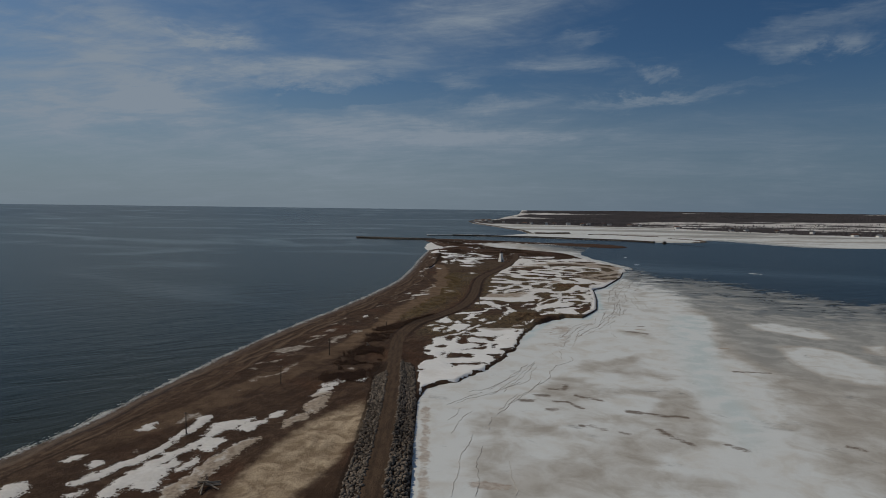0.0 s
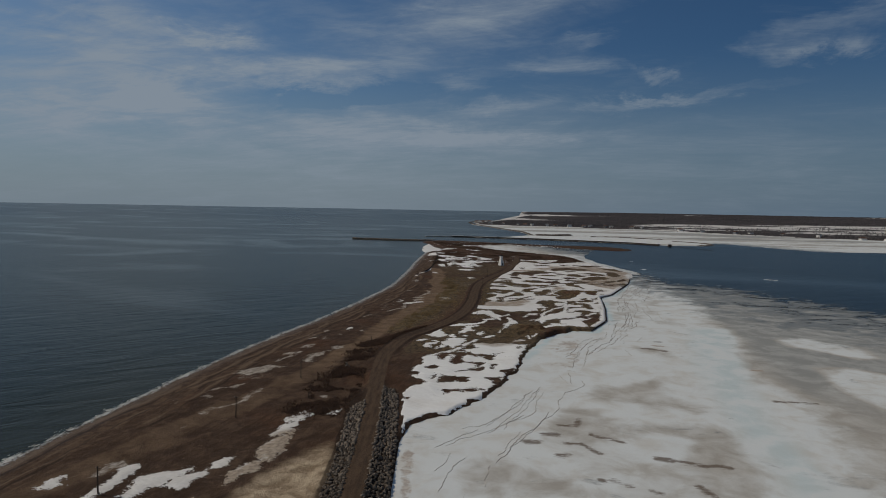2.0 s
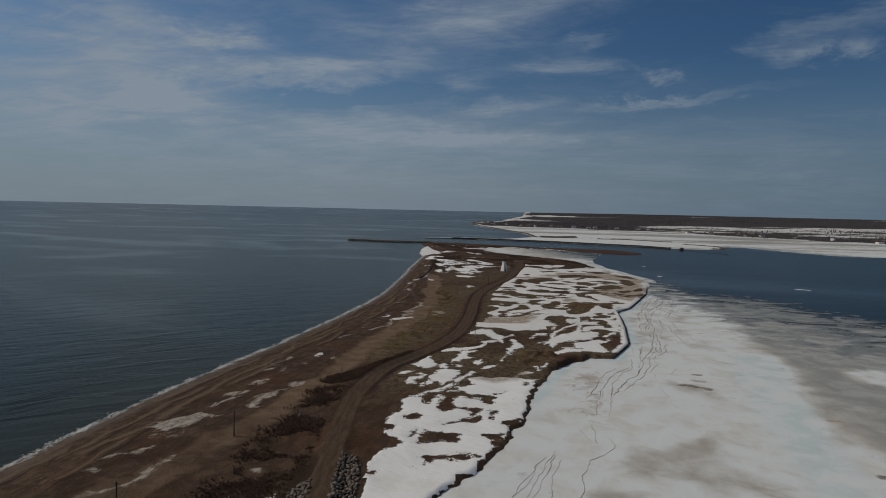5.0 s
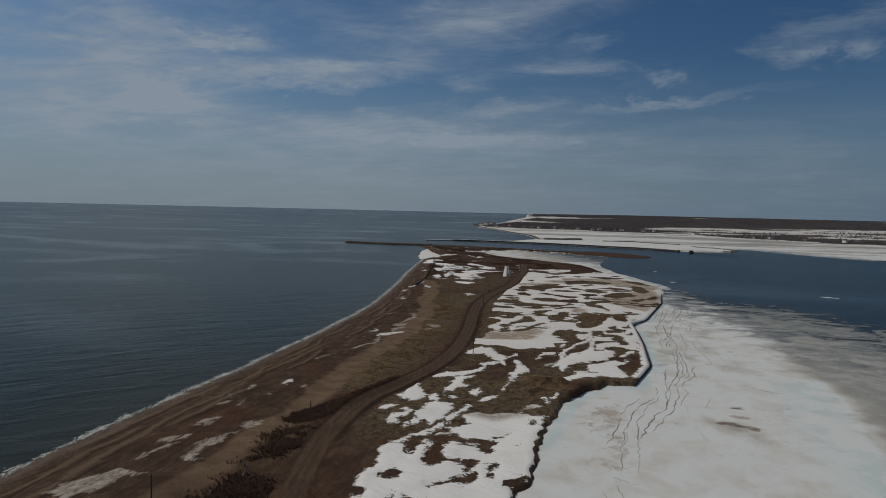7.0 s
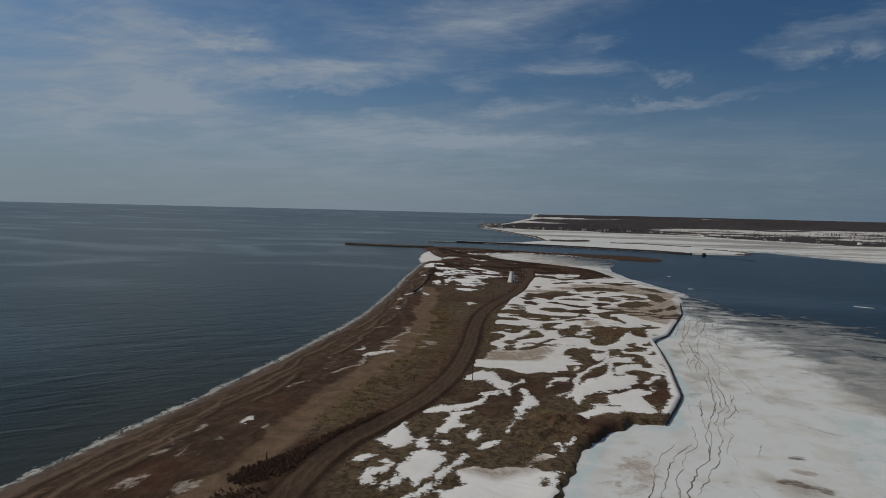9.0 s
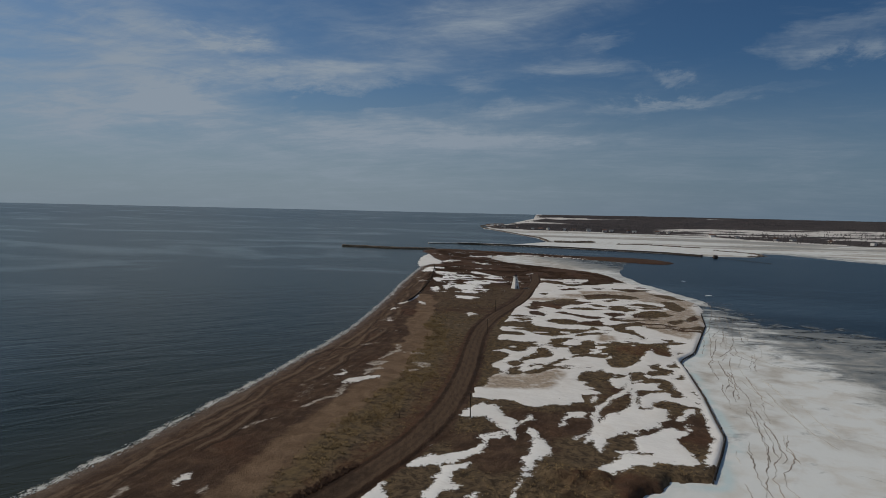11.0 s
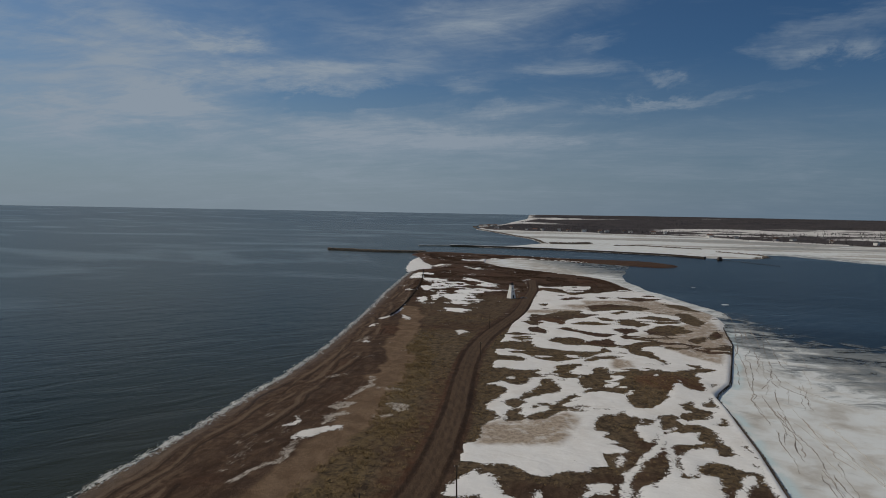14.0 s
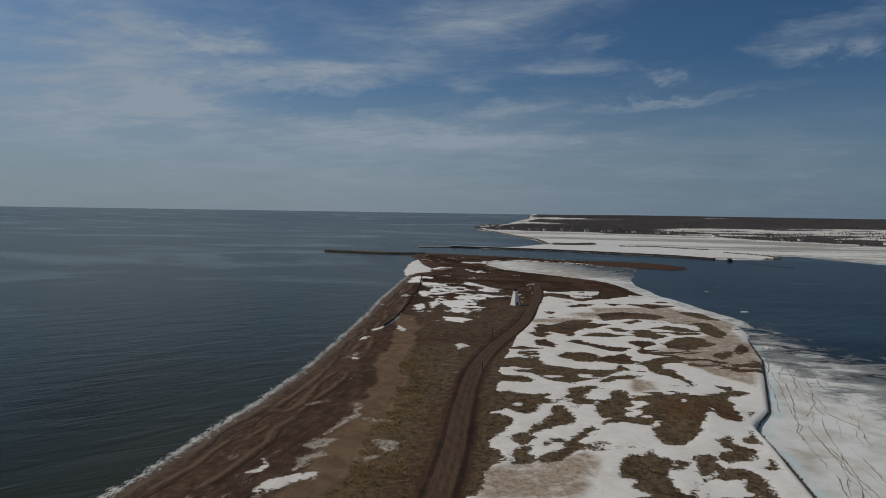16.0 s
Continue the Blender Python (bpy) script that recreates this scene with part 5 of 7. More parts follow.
patch("crack", [(14.9, 144.3), (17.4, 151), (21.3, 157.7)], 0.12)
patch("crack", [(1.8, 136.8), (4, 141.9), (4.6, 145.5)], 0.12)
patch("crack", [(13.2, 160.7), (17.9, 168.4), (21.5, 175.7), (25.6, 184.2)], 0.12)
patch("crack", [(19.5, 164.7), (24, 172.8), (27.5, 181.9), (30.3, 189.4)], 0.12)
patch("crack", [(1.7, 99.6), (2.9, 106), (3.7, 112.1), (4.8, 118.8), (7.3, 128)], 0.12)
patch("crack", [(6.1, 99.7), (7.3, 106.2), (7, 113.4), (9.2, 121.8)], 0.12)
patch("crack", [(13.5, 99.5), (13.6, 106.3), (13.7, 115)], 0.12)
patch("crack", [(13.6, 156), (19.3, 166.5), (25, 178.4), (30.6, 192.1)], 0.12)
patch("crack", [(13.8, 140.8), (18.2, 149.3), (22.8, 156.4), (29.9, 171.5)], 0.12)


def patch_depth(x, y, outline, wide, reach=6.0):
    """Where the patch matters, and how deep inside it (metres, negative outside) those places lie."""
    lo, hi = outline.min(0) - reach, outline.max(0) + reach
    on = (x > lo[0]) & (x < hi[0]) & (y > lo[1]) & (y < hi[1])
    return on, wide - line_distance(x[on], y[on], outline) if wide else signed(x[on], y[on], outline)


def patches_over(x, y, what, start=-6.0):
    """How deep places lie inside any patch of that sort."""
    best = np.full(x.shape, start)
    for sort, outline, wide in PATCHES:
        if sort == what:
            on, deep = patch_depth(x, y, outline, wide)
            best[on] = np.maximum(best[on], deep)
    return best


def near_strokes(x, y, strokes):
    """How deep inside the nearest stroke a place lies: 1 on its spine, 0 at its edge."""
    best = np.full(x.shape, -9.0)
    for x0, y0, x1, y1, half in strokes:
        lo_x, hi_x, lo_y, hi_y = min(x0, x1) - 3 * half - 9, max(x0, x1) + 3 * half + 9, min(y0, y1) - 3 * half - 9, max(y0, y1) + 3 * half + 9
        on = (x > lo_x) & (x < hi_x) & (y > lo_y) & (y < hi_y)
        best[on] = np.maximum(best[on], 1 - line_distance(x[on], y[on], [(x0, y0), (x1 + 0.01, y1)]) / half)
    return best

# ---- ground ----
XS = steps([(-4900, -400, 420, 60), (-400, -115, 60, 1.2), (-115, 110, 0.7, 0.7), (110, 260, 0.9, 4), (260, 900, 4, 40), (900, 4900, 40, 350)])
YS = steps([(-900, -20, 120, 5), (-20, 70, 4, 0.8), (70, 330, 0.7, 0.7), (330, 560, 0.8, 1.3), (560, 960, 1.3, 3.5), (960, 2600, 8, 30), (2600, 4900, 50, 200)])
GX, GY = np.meshgrid(XS, YS)


def land_height(x, y):
    """Height of the ground and the masks that go with it."""
    d = signed(x, y, SPIT)
    d = d + (vnoise(x, y, 4.5, 5, 3, 0.6) - 0.5) * 3.2 * smooth(x, -8, -4) * smooth(y, 158, 164) * smooth(y, 274, 268)
    dw = line_distance(x, y, WEST)
    dr = line_distance(x, y, ROAD)
    dunes = (vnoise(x, y, 26, 3, 5) - 0.5) * 1.5 + (vnoise(x, y, 5, 4, 3) - 0.5) * 0.35
    up_w = smooth(dw, 0, 22) * 1.25 + smooth(dw + (vnoise(x, y, 12, 6, 3) - 0.5) * 6, 8, 9.4) * 0.35
    scarp = smooth(d, 0.0, 0.9) * 1.0
    east = smooth(dw, 45, 85) * (y > 120)
    z = np.minimum(SEA + 0.05 + up_w, SEA + scarp * 1.5) * (1 - east) + (SEA + scarp * (0.95 + 0.25 * smooth(d, 6, 25))) * east
    z = z + smooth(d, 2, 12) * dunes * 0.8
    # the causeway with its road, between two stone slopes
    low = smooth(y, 190, 150) * smooth(dr, 6, 10) * smooth(dw, 16, 30)
    z = z - low * smooth(d, 0, 8) * 0.35
    bed = 0.45 + 0.75 * smooth(y, 215, 180)
    half = 2.3 - 0.4 * smooth(y, 200, 175)
    z = z * smooth(dr, half, half + 1.6) + bed * (1 - smooth(dr, half, half + 1.6))
    bank = np.where(x < -12, 5.8, 6.6)
    z = np.where(y < 186, np.maximum(z, SEA - 0.5 + (bed - SEA + 0.5) * np.clip((bank - dr) / (bank - 2.0), 0, 1)), z)
    z = np.where(d > 0, z, np.where((y < 175) & (x > -12), z, SEA - np.clip(-d * 0.08, 0, 2.5) - 0.05))
    for mx, my, mr, mh in ((84, 373, 11, 1.7), (95, 352, 7, 0.8), (44, 262, 8, 1.2), (54, 270, 6, 0.9), (62, 318, 8, 0.7), (30, 275, 10, 0.7)):
        z = z + (d > 0) * mh * np.exp(-((x - mx) ** 2 + (y - my) ** 2) / mr**2) * (0.6 + 0.8 * vnoise(x, y, 6, 14, 3))
    hummock = np.exp(-(((x - 39) / 11) ** 2 + ((y - 264) / 9) ** 2) ** 1.5)
    z = z + smooth(d, 0.5, 7) * hummock * (smooth(vnoise(x + y * 0.5, y - x * 0.5, 5.5, 15, 4, 0.55), 0.35, 0.7) * 2.2 - 0.3)
    z = z - 0.9 * np.exp(-((x - 79.5) ** 2 + (y - 384) ** 2) / 1.6**2)
    ruts = np.exp(-((dr - 0.85) / 0.35) ** 2)
    z = z - 0.07 * ruts
    df = signed(x, y, FAR_LAND)
    hills = 2 + 11 * vnoise(x, y, 700, 8, 4) * smooth(df, 60, 700) * (0.35 + 0.65 * smooth(x, 150, 900))
    z = np.maximum(z, np.where(df > -30, SEA - 0.6 + smooth(df, -30, 60) * hills, -9))
    return z + rise(x, y), d, dw, dr, ruts, df


THICKET = np.array([(-24, 234), (-20, 239), (-15, 246), (-9, 257), (-3, 268)], float)
GZ, D_IN, D_W, D_R, RUT, D_FAR = land_height(GX, GY)
nz = vnoise(GX, GY, 30, 21, 4)
west_y = smooth(GY, 720, 690)
m_beach = smooth(D_W, 22, 6) * (GX < 40) * west_y
m_swash = smooth(D_W + (vnoise(GX, GY, 16, 22, 4) - 0.5) * 3, 4.2, 2.2) * (GX < 30) * west_y
wob = (nz - 0.5) * 5 + (vnoise(GX, GY, 13, 27, 4, 0.6) - 0.5) * 7
way_d = line_distance(GX + wob, GY, SANDWAY)
m_sand = smooth(way_d, 6.5, 2.5) * (0.45 + 0.55 * smooth(GY, 195, 245)) * (0.75 + 0.45 * smooth(vnoise(GX, GY, 22, 25, 3), 0.3, 0.6))
road_at = np.interp(GY, ROAD[:, 1], ROAD[:, 0])
way_at = np.interp(GY, SANDWAY[:, 1], SANDWAY[:, 0])
m_grass = smooth(GX - way_at + wob, 1.0, 5.0) * smooth(road_at - GX, 3.6, 6) * smooth(GY, 246, 262) * smooth(GY, 470, 430) * (0.45 + 0.55 * smooth(nz, 0.3, 0.55))
m_grass = np.maximum(m_grass, smooth(GX - road_at, 3.4, 6) * smooth(GY, 205, 240) * 0.9 * smooth(nz, 0.30, 0.55) * smooth(GY, 620, 560))
m_grass = np.maximum(m_grass, smooth(GX - way_at, 2, 8) * smooth(road_at - GX, 3, 8) * smooth(GY, 430, 470) * smooth(GY, 600, 540) * 0.55)
m_tussock = smooth(GX - way_at + wob * 0.6, 2.0, 5.0) * smooth(GX - way_at + wob * 1.4, 17, 9) * smooth(road_at - GX, 4.5, 8) * smooth(GY, 250, 275) * smooth(GY, 470, 400)
m_red = smooth(road_at - GX, 15, 7) * smooth(road_at - GX, 2.5, 4) * smooth(GY, 215, 240) * smooth(GY, 420, 360) * 0.45 + smooth(GY, 540, 640) * 0.35 + smooth(np.hypot((GX + 26) / 11, (GY - 185) / 30), 1.3, 0.5) * 0.22 + smooth(np.hypot((GX - 84) / 13, (GY - 374) / 12), 1.2, 0.6) * 0.6 + smooth(np.hypot((GX - 44) / 14, (GY - 264) / 11), 1.2, 0.6) * 0.4 + smooth(np.hypot((GX - 66) / 9, (GY - 470) / 16), 1.2, 0.6) * 0.6
fx_w, fy_w = GX + (vnoise(GX, GY, 4.0, 26, 4, 0.6) - 0.5) * 3.4, GY + (vnoise(GX, GY, 5.0, 24, 4, 0.6) - 0.5) * 5.0
m_frost = np.maximum(smooth(near_strokes(GX + (nz - 0.5) * 5, GY + (vnoise(GX, GY, 7, 24, 4) - 0.5) * 5, FROST), -0.7, 0.5) * 0.64, smooth(patches_over(fx_w, fy_w, "frost"), -1.4, 1.2) * 0.95)
m_frost = np.maximum(m_frost, smooth(vnoise(GX, GY * 0.55, 9, 23, 4, 0.6), 0.60, 0.74) * smooth(D_W, 9, 14) * smooth(D_W, 38, 28) * (GX < 20) * west_y * 0.42)
# painted shading of ledges: a shadow line with a lit strip seaward
m_ledge_shade = np.zeros(GX.shape)
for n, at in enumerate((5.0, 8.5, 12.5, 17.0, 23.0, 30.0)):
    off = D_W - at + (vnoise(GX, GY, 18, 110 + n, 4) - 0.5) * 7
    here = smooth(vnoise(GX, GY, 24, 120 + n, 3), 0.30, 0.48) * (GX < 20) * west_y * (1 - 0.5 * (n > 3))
    m_ledge_shade = m_ledge_shade + here * (np.exp(-(off / 0.65) ** 2) - 0.8 * np.exp(-((off + 1.7) / 1.0) ** 2))
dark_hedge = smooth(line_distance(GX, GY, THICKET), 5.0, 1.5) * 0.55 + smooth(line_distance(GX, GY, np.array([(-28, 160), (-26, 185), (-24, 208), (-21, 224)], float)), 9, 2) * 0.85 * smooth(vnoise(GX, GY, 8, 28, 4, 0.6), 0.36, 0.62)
m_road = smooth(D_R, 2.9, 1.7) * (GY < 660)
far_n = vnoise(GX, GY, 160, 51, 5, 0.6)
marsh = smooth(np.hypot((GX - 1250) / 640, (GY - 1900) / 520), 1.15, 0.8) * smooth(D_FAR, 10, 60)
m_farsnow = np.clip(marsh * smooth(vnoise(GX * 0.35, GY, 60, 53, 4, 0.65), 0.40, 0.52) + smooth(D_FAR, 75, 15) * smooth(far_n, 0.30, 0.55) * 0.9
                    + smooth(np.abs(GY - 3350 - GX * 0.10), 260, 120) * smooth(vnoise(GX, GY, 500, 52, 4), 0.5, 0.62) * smooth(GX, 200, 500)
                    + smooth(GX - 120 - (GY - 2000) * 0.12, 130, 30) * smooth(far_n, 0.36, 0.56) * 0.9 * smooth(GY, 2330, 2200)
                    + smooth(np.abs(GY - 2950 + GX * 0.35), 150, 50) * smooth(GX, 800, 250) * 0.8, 0, 1) * (D_FAR > -30)
# last dark-verge term covers the stone slopes: gap shade put into the ground colour
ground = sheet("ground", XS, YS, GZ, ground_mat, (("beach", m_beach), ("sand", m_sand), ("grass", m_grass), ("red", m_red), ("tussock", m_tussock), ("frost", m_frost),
                                                  ("road", m_road), ("swash", m_swash), ("ledge_shade", m_ledge_shade), ("pale", smooth(np.hypot((GX + 27 + (GY - 115) * -0.22) / 9, (GY - 115) / 34), 1.2, 0.5) * 0.9), ("farsnow", m_farsnow), ("verge_and_gap_shade", np.maximum(np.maximum(dark_hedge, np.exp(-((D_R - 3.1) / 0.7) ** 2) * smooth(GY, 200, 235) * (GY < 640) * (0.55 + 0.5 * nz)), np.exp(-((D_W + (vnoise(GX, GY, 12, 6, 3) - 0.5) * 6 - 8.4) / 0.55) ** 2) * 0.75 * (GX < 0) * west_y) + smooth(D_R, 1.9, 2.3) * smooth(D_R, 6.6, 6.0) * smooth(GY, 186, 180)), ("woods", smooth(D_FAR, -10, 40)), ("rut", RUT * (GY < 640)), ("wet", smooth(D_W, 7, 1))))
tagged(ground, "brown sandy spit of peat, dead grass and beach sand", "ground", kind="structure")

# ---- snow left lying on the spit ----
ax, ay = XS[(XS > -112) & (XS < 165)], YS[(YS > 60) & (YS < 905)]
SX, SY = np.meshgrid(ax, ay)
iy, ix = np.searchsorted(YS, ay[0]), np.searchsorted(XS, ax[0])
cut = (slice(iy, iy + len(ay)), slice(ix, ix + len(ax)))
d_in, d_r, g_z = D_IN[cut], D_R[cut], GZ[cut]
road_x = np.interp(SY, ROAD[:, 1], ROAD[:, 0])
jx, jy = SX + (vnoise(SX, SY, 3.2, 31, 4, 0.62) - 0.5) * 2.0, SY + (vnoise(SX, SY, 3.2, 32, 4, 0.62) - 0.5) * 2.4
west_rim = np.interp(SY, [60, 178, 190, 204, 218, 232, 300, 330, 420, 560, 900], [-9, -8, -5, -8, -9, 1, 17, 22, 36, 68, 86])
snowy = np.where((SY < 221 + 0.067 * SX) | (SY > np.where(SX < 50, 315.0, 324.5 + 0.047 * SX)), 3.0, -3.0)
lie = np.where(jx > west_rim, snowy, -3.0)
lie = np.where(SY > 606 + (vnoise(SX, SY, 30, 38, 3) - 0.5) * 40, -3.0, lie)
for sort, outline, wide in PATCHES:
    if sort in ("snow", "bare"):
        on, deep = patch_depth(jx, jy, outline, wide)
        lie[on] = np.maximum(lie[on], deep) if sort == "snow" else np.minimum(lie[on], -deep)
lie = lie + 0.55 * (SX < road_x) * (SY < 185) * (lie > -2.5)
far_drift, far_bare = near_strokes(jx, jy, DRIFT) * 3.0, near_strokes(jx, jy, BARE) * 3.0
lie = np.maximum(lie, far_drift)
lie = np.minimum(lie, np.where(far_bare > -2.5, -far_bare, 3.0))
far = smooth(SY, 300, 420)
lie = np.where((SY > 278) & (SX > 60), np.maximum(lie, 1.6 - np.abs(d_in - 1.0)), lie)
field = np.clip(lie * 0.36, -0.6, 0.6) + (vnoise(SX * 0.45, SY, 3.5, 35, 4, 0.68) - 0.5) * (0.6 + 0.9 * far)
field = field - smooth(vnoise(SX * 0.4, SY, 4.2 + 2.5 * (SY > 330), 40, 4, 0.62), 0.55, 0.70) * (0.3 + 0.75 * far) * smooth(vnoise(SX, SY, 26, 42, 3), 0.38, 0.55)
bank_gap = smooth(d_in + (vnoise(SX, SY, 3.2, 37, 3) - 0.5) * 2.0, 1.2, 0.5) * (SX > road_x) * (SY < 272)
field = field - smooth(d_r, 4.0, 3.0) * 2 - smooth(d_in, 0.0, -0.4) * 2 - bank_gap * 1.5
field = field + (smooth(vnoise(SX, SY * 0.8, 11, 39, 5, 0.65), 0.32, 0.68) - 0.74) * 1.7 * smooth(SY, 480, 540) * (SX < road_x)
field = np.where((SY < 188) & (SX > -24) & (d_r < 7.2), -1.5, field)
depth = np.clip(field, -0.6, 0.6)
snow_dirt = 0.22 * smooth(SY, 250, 340) * (SX > road_x) + np.maximum(smooth(near_strokes(jx, jy, DUST), -0.3, 0.6), smooth(patches_over(jx, jy, "dust"), -2.5, 1.0)) * 0.95 + 0.35 * (SX < road_x) * (SY < 480)
snow = sheet("snow", ax, ay, g_z + 0.05 + np.clip(depth, -0.15, 0.5) * 0.28, snow_mat, (("dirt", snow_dirt), ("cover", depth)), depth > -0.56)
tagged(snow, "patchy old white snow lying in drifts on the ground", "snow", kind="stuff")

# ---- sea and ice ----
WXS = steps([(-4900, -500, 400, 30), (-500, -80, 30, 6), (-80, 500, 6, 8), (500, 4900, 10, 350)])
WYS = steps([(-900, 0, 120, 15), (0, 1000, 6, 8), (1000, 4900, 10, 220)])
WX, WY = np.meshgrid(WXS, WYS)
d_shore = line_distance(WX, WY, WEST)
water = sheet("water", WXS, WYS, SEA + rise(WX, WY), water_mat, (("shoal", smooth(d_shore, 40, 2)), ("bay", smooth(WX, 40, 170) * smooth(WY, 2300, 1500))))
tagged(water, "dark blue-green sea with small wind ripples", "water", kind="structure")

IXS, IYS = steps([(-30, 190, 0.75, 0.75), (190, 420, 1.0, 12), (420, 1200, 12, 60)]), steps([(-500, 60, 40, 1.2), (60, 330, 0.75, 0.75), (330, 560, 1.0, 3)])
IX, IY = np.meshgrid(IXS, IYS)
ICE_EDGE = np.array([(-30, -500), (1200, -500), (1200, 500), (420, 400), (290, 348), (240, 325), (221, 338), (211, 363), (200, 390), (193, 418), (178, 432), (169, 447), (162, 465), (161, 492), (146, 528), (-30, 525)], float)
open_d = signed(IX, IY, ICE_EDGE) + (vnoise(IX, IY, 34, 43, 4) - 0.5) * 16
i_dist = signed(IX, IY, SPIT)
slush = np.interp(open_d, [-14, 0, 8, 25, 45, 75, 125], [1.48, 1.16, 0.90, 0.80, 0.70, 0.46, 0.0]) * smooth(IX, 118, 140) + smooth(IX, 150, 300) * 0.14
bluish = np.exp(-((i_dist + 1.6 + (vnoise(IX, IY, 8, 49, 3) - 0.5) * 3) / 1.5) ** 2) * smooth(IY, 200, 240) * 0.9
lobe = IX - np.interp(IY, [60, 128, 147, 185, 261, 439, 520], [62, 69, 75, 84, 105, 147, 160]) + (vnoise(IX, IY, 45, 47, 3) - 0.5) * 26
near_x, near_y = IX + (vnoise(IX, IY, 18, 55, 4) - 0.5) * 10, IY + (vnoise(IX, IY, 12, 56, 4) - 0.5) * 8
murk = smooth(lobe, -3, 26) * (0.86 + 0.34 * smooth(IY + IX * 0.6, 190, 300)) + smooth(patches_over(near_x, near_y, "murk"), -5, 4) * 0.72
murk = murk + 0.42 * smooth(IY, 250, 300) * smooth(-lobe, -4, 8)
stain_m = np.exp(-((i_dist + 2.2) / 1.6) ** 2) * smooth(IY, 170, 140) * 0.75 + np.exp(-(((IX - 46 - (IY - 220) * 0.2) / 6) ** 2)) * smooth(IY, 195, 215) * smooth(IY, 268, 245) * 0.5
for sx, sy, sl, sw in ((50, 247, 4, 5), (43, 238, 4, 5), (36, 224, 3, 4), (37, 217, 4, 4), (33, 210, 3, 4), (9, 104, 5, 1.6), (104, 214, 3, 1.4), (84, 246, 2.5, 1.6)):
    stain_m = stain_m + np.where(sw > 3, 0.36, 1.15) * np.exp(-((IX - sx) / sl) ** 2 - ((IY - sy + 0.12 * (IX - sx)) / sw) ** 2)
px_, py_ = IX + (vnoise(IX, IY, 14, 57, 3) - 0.5) * 7, IY + (vnoise(IX, IY, 9, 58, 3) - 0.5) * 4
clear = smooth(patches_over(px_, py_, "lobe"), -6, 4)
murk = murk * (1 - 0.9 * clear) - 0.25 * clear - smooth(patches_over(px_, py_, "white"), -4, 3) * 0.9
bulge = (vnoise(IX, IY, 22, 41, 4) - 0.5) * 0.25
ice_z = SEA + 0.22 + bulge * 0.5 - 0.17 * smooth(open_d, 30, -30)
silt = smooth(patches_over(IX, IY + (vnoise(IX, IY, 6, 59, 3) - 0.5) * 2.0, "stain"), -1.8, 0.5)
ice = sheet("bay_ice", IXS, IYS, ice_z, ice_mat, (("slush", slush), ("murk", murk), ("stain", stain_m), ("silt", silt), ("bluish", np.maximum(bluish, clear * 0.55))), (open_d > -18) & (IX > np.interp(IY, ROAD[:, 1], ROAD[:, 0])))
tagged(ice, "frozen bay with white, grey and slushy rotten ice", "sea ice", kind="structure")


# ---- mesh helpers ----


def raw_mesh(name, verts, faces, mat, shade=False):
    me = bpy.data.meshes.new(name)
    me.from_pydata([tuple(map(float, v)) for v in verts], [], [tuple(map(int, f)) for f in faces])
    me.materials.append(mat)
    if shade:
        me.polygons.foreach_set("use_smooth", np.ones(len(me.polygons), bool))
    me.update()
    return me


def bm_mesh(name, bm, mat):
    bmesh.ops.recalc_face_normals(bm, faces=bm.faces)
    me = bpy.data.meshes.new(name)
    bm.to_mesh(me)
    bm.free()
    me.materials.append(mat)
    return me


def part(name, mesh, parent, label="", at=None):
    ob = new(name, mesh)
    ob.parent = parent
    if at is not None:
        ob.matrix_basis = at
    return tagged(ob, label)


def thing(name, x, y, z, label, category, group="", kind=""):
    ob = new(name)
    ob.location = (x, y, z)
    ob.empty_display_size = 0.5
    return tagged(ob, label, category, group, kind)


def box(bm, size, centre, bevel=0.02, taper=1.0):
    """A box with softened edges; taper narrows its top."""
    got = bmesh.ops.create_cube(bm, size=1)["verts"]
    for v in got:
        f = taper if v.co.z > 0 else 1.0
        v.co = Vector((v.co.x * size[0] * f, v.co.y * size[1] * f, v.co.z * size[2])) + Vector(centre)
    if bevel:
        edges = list({e for v in got for e in v.link_edges})
        bmesh.ops.bevel(bm, geom=edges, offset=bevel, segments=1, affect="EDGES")
    return bm


def rod(bm, a, b, r0, r1, sides=8, bend=0.0):
    """A round tapered rod from a to b, a little bent."""
    a, b = Vector(a), Vector(b)
    q = (b - a).to_track_quat("Z", "Y")
    rings = []
    for i in range(5):
        t = i / 4
        c = a.lerp(b, t) + q @ Vector((bend * math.sin(math.pi * t), 0, 0))
        r = r0 + (r1 - r0) * t
        rings.append([bm.verts.new(c + q @ Vector((r * math.cos(2 * math.pi * j / sides), r * math.sin(2 * math.pi * j / sides), 0))) for j in range(sides)])
    for lo, hi in zip(rings, rings[1:]):
        for j in range(sides):
            bm.faces.new((lo[j], lo[(j + 1) % sides], hi[(j + 1) % sides], hi[j]))
    bm.faces.new(list(reversed(rings[0]))), bm.faces.new(rings[-1])
    return bm


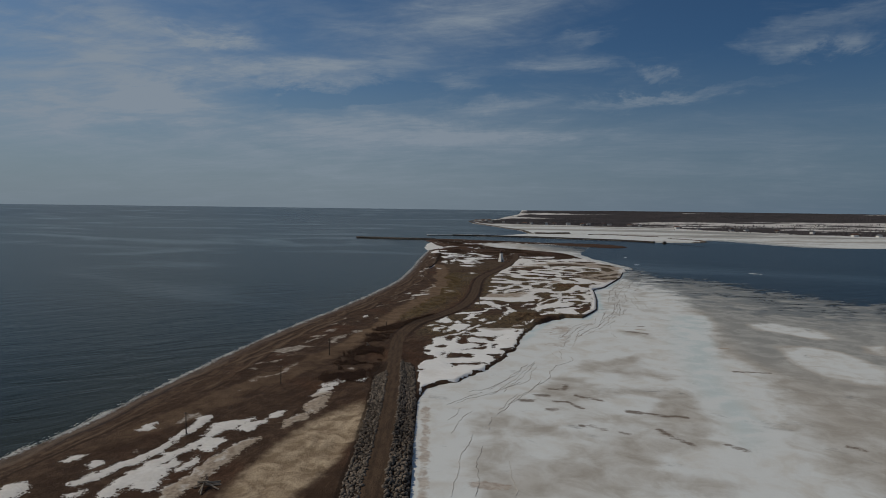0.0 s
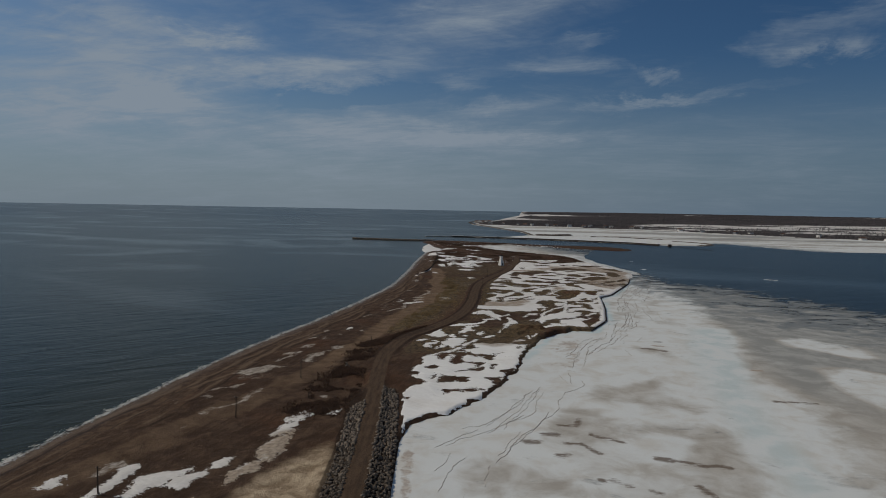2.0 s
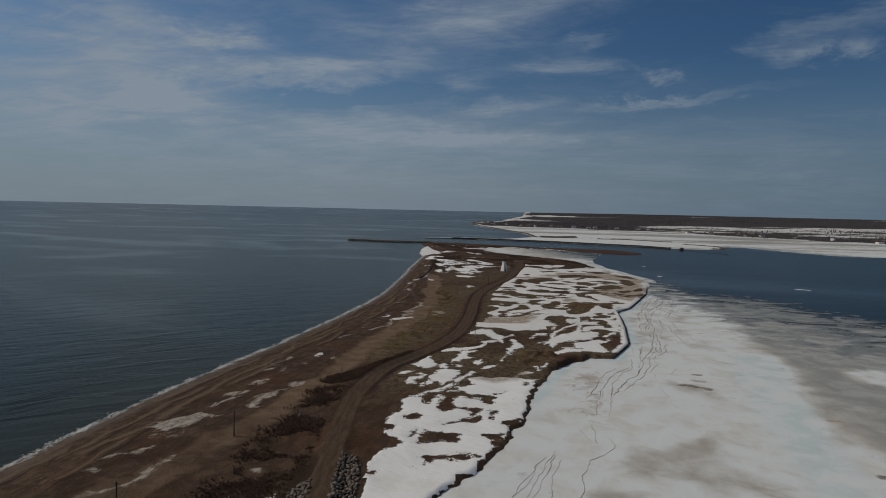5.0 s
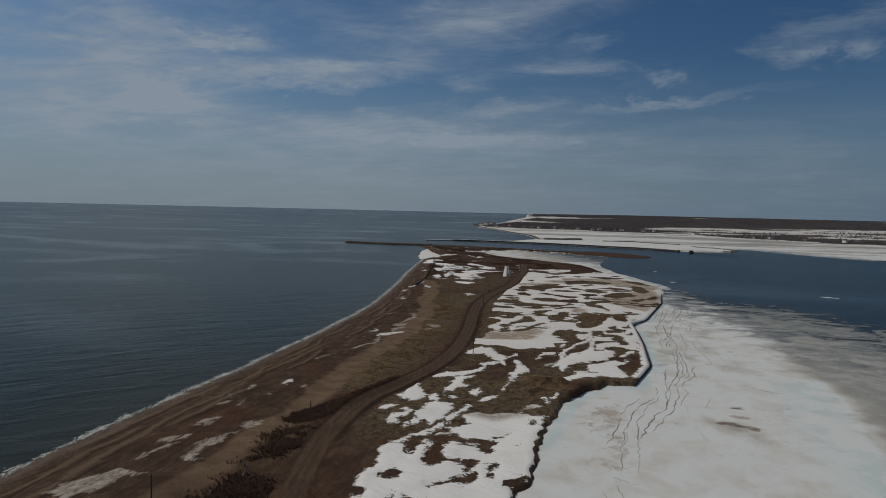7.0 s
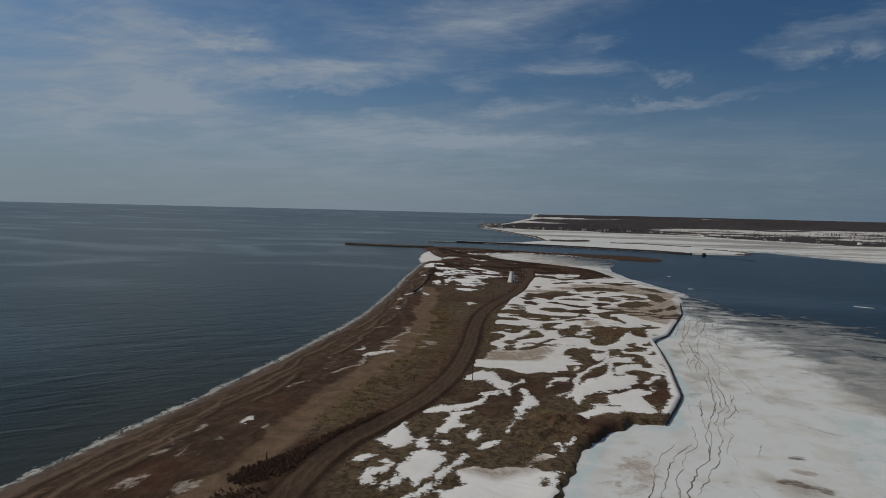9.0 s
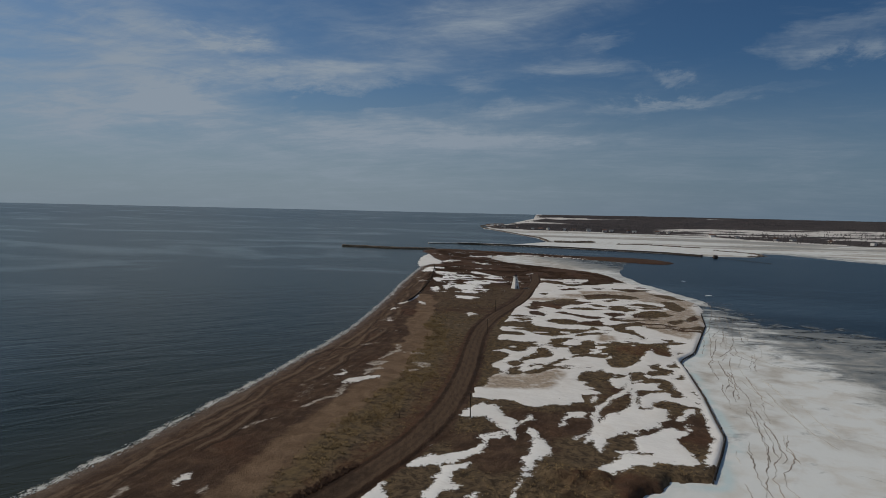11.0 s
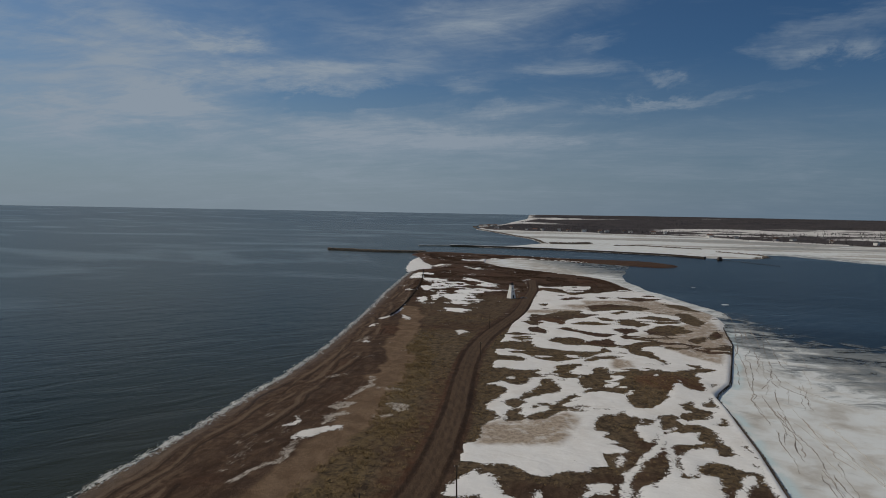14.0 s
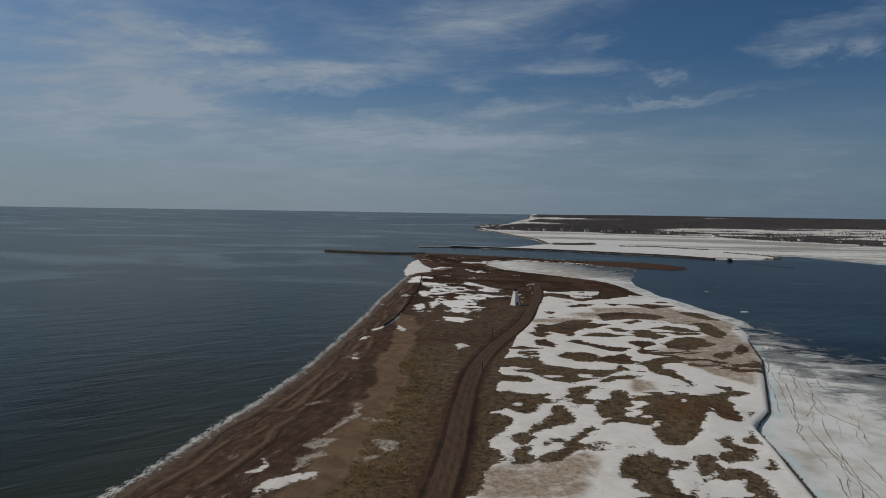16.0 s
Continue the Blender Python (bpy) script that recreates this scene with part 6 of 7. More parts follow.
def scatter(name, bases, places, sizes, turns, mat, squash=None):
    """Many copies of small base shapes joined into one mesh. bases: list of (verts, faces)."""
    all_v, all_f, offset = [], [], 0
    for i, (p, s, a) in enumerate(zip(places, sizes, turns)):
        v, f = bases[i % len(bases)]
        c, n = math.cos(a), math.sin(a)
        w_ = v * s
        if squash is not None:
            w_ = w_ * squash[i]
        all_v.append(np.stack([w_[:, 0] * c - w_[:, 1] * n, w_[:, 0] * n + w_[:, 1] * c, w_[:, 2]], -1) + p)
        all_f.append(f + offset)
        offset += len(v)
    verts, tris = np.vstack(all_v).astype(np.float32), np.vstack(all_f).astype(np.int32)
    me = bpy.data.meshes.new(name)
    me.vertices.add(len(verts)), me.loops.add(tris.size), me.polygons.add(len(tris))
    me.vertices.foreach_set("co", verts.ravel())
    me.loops.foreach_set("vertex_index", tris.ravel())
    me.polygons.foreach_set("loop_start", np.arange(0, tris.size, 3, dtype=np.int32))
    me.update(calc_edges=True)
    me.materials.append(mat)
    return me


def lump(seed, flat=0.7, subdiv=1, jag=0.28):
    """An angular stone or lump of ice as verts and triangles."""
    rng = random.Random(seed)
    bm = bmesh.new()
    bmesh.ops.create_icosphere(bm, subdivisions=subdiv, radius=0.5)
    planes = [Vector((rng.uniform(-1, 1), rng.uniform(-1, 1), rng.uniform(-1, 1))).normalized() for _ in range(5)]
    for v in bm.verts:
        for n in planes:
            over = v.co.dot(n) - 0.5 * (1 - jag)
            if over > 0:
                v.co -= n * over * 0.9
        v.co += Vector((rng.uniform(-1, 1), rng.uniform(-1, 1), rng.uniform(-1, 1))) * 0.035
        v.co.z *= flat
        v.co.x *= 1.15
    bm.verts.index_update()
    out = np.array([tuple(v.co) for v in bm.verts]), np.array([[v.index for v in f.verts] for f in bm.faces])
    bm.free()
    return out


def ground_z(x, y):
    """Height of the ground sheet at places."""
    i, j = np.clip(np.searchsorted(XS, x) - 1, 0, len(XS) - 2), np.clip(np.searchsorted(YS, y) - 1, 0, len(YS) - 2)
    u, v = (x - XS[i]) / (XS[i + 1] - XS[i]), (y - YS[j]) / (YS[j + 1] - YS[j])
    return (GZ[j, i] * (1 - u) + GZ[j, i + 1] * u) * (1 - v) + (GZ[j + 1, i] * (1 - u) + GZ[j + 1, i + 1] * u) * v


def along(line, gap):
    """Places and headings at even gaps along a plan line."""
    p = np.array(line, float)
    seg = np.hypot(*np.diff(p, axis=0).T)
    s = np.concatenate([[0], np.cumsum(seg)])
    t = np.arange(0, s[-1], gap)
    x, y = np.interp(t, s, p[:, 0]), np.interp(t, s, p[:, 1])
    x2, y2 = np.interp(t + 0.5, s, p[:, 0]), np.interp(t + 0.5, s, p[:, 1])
    x1, y1 = np.interp(t - 0.5, s, p[:, 0]), np.interp(t - 0.5, s, p[:, 1])
    return x, y, np.arctan2(y2 - y1, x2 - x1)


rng = np.random.RandomState(7)
STONES = [lump(100 + i, 0.72, 1, 0.42) for i in range(8)]
stone_meshes = [raw_mesh("rock", v, f, rock_mat) for v, f in STONES]

# ---- stone slopes of the causeway ----


def riprap(side, far_y, reach):
    """One slope of heaped stones beside the road."""
    base = thing("riprap_slope", -12 + side * 4, 130, 0, "slope of heaped grey-brown boulders beside the gravel road", "riprap", "stone slopes")
    rows = []
    for y in np.arange(72, far_y, 0.66):
        rx = np.interp(y, ROAD[:, 1], ROAD[:, 0])
        end = reach * (1 - 0.25 * smooth(y, far_y - 6, far_y))
        for o in np.arange(2.15, end, 0.62):
            x = rx + side * (o + rng.uniform(-0.25, 0.25))
            rows.append((x, y + rng.uniform(-0.3, 0.3), 0.55 + 0.5 * rng.rand() ** 1.6 + (0.25 if rng.rand() < 0.08 else 0)))
    p = np.array(rows)
    z = ground_z(p[:, 0], p[:, 1])
    order = np.argsort(np.abs(p[:, 1] - 128))
    near, rest = order[:300], order[300:]
    inv = Matrix.Translation(base.location).inverted()
    for n, i in enumerate(near):
        s = p[i, 2]
        m = pose(p[i, 0], p[i, 1], z[i] + 0.12 * s, rng.uniform(-30, 30), rng.uniform(-30, 30), rng.uniform(0, 360)) @ Matrix.Diagonal((s, s * rng.uniform(0.75, 1.1), s, 1))
        part("rock", stone_meshes[n % 8], base, at=inv @ m)
    me = scatter("rock_heap", STONES, np.c_[p[rest, :2], z[rest] + 0.12 * p[rest, 2]] - np.array(base.location), p[rest, 2], rng.uniform(0, 6.28, len(rest)), rock_island_mat,
                 np.c_[rng.uniform(0.85, 1.2, (len(rest), 2)), rng.uniform(0.8, 1.4, len(rest))])
    tagged(part("rock_heap", me, base), kind="stuff")


rock_island_mat, k = material("riprap_rock_heap")
tone = k.m("MULTIPLY_ADD", k.n("ShaderNodeNewGeometry").outputs["Random Per Island"], 0.85, 0.55)
gray = k.n("ShaderNodeCombineColor")
for s in gray.inputs:
    k.put(s, tone)
col = k.mix(k.noise(k.pos, 2.2, 5, 0.65), (0.060, 0.045, 0.035), (0.205, 0.165, 0.13))
k.put(k.b["Base Color"], k.mix(1.0, col, gray.outputs[0], "MULTIPLY"))
k.b["Roughness"].default_value = 0.9
k.put(k.b["Normal"], k.bump(k.noise(k.pos, 5, 4), 0.5, 0.05))
riprap(-1, 172, 5.7)
riprap(1, 184, 6.3)

# ---- timber sea walls ----


def timber_wall(name, line, gap, top, foot, label, radius=0.16):
    """Round piles in a row, with two planks along their back between each few piles."""
    x, y, a = along(line, gap)
    base = thing(name, x[0], y[0], foot, label, "sea wall", kind="")
    meshes = []
    for n in range(4):
        bm = bmesh.new()
        rod(bm, (0, 0, -0.8), (0.05 * n - 0.07, 0.04, top - foot + 0.12 * (n - 1.5)), radius * 1.1, radius, 8, 0.03)
        meshes.append(bm_mesh("pile", bm, wall_wood_mat))
    for i in range(len(x)):
        part("pile", meshes[(i * 7) % 4], base, at=pose(x[i] - x[0], y[i] - y[0], 0, rng.uniform(-3, 3), rng.uniform(-3, 3), rng.uniform(0, 360)))
    bm = bmesh.new()
    box(bm, (gap * 3.02, 0.14, 0.42), (gap * 1.5, 0.2, 0), 0.02)
    plank = bm_mesh("plank", bm, wall_wood_mat)
    for i in range(0, len(x) - 3, 3):
        head = math.atan2(y[i + 3] - y[i], x[i + 3] - x[i])
        for h in (0.28, 0.55, 0.82):
            part("plank", plank, base, at=pose(x[i] - x[0], y[i] - y[0], (top - foot) * h, 0, rng.uniform(-1, 1), math.degrees(head)))


timber_wall("timber_seawall", EAST_WALL, 1.9, -0.08, SEA + 0.1, "dark weathered timber pile wall between the snow and the frozen bay")
timber_wall("timber_groyne", GROYNE, 2.2, 1.3, -0.4, "dark old timber wall running along the top of the beach", 0.26)

# ---- lighthouse ----


def lighthouse(x, y):
    z = float(ground_z(np.array([x]), np.array([y]))[0]) - 0.1
    base = thing("lighthouse", x, y, z, "white shingled tapering square lighthouse with a dark lantern", "lighthouse")
    base.rotation_euler = (0, 0, radians(38))
    bm = bmesh.new()
    box(bm, (4.0, 4.0, 8.0), (0, 0, 4.0), 0.03, 0.42)
    part("tower", bm_mesh("tower", bm, white_mat), base, "white shingled tapering tower")
    bm = bmesh.new()
    box(bm, (4.3, 4.3, 0.5), (0, 0, 0.2), 0.03)
    part("foundation", bm_mesh("foundation", bm, concrete_mat), base, "grey concrete footing")
    bm = bmesh.new()
    box(bm, (2.5, 2.5, 0.18), (0, 0, 8.09), 0.02)
    box(bm, (2.1, 2.1, 0.2), (0, 0, 7.9), 0.02)
    part("gallery", bm_mesh("gallery", bm, white_mat), base)
    bm = bmesh.new()
    for i in range(12):
        a = i / 12 * 4
        s, f = int(a), a - int(a)
        c = [(-1 + 2 * f, -1), (1, -1 + 2 * f), (1 - 2 * f, 1), (-1, 1 - 2 * f)][s]
        rod(bm, (c[0] * 1.15, c[1] * 1.15, 8.15), (c[0] * 1.15, c[1] * 1.15, 9.05), 0.04, 0.04, 5)
    for c0, c1 in (((-1, -1), (1, -1)), ((1, -1), (1, 1)), ((1, 1), (-1, 1)), ((-1, 1), (-1, -1))):
        rod(bm, (c0[0] * 1.15, c0[1] * 1.15, 9.05), (c1[0] * 1.15, c1[1] * 1.15, 9.05), 0.05, 0.05, 5)
    part("railing", bm_mesh("railing", bm, dark_mat), base, "dark gallery railing")
    bm = bmesh.new()
    bmesh.ops.create_cone(bm, cap_ends=True, segments=8, radius1=0.7, radius2=0.7, depth=1.5, matrix=Matrix.Translation((0, 0, 8.9)))
    part("lantern", bm_mesh("lantern", bm, dark_mat), base, "dark glazed lantern room")
    bm = bmesh.new()
    bmesh.ops.create_cone(bm, cap_ends=True, segments=8, radius1=0.9, radius2=0.1, depth=0.8, matrix=Matrix.Translation((0, 0, 10.0)))
    rod(bm, (0, 0, 10.3), (0, 0, 11.0), 0.06, 0.04, 6)
    part("lantern_roof", bm_mesh("lantern_roof", bm, cap_mat), base, "dark lantern roof with a finial")
    bm = bmesh.new()
    box(bm, (1.0, 0.12, 2.05), (0, -1.88, 1.35), 0.02)
    part("door", bm_mesh("door", bm, dark_mat), base, "dark door")
    for zz, yy in ((4.4, -1.40), (6.3, -1.12)):
        bm = bmesh.new()
        box(bm, (0.75, 0.16, 1.0), (0, yy, zz), 0.02)
        win = part("window", bm_mesh("window", bm, white_mat), base)
        bm = bmesh.new()
        box(bm, (0.55, 0.06, 0.8), (0, yy - 0.08, zz), 0.01)
        part("pane", bm_mesh("pane", bm, dark_mat), win)


lighthouse(54.3, 549)
for bx, by, s in ((60.2, 547.5, 1.5), (61.8, 549.2, 1.1), (63.0, 547.2, 0.8)):
    stone = tagged(new("boulder", raw_mesh("boulder", STONES[int(s * 5) % 8][0] * s, STONES[int(s * 5) % 8][1], concrete_mat)), "pale boulder on the ground by the lighthouse", "boulder", "boulders by the lighthouse")
    stone.location = (bx, by, float(ground_z(np.array([bx]), np.array([by]))[0]) + 0.22 * s)

# ---- poles ----


def pole_thing(x, y, tall, arm, lean=0.0):
    z = float(ground_z(np.array([x]), np.array([y]))[0])
    base = thing("utility_pole", x, y, z - 0.4, "weathered grey wooden pole standing in the sand", "pole", "poles along the spit")
    bm = bmesh.new()
    rod(bm, (0, 0, -0.4), (lean, 0, tall + 0.4), 0.15, 0.10, 8, 0.04)
    part("post", bm_mesh("post", bm, wood_mat), base)
    if arm:
        bm = bmesh.new()
        box(bm, (0.9, 0.10, 0.11), (lean, 0.12, tall), 0.015)
        bar = part("crossarm", bm_mesh("crossarm", bm, wood_mat), base)
        for o in (-0.36, 0.36):
            bm = bmesh.new()
            rod(bm, (o + lean, 0.12, tall + 0.06), (o + lean, 0.12, tall + 0.24), 0.05, 0.03, 6)
            part("insulator", bm_mesh("insulator", bm, concrete_mat), bar)


for px, py, tall, arm, lean in ((-54.5, 123.5, 4.9, True, 0), (-44.6, 161, 5.2, True, 0.1), (-37, 192, 5.6, True, 0), (19, 300, 6.0, True, -0.1), (28, 398, 6.0, True, 0.1),
                                (35, 453, 6.0, True, 0), (-23, 241, 1.8, False, 0.1), (2, 298, 1.2, False, 0), (-31, 175, 1.6, False, 0.1)):
    pole_thing(px, py, tall, arm, lean)

# ---- driftwood ----


def driftwood(x, y, logs, reach, label):
    z = float(ground_z(np.array([x]), np.array([y]))[0])
    base = thing("driftwood_pile", x, y, z, label, "driftwood")
    for i in range(logs):
        a = rng.uniform(0, 6.28)
        r = reach * rng.uniform(0.6, 1.0)
        bm = bmesh.new()
        rod(bm, (math.cos(a) * r, math.sin(a) * r, 0.08), (-math.cos(a) * r * 0.5, -math.sin(a) * r * 0.5, rng.uniform(0.5, 1.9)), 0.15, 0.07, 7, 0.1)
        part("log", bm_mesh("log", bm, drift_mat), base)


driftwood(-41, 100, 11, 3.0, "tangle of bleached drift logs leaning on one another in sand")
driftwood(-26, 204, 5, 0.9, "few bleached drift sticks lying on brown sand")

# ---- brash ice and foam along the sea's edge ----
bx, by, ba = along(WEST[(WEST[:, 1] > 60) & (WEST[:, 1] < 705)], 0.13)
side = rng.normal(0, 1, len(bx))
off = 0.1 + side * (0.42 + 0.3 * (by > 250)) + (vnoise(bx, by, 6, 61, 3) - 0.5) * 1.8
keep = vnoise(bx, by, 12, 62, 3) + rng.uniform(-0.25, 0.25, len(bx)) > 0.30
size = 0.16 + 0.46 * rng.rand(len(bx)) ** 2.5 * (1 + 0.3 * (by > 300))
px, py = bx - np.sin(ba) * off * -1, by + np.cos(ba) * off * -1
pz = np.maximum(SEA, ground_z(px, py)) + 0.02
CHUNKS = [lump(300 + i, 0.45, 1, 0.3) for i in range(6)]
sel = np.where(keep)[0]
brash = tagged(new("brash_ice", scatter("brash_ice", CHUNKS, np.c_[px, py, pz][sel], size[sel], rng.uniform(0, 6.28, len(sel)), foam_mat)),
               "line of broken white brash ice and foam at the sea's edge", "brash ice", kind="stuff")
fx = steps([(-118, 0, 0.55, 0.55)])
fy = steps([(70, 460, 0.55, 0.7), (460, 900, 0.8, 2.5)])
FX, FY = np.meshgrid(fx, fy)
line_d = line_distance(FX, FY, WEST) * np.where(inside(FX, FY, SPIT), 1, -1)
foam_f = 0.11 - np.abs(line_d + 0.3 + (vnoise(FX, FY, 7, 63, 3) - 0.5) * 1.6) * 0.22 + (vnoise(FX, FY, 4, 64, 4, 0.65) - 0.5) * 0.6
foam_z = np.maximum(SEA, ground_z(FX.ravel(), FY.ravel()).reshape(FX.shape)) + 0.03 + np.clip(foam_f, -0.1, 0.2) * 0.2
foam = tagged(sheet("surf_foam", fx, fy, foam_z, surf_mat, (("cover", foam_f),), (foam_f > -0.75) & (FY < 712)), "thin white surf foam washed along the beach", "foam", kind="stuff")

# ---- dead grass and scrub ----


def tuft(seed, blades, spread, tall):
    r = random.Random(seed)
    v, f = [], []
    for i in range(blades):
        a, l = r.uniform(0, 6.28), tall * r.uniform(0.6, 1.2)
        bx0, by0 = r.uniform(-spread, spread) * 0.4, r.uniform(-spread, spread) * 0.4
        wd = 0.05 * tall + 0.02
        v += [(bx0 - wd * math.sin(a), by0 + wd * math.cos(a), -0.08), (bx0 + wd * math.sin(a), by0 - wd * math.cos(a), -0.08), (bx0 + math.cos(a) * spread, by0 + math.sin(a) * spread, l)]
        f.append((3 * i, 3 * i + 1, 3 * i + 2))
    return np.array(v), np.array(f)


def sow(name, bases, mat, count, x0, x1, y0, y1, chance, size, label, category):
    """Plants strewn over a stretch of the plan, as thick as chance(x, y) says."""
    x, y = rng.uniform(x0, x1, count), rng.uniform(y0, y1, count)
    i = np.where(chance(x, y) > rng.rand(count))[0]
    p = np.c_[x[i], y[i], ground_z(x[i], y[i])]
    me = scatter(name, bases, p, size * rng.uniform(0.6, 1.4, len(i)), rng.uniform(0, 6.28, len(i)), mat)
    return tagged(new(name, me), label, category, kind="stuff")


GRID_MASK = {"grass": m_grass, "tussock": m_tussock, "in": D_IN, "r": D_R, "w": D_W}


def mask_at(name, x, y):
    return GRID_MASK[name][np.clip(np.searchsorted(YS, y), 0, len(YS) - 1), np.clip(np.searchsorted(XS, x), 0, len(XS) - 1)]


def snow_at(x, y):
    return depth[np.clip(np.searchsorted(ay, y), 0, len(ay) - 1), np.clip(np.searchsorted(ax, x), 0, len(ax) - 1)]


hedge_mat = rough_stuff("leafless_thicket", ((0.072, 0.042, 0.030), (0.150, 0.092, 0.062)), 0.6, 0.95, 0.4, 0.05, local=False)
TUFTS = [tuft(i, 12, 0.45, 0.34) for i in range(6)]
SHRUBS = [tuft(40 + i, 16, 0.55, 1.0) for i in range(6)]
sow("dead_grass", TUFTS, tuft_mat, 42000, -60, 130, 185, 480,
    lambda x, y: (mask_at("in", x, y) > 1.5) * (mask_at("r", x, y) > 4) * (snow_at(x, y) < 0) * smooth(mask_at("grass", x, y), 0.25, 0.8) * smooth(vnoise(x, y, 9, 71, 3), 0.42, 0.6),
    1.0, "tufts of yellow-brown dead beach grass", "grass")
sow("tussock_grass", TUFTS, tuft_mat, 60000, -30, 40, 245, 470,
    lambda x, y: (mask_at("r", x, y) > 4) * smooth(mask_at("tussock", x, y), 0.2, 0.8) * smooth(vnoise(x, y, 2.6, 75, 3), 0.46, 0.62),
    1.05, "tussocks of yellow-brown dead grass beside the sandy way", "grass")
sow("brush", SHRUBS, brush_mat, 80000, -60, 160, 470, 900,
    lambda x, y: (mask_at("in", x, y) > 3) * (mask_at("r", x, y) > 4) * (mask_at("w", x, y) > 14) * (snow_at(x, y) < 0) * smooth(y, 500, 590) * smooth(vnoise(x, y, 14, 72, 3), 0.42, 0.55),
    0.5, "low leafless brown brush on the end of the spit", "brush")
sow("thicket", SHRUBS, hedge_mat, 170000, -48, 5, 140, 275,
    lambda x, y: (smooth(line_distance(x, y, THICKET), 4.4, 1.2) * 1.0 + smooth(line_distance(x, y, np.array([(-28, 165), (-26, 185), (-24, 208), (-22, 222)])), 9, 2) * 0.5 * smooth(vnoise(x, y, 8, 28, 4, 0.6), 0.40, 0.60)) * (mask_at("r", x, y) > 3.4),
    0.42, "dark leafless thicket beside the gravel road", "brush")
sow("edge_brush", SHRUBS, brush_mat, 9000, 0, 160, 160, 480,
    lambda x, y: (mask_at("in", x, y) > 4) * (mask_at("r", x, y) > 5) * (snow_at(x, y) < 0.02) * smooth(vnoise(x, y, 7, 74, 4), 0.52, 0.62),
    0.36, "scattered low dead brush between snow drifts", "brush")

# ---- breakwaters ----


def rubble(name, line, wide, tall, count, label, seed):
    x, y, a = along(line, 1.0)
    i = rng.randint(0, len(x), count)
    o = rng.normal(0, 0.4, count) * wide
    p = np.c_[x[i] - np.sin(a[i]) * o + rng.uniform(-1, 1, count), y[i] + np.cos(a[i]) * o, SEA + tall * np.exp(-(o / wide) ** 2 * 2) * rng.uniform(0.5, 1.0, count)]
    base = thing(name, x[0], y[0], SEA, label, "breakwater")
    me = scatter("rubble", STONES, p - np.array(base.location), rng.uniform(1.2, 2.8, count), rng.uniform(0, 6.28, count), rock_island_mat)
    tagged(part("rubble", me, base), kind="stuff")
    n = np.arange(0, len(x))
    v = np.vstack([np.c_[x + np.sin(a) * wide, y - np.cos(a) * wide, x * 0 + SEA - 1], np.c_[x, y, x * 0 + SEA + tall * 0.6], np.c_[x - np.sin(a) * wide, y + np.cos(a) * wide, x * 0 + SEA - 1]]) - np.array(base.location)
    m = len(x)
    f = [(i, i + 1, m + i + 1, m + i) for i in n[:-1]] + [(m + i, m + i + 1, 2 * m + i + 1, 2 * m + i) for i in n[:-1]]
    part("core", raw_mesh("core", v, f, rock_island_mat), base)
    return base


rubble("rubble_breakwater", [(-140, 960), (-106, 949), (-77, 939), (-49, 935), (-14, 940)], 5, 2.2, 700, "low dark rubble breakwater reaching into the sea", 1)
rubble("rubble_bank", [(188, 1206), (222, 1206), (262, 1230)], 9, 3.2, 350, "snow-dusted dark rubble bank on the ice", 2)
rubble("rubble_bank", [(290, 1182), (345, 1190), (372, 1155), (410, 1122)], 5, 1.4, 260, "low dark rubble bank on the ice", 3)
rubble("rubble_bank", [(180, 1216), (184, 1364), (160, 1540), (134, 1740), (104, 1960), (100, 2260), (130, 2430)], 5, 2.0, 900, "dark rubble shore along the edge of the ice", 4)
rubble("rubble_bank", [(405, 1060), (428, 1030), (436, 1000), (428, 962), (398, 940)], 4, 1.2, 160, "curved low dark bar on the ice", 5)

PIER = [(-29, 1074), (20, 1086), (101, 1066), (176, 1039), (243, 1001), (304, 966), (339, 920)]
x, y, a = along(PIER, 12.0)
pier = thing("pier_wall", x[0], y[0], SEA, "long dark timber channel wall with snow on its deck", "pier")
for i in range(len(x) - 1):
    ln = math.hypot(x[i + 1] - x[i], y[i + 1] - y[i])
    hd = math.degrees(math.atan2(y[i + 1] - y[i], x[i + 1] - x[i]))
    broken = i < 4
    bm = bmesh.new()
    box(bm, (ln - 0.3, 4.5, 3.6 if not broken else 1.8), (ln / 2, 0, 0.4), 0.08)
    crib = part("crib", bm_mesh("crib", bm, wall_wood_mat if not broken else concrete_mat), pier, at=pose(x[i] - x[0], y[i] - y[0], 0, 0, 0, hd))
    bm = bmesh.new()
    box(bm, (ln - 0.5, 3.6 if not broken else 4.2, 0.3), (ln / 2, 0.3, 2.3 if not broken else 1.4), 0.08)
    part("snow_cap", bm_mesh("snow_cap", bm, floe_mat), crib, "white snow on the deck")
bm = bmesh.new()
for i in range(30):
    t = i / 29
    rod(bm, (339 + 30 * t - x[0], 918 - 88 * t - y[0], -1.0), (339 + 30 * t - x[0], 918 - 88 * t - y[0], 0.9), 0.5, 0.45, 6)
tagged(part("old_piles", bm_mesh("old_piles", bm, wood_mat), pier, "row of old dark piles"), kind="stuff")
bm = bmesh.new()
box(bm, (5, 4, 3.4), (341 - x[0], 908 - y[0], 1.6), 0.1, 0.8)
part("pier_head", bm_mesh("pier_head", bm, wood_mat), pier, "dark crib at the wall's end")

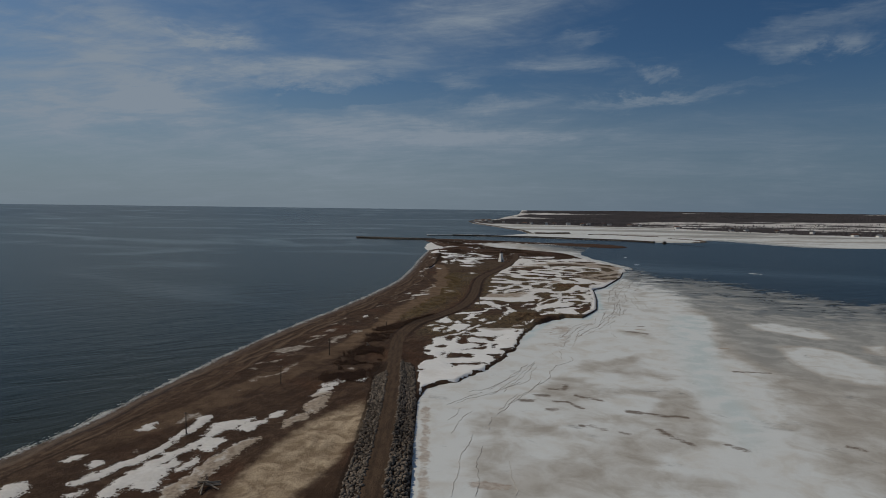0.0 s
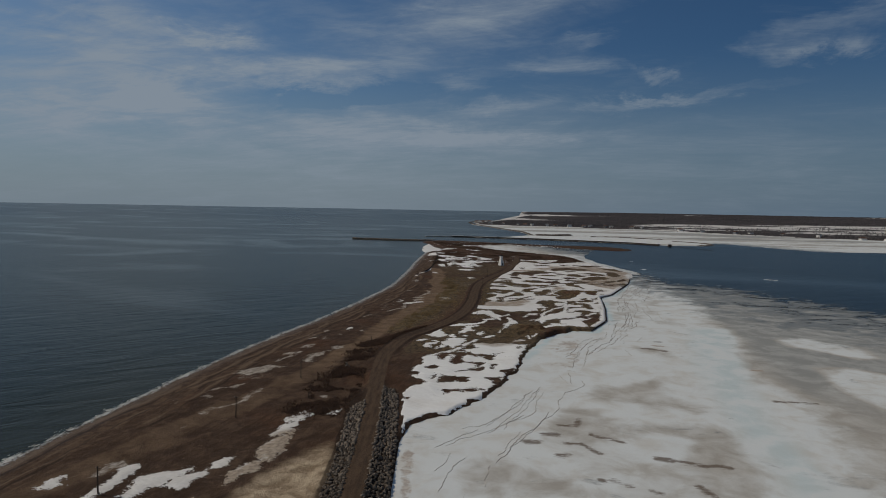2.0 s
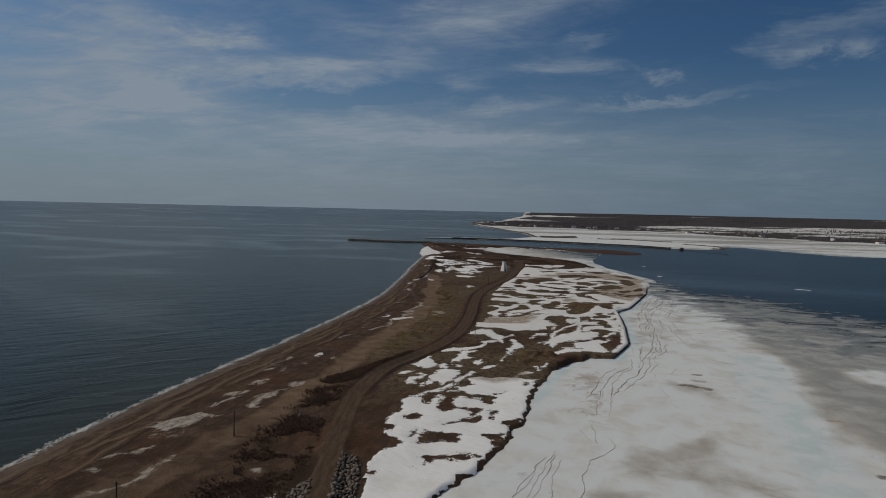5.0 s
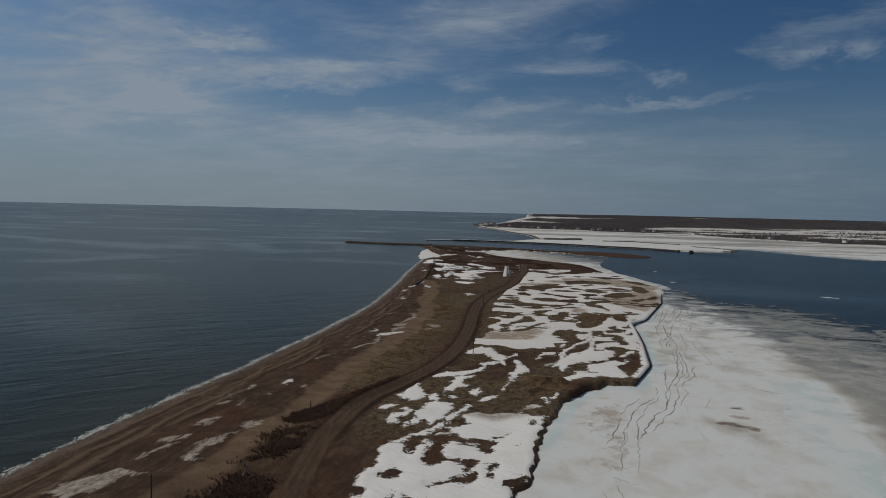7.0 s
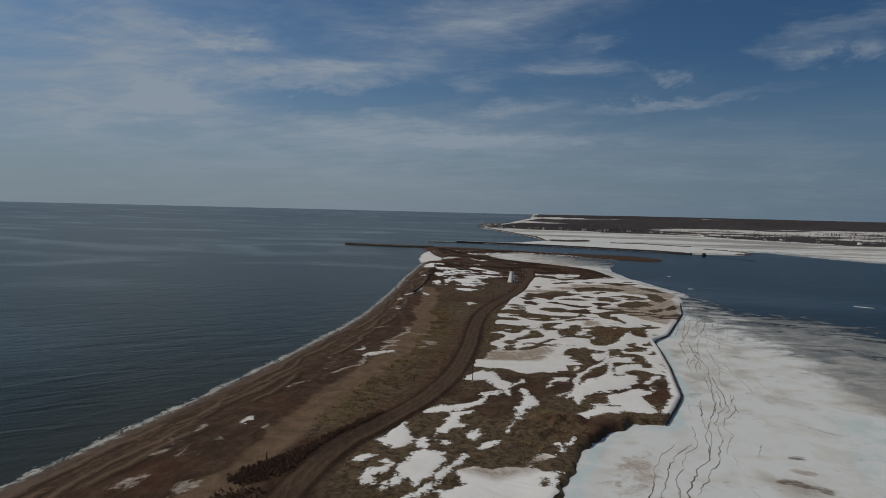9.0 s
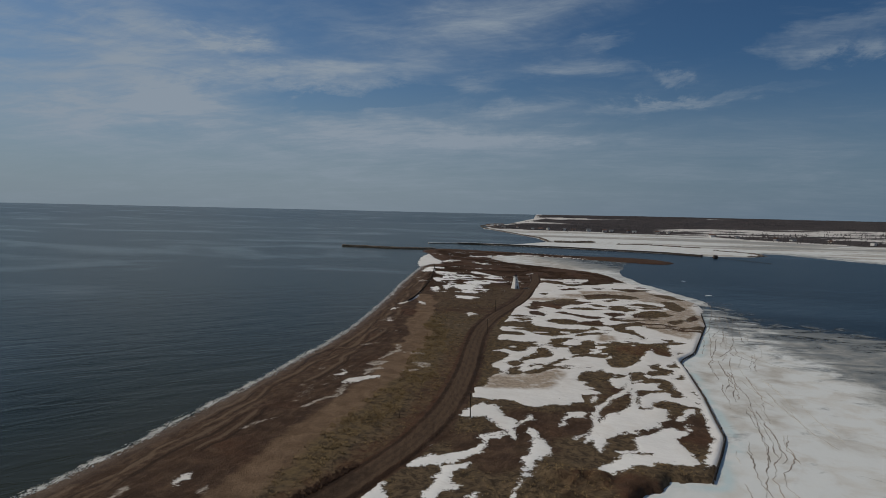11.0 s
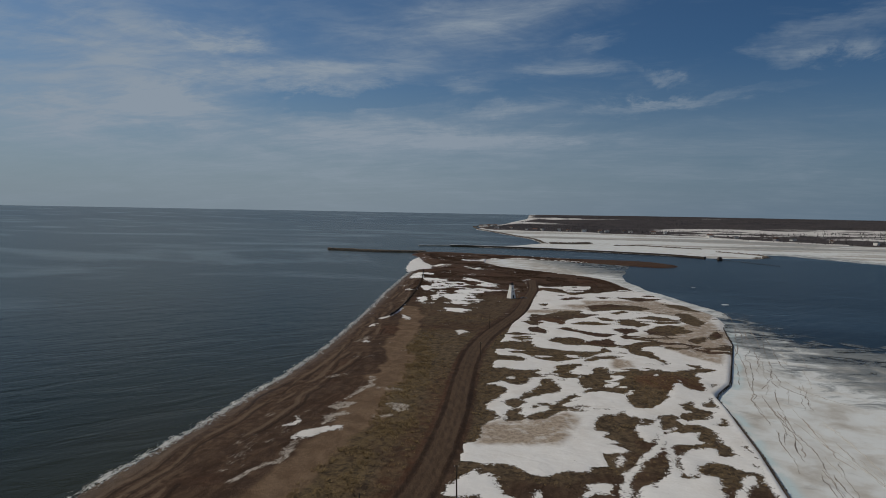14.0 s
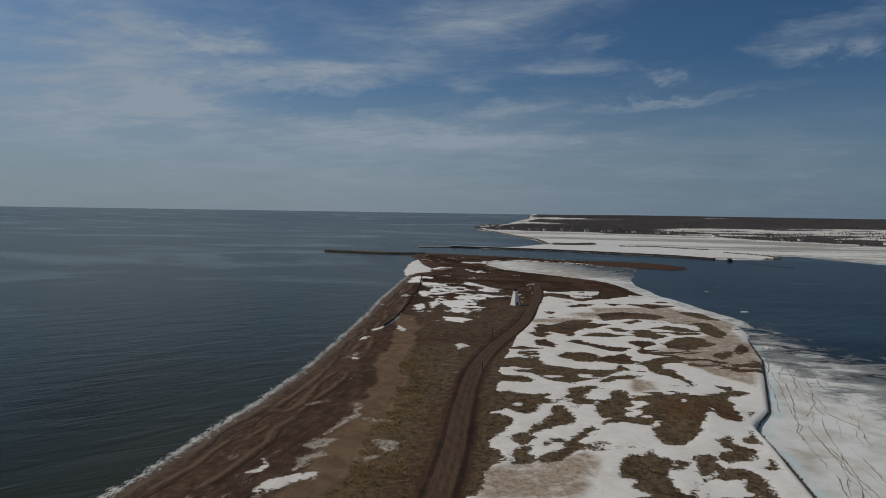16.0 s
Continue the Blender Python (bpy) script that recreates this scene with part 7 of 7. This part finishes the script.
# ---- ice beyond the channel ----
jx_, jy_ = steps([(60, 700, 7, 10), (700, 2400, 12, 80)]), steps([(840, 1300, 7, 8), (1300, 2500, 12, 30)])
JX, JY = np.meshgrid(jx_, jy_)
FAR_ICE = np.array([(60, 1077), (101, 1069), (176, 1042), (243, 1004), (304, 969), (345, 935), (400, 940), (434, 985), (440, 1015), (478, 1010), (490, 960), (510, 890), (560, 790), (700, 700),
                    (2400, 500), (2400, 1300), (1100, 1260), (880, 1330), (760, 1450), (690, 1560), (640, 1800), (465, 1830), (330, 1890), (220, 1900), (120, 2100), (100, 1960), (136, 1736), (184, 1364), (182, 1215), (130, 1130)], float)
f_in = signed(JX, JY, FAR_ICE)
far_ice = sheet("channel_ice", jx_, jy_, SEA + 0.12 + np.clip(f_in * 0.02, -0.35, 0.1) + rise(JX, JY), ice_mat,
                (("bluish", f_in * 0), ("slush", smooth(f_in, 60, 0) * smooth(JX, 400, 480) * 0.7), ("murk", smooth(JX, 300, 900) * 0.25 + 0.05 + 1.1 * smooth(vnoise(JX * 0.22, JY + JX * 0.1, 70, 97, 4, 0.6), 0.42, 0.66)), ("stain", smooth(f_in, 30, 0) * smooth(JY, 1250, 1500) * 0.35)), f_in > -6)
tagged(far_ice, "flat white frozen harbour behind the channel wall", "sea ice", kind="structure")

COVE = np.array([(50, 800), (70, 752), (104, 715), (137, 670), (142, 640), (143, 594), (150, 545), (153, 505), (160, 500), (162, 520), (158, 548), (151, 596), (150, 640), (158, 690), (180, 750), (196, 800), (140, 842), (95, 858), (56, 850)], float)
kx, ky = steps([(46, 204, 2.2, 2.2)]), steps([(496, 864, 2.2, 3)])
KX, KY = np.meshgrid(kx, ky)
k_in = signed(KX, KY, COVE) + (vnoise(KX, KY, 14, 45, 4) - 0.5) * 5
cove = sheet("cove_ice", kx, ky, SEA + 0.16 + np.clip(k_in * 0.05, -0.3, 0.12), ice_mat, (("bluish", k_in * 0), ("slush", smooth(KX + (KY - 800) * 0.25, 95, 175) * smooth(KY, 650, 700) * 1.2 + smooth(KX, 128, 150) * smooth(KY, 700, 640) * 0.3), ("murk", smooth(KX, 60, 150) * smooth(KY, 690, 720) * 0.75 + 0.35), ("stain", smooth(k_in, 26, 1) * smooth(KY, 690, 760) * 0.6)), k_in > -4)
tagged(cove, "white shore ice rimming the end of the spit", "sea ice", kind="structure")

FOOT = np.array([(-16, 690), (-20, 700), (-22.5, 735), (-23, 800), (-21, 840), (-17, 858), (-9, 800), (-2, 770), (1, 744), (0, 730), (-11, 716), (-15, 700)], float)
hx_, hy_ = steps([(-32, 8, 0.8, 0.8)]), steps([(640, 880, 1.2, 2.0)])
HX, HY = np.meshgrid(hx_, hy_)
h_in = signed(HX, HY, FOOT) + (vnoise(HX, HY, 6, 46, 4, 0.65) - 0.5) * 5
foot = sheet("ice_foot", hx_, hy_, SEA + 0.12 + np.clip(h_in * 0.08, -0.5, 0.2) + (vnoise(HX, HY, 5, 48, 4) - 0.5) * 0.5, snow_mat, (("dirt", h_in * 0 + 0.15), ("cover", np.clip(h_in * 0.3, -0.6, 0.9))), h_in > -3)
tagged(foot, "heaped white shore ice in a notch of the beach", "sea ice", kind="structure")

# ---- cracks and ridges in the bay ice ----


def crack(line, wide, seed, mat):
    """A raised, dark-lipped crack that wanders along a plan line."""
    x, y, a = along(line, 0.6)
    if len(x) < 4:
        return
    o = (vnoise(x, y + seed * 17, 3.2, 84 + seed % 3, 4, 0.7) - 0.5) * 1.7
    cx, cy = x - np.sin(a) * o, y + np.cos(a) * o
    ends = np.minimum(1, np.minimum(np.arange(len(x)), np.arange(len(x))[::-1]) / 4 + 0.15)
    wd = 0.75 * wide * (0.2 + 1.6 * smooth(vnoise(x, y, 4, 90 + seed % 7, 3), 0.3, 0.75)) * ends
    zz = SEA + 0.235 + (vnoise(cx, cy, 22, 41, 4) - 0.5) * 0.125
    m = len(x)
    v = np.vstack([np.c_[cx - np.sin(a) * wd * s, cy + np.cos(a) * wd * s, zz + h] for s, h in ((-1, -0.05), (-0.3, 0.05), (0.3, 0.05), (1, -0.05))])
    f = [(r * m + i, r * m + i + 1, (r + 1) * m + i + 1, (r + 1) * m + i) for r in range(3) for i in range(m - 1)]
    part("ice_crack", raw_mesh("ice_crack", v, f, mat), ice)


ridge_mat = rough_stuff("ice_ridge", ((0.27, 0.245, 0.22), (0.46, 0.43, 0.40)), 0.8, 0.8, 0.2, 0.02, local=False)
seed = 0
for sort, outline, wide in PATCHES:
    if sort == "crack":
        seed += 1
        crack(outline, wide, seed, crack_mat if wide > 0.14 else ridge_mat)
# short hair cracks between the long ones
shore = np.array([(92, 295), (101, 325), (108, 358), (122, 385), (138, 420), (150, 448), (155, 478)], float)
for _ in range(26):
    full = curve_xy(shore + np.array([1, -0.3]) * rng.uniform(-4, 11), 8)
    i0 = rng.randint(0, len(full) - 16)
    seed += 1
    crack(full[i0:i0 + rng.randint(4, 9)], 0.09, seed, ridge_mat)

# ---- floes ----
for fx_, fy_, ln, wd, turn in ((180, 546, 5.0, 2.2, 20), (195, 629, 3, 0.7, -10), (255, 480, 10, 2.0, -35)):
    v, f = lump(int(ln * 10 + fx_), 0.12, 2, 0.2)
    floe = tagged(new("ice_floe", raw_mesh("ice_floe", v * np.array([ln, wd * 1.2, 3.0]), f, floe_mat)), "small white floe of ice drifting in dark water", "ice floe", "floes in the bay")
    floe.matrix_basis = pose(fx_, fy_, SEA + 0.03, 0, 0, turn)

# ---- far shore: woods and houses ----


def far_tree(seed):
    r = random.Random(seed)
    v, f = [], []
    for i in range(3):
        n, h0, h1, rad = 5, 0.15 + 0.25 * i, 0.55 + 0.22 * i, 0.30 - 0.07 * i
        o = len(v)
        v += [(rad * math.cos(6.283 * j / n + i) * r.uniform(0.7, 1.3), rad * math.sin(6.283 * j / n + i) * r.uniform(0.7, 1.3), h0) for j in range(n)] + [(r.uniform(-.05, .05), r.uniform(-.05, .05), h1)]
        f += [(o + j, o + (j + 1) % n, o + n) for j in range(n)]
    return np.array(v), np.array(f)


TREES = [far_tree(i) for i in range(6)]
count = 130000
tx, ty = 60 + 3900 * rng.rand(count) ** 1.2, 1150 + 2900 * rng.rand(count) ** 1.3
fi, fj = np.clip(np.searchsorted(YS, ty), 0, len(YS) - 1), np.clip(np.searchsorted(XS, tx), 0, len(XS) - 1)
pick = np.where((D_FAR[fi, fj] > 25) & (m_farsnow[fi, fj] + 0.25 * rng.rand(count) < np.where(vnoise(tx, ty, 60, 95, 3) > 0.56, 1.1, 0.42)))[0][:45000]
woods = tagged(new("far_woods", scatter("far_woods", TREES, np.c_[tx[pick], ty[pick], ground_z(tx[pick], ty[pick]) - 0.5], rng.uniform(2.4, 6.0, len(pick)) * np.where(m_farsnow[fi, fj][pick] > 0.4, 0.7, 0.7 + 0.6 * vnoise(tx[pick], ty[pick], 140, 96, 3)), rng.uniform(0, 6.28, len(pick)), wood_far_hazed_mat)),
               "dark leafless and spruce woods covering the far shore", "woods", kind="stuff")


def house(x, y, wide, deep, tall, turn, wall_mat, roof_mat):
    z = float(ground_z(np.array([x]), np.array([y]))[0])
    base = thing("house", x, y, z - 0.3, "small far-off house with a gabled roof by the shore", "house", "houses on the far shore")
    base.rotation_euler = (0, 0, radians(turn))
    bm = bmesh.new()
    box(bm, (wide, deep, tall + 0.3), (0, 0, tall / 2), 0.05)
    part("wall", bm_mesh("wall", bm, wall_mat), base)
    v = [(-wide * 0.55, -deep * 0.6, tall), (wide * 0.55, -deep * 0.6, tall), (wide * 0.55, deep * 0.6, tall), (-wide * 0.55, deep * 0.6, tall), (-wide * 0.55, 0, tall + deep * 0.4), (wide * 0.55, 0, tall + deep * 0.4)]
    part("roof", raw_mesh("roof", v, [(0, 1, 5, 4), (2, 3, 4, 5), (0, 4, 3), (1, 2, 5), (0, 3, 2, 1)], roof_mat), base)
    bm = bmesh.new()
    box(bm, (0.9, 0.9, 1.8), (wide * 0.2, 0.4, tall + deep * 0.35), 0.04)
    part("chimney", bm_mesh("chimney", bm, concrete_mat), base)
    for o in (-0.28, 0.28):
        bm = bmesh.new()
        box(bm, (1.3, 0.2, 1.2), (wide * o, -deep / 2, tall * 0.55), 0.03)
        part("window", bm_mesh("window", bm, dark_mat), base)


roof_mats = [rough_stuff("grey_roof", ((0.10, 0.10, 0.105), (0.18, 0.18, 0.185)), 0.5), rough_stuff("brown_roof", ((0.10, 0.06, 0.045), (0.16, 0.10, 0.08)), 0.5)]
wall_mats = [white_mat, rough_stuff("tan_siding", ((0.40, 0.37, 0.33), (0.52, 0.48, 0.43)), 0.6), rough_stuff("grey_siding", ((0.22, 0.22, 0.23), (0.32, 0.32, 0.33)), 0.6)]
spots = [(118 + 30 * i + rng.uniform(-10, 10), 2250 - 62 * i + rng.uniform(-40, 60)) for i in range(7)]
spots += [(130 + 16 * i, 2330 + 40 * i) for i in range(5)]
spots += [(330 + 34 * i + rng.uniform(-8, 8), 1870 - 9 * i + rng.uniform(0, 60)) for i in range(9)]
spots += [(650 + 40 * i, 1600 - 55 * i + rng.uniform(0, 120)) for i in range(8)]
for n, (hx, hy) in enumerate(spots):
    if signed(np.array([hx]), np.array([hy]), FAR_LAND)[0] > 2:
        house(hx, hy, rng.uniform(8, 13), rng.uniform(6, 8.5), rng.uniform(3, 5.5), rng.uniform(-40, 40), wall_mats[n % 3 if n % 2 else 0], roof_mats[n % 2])
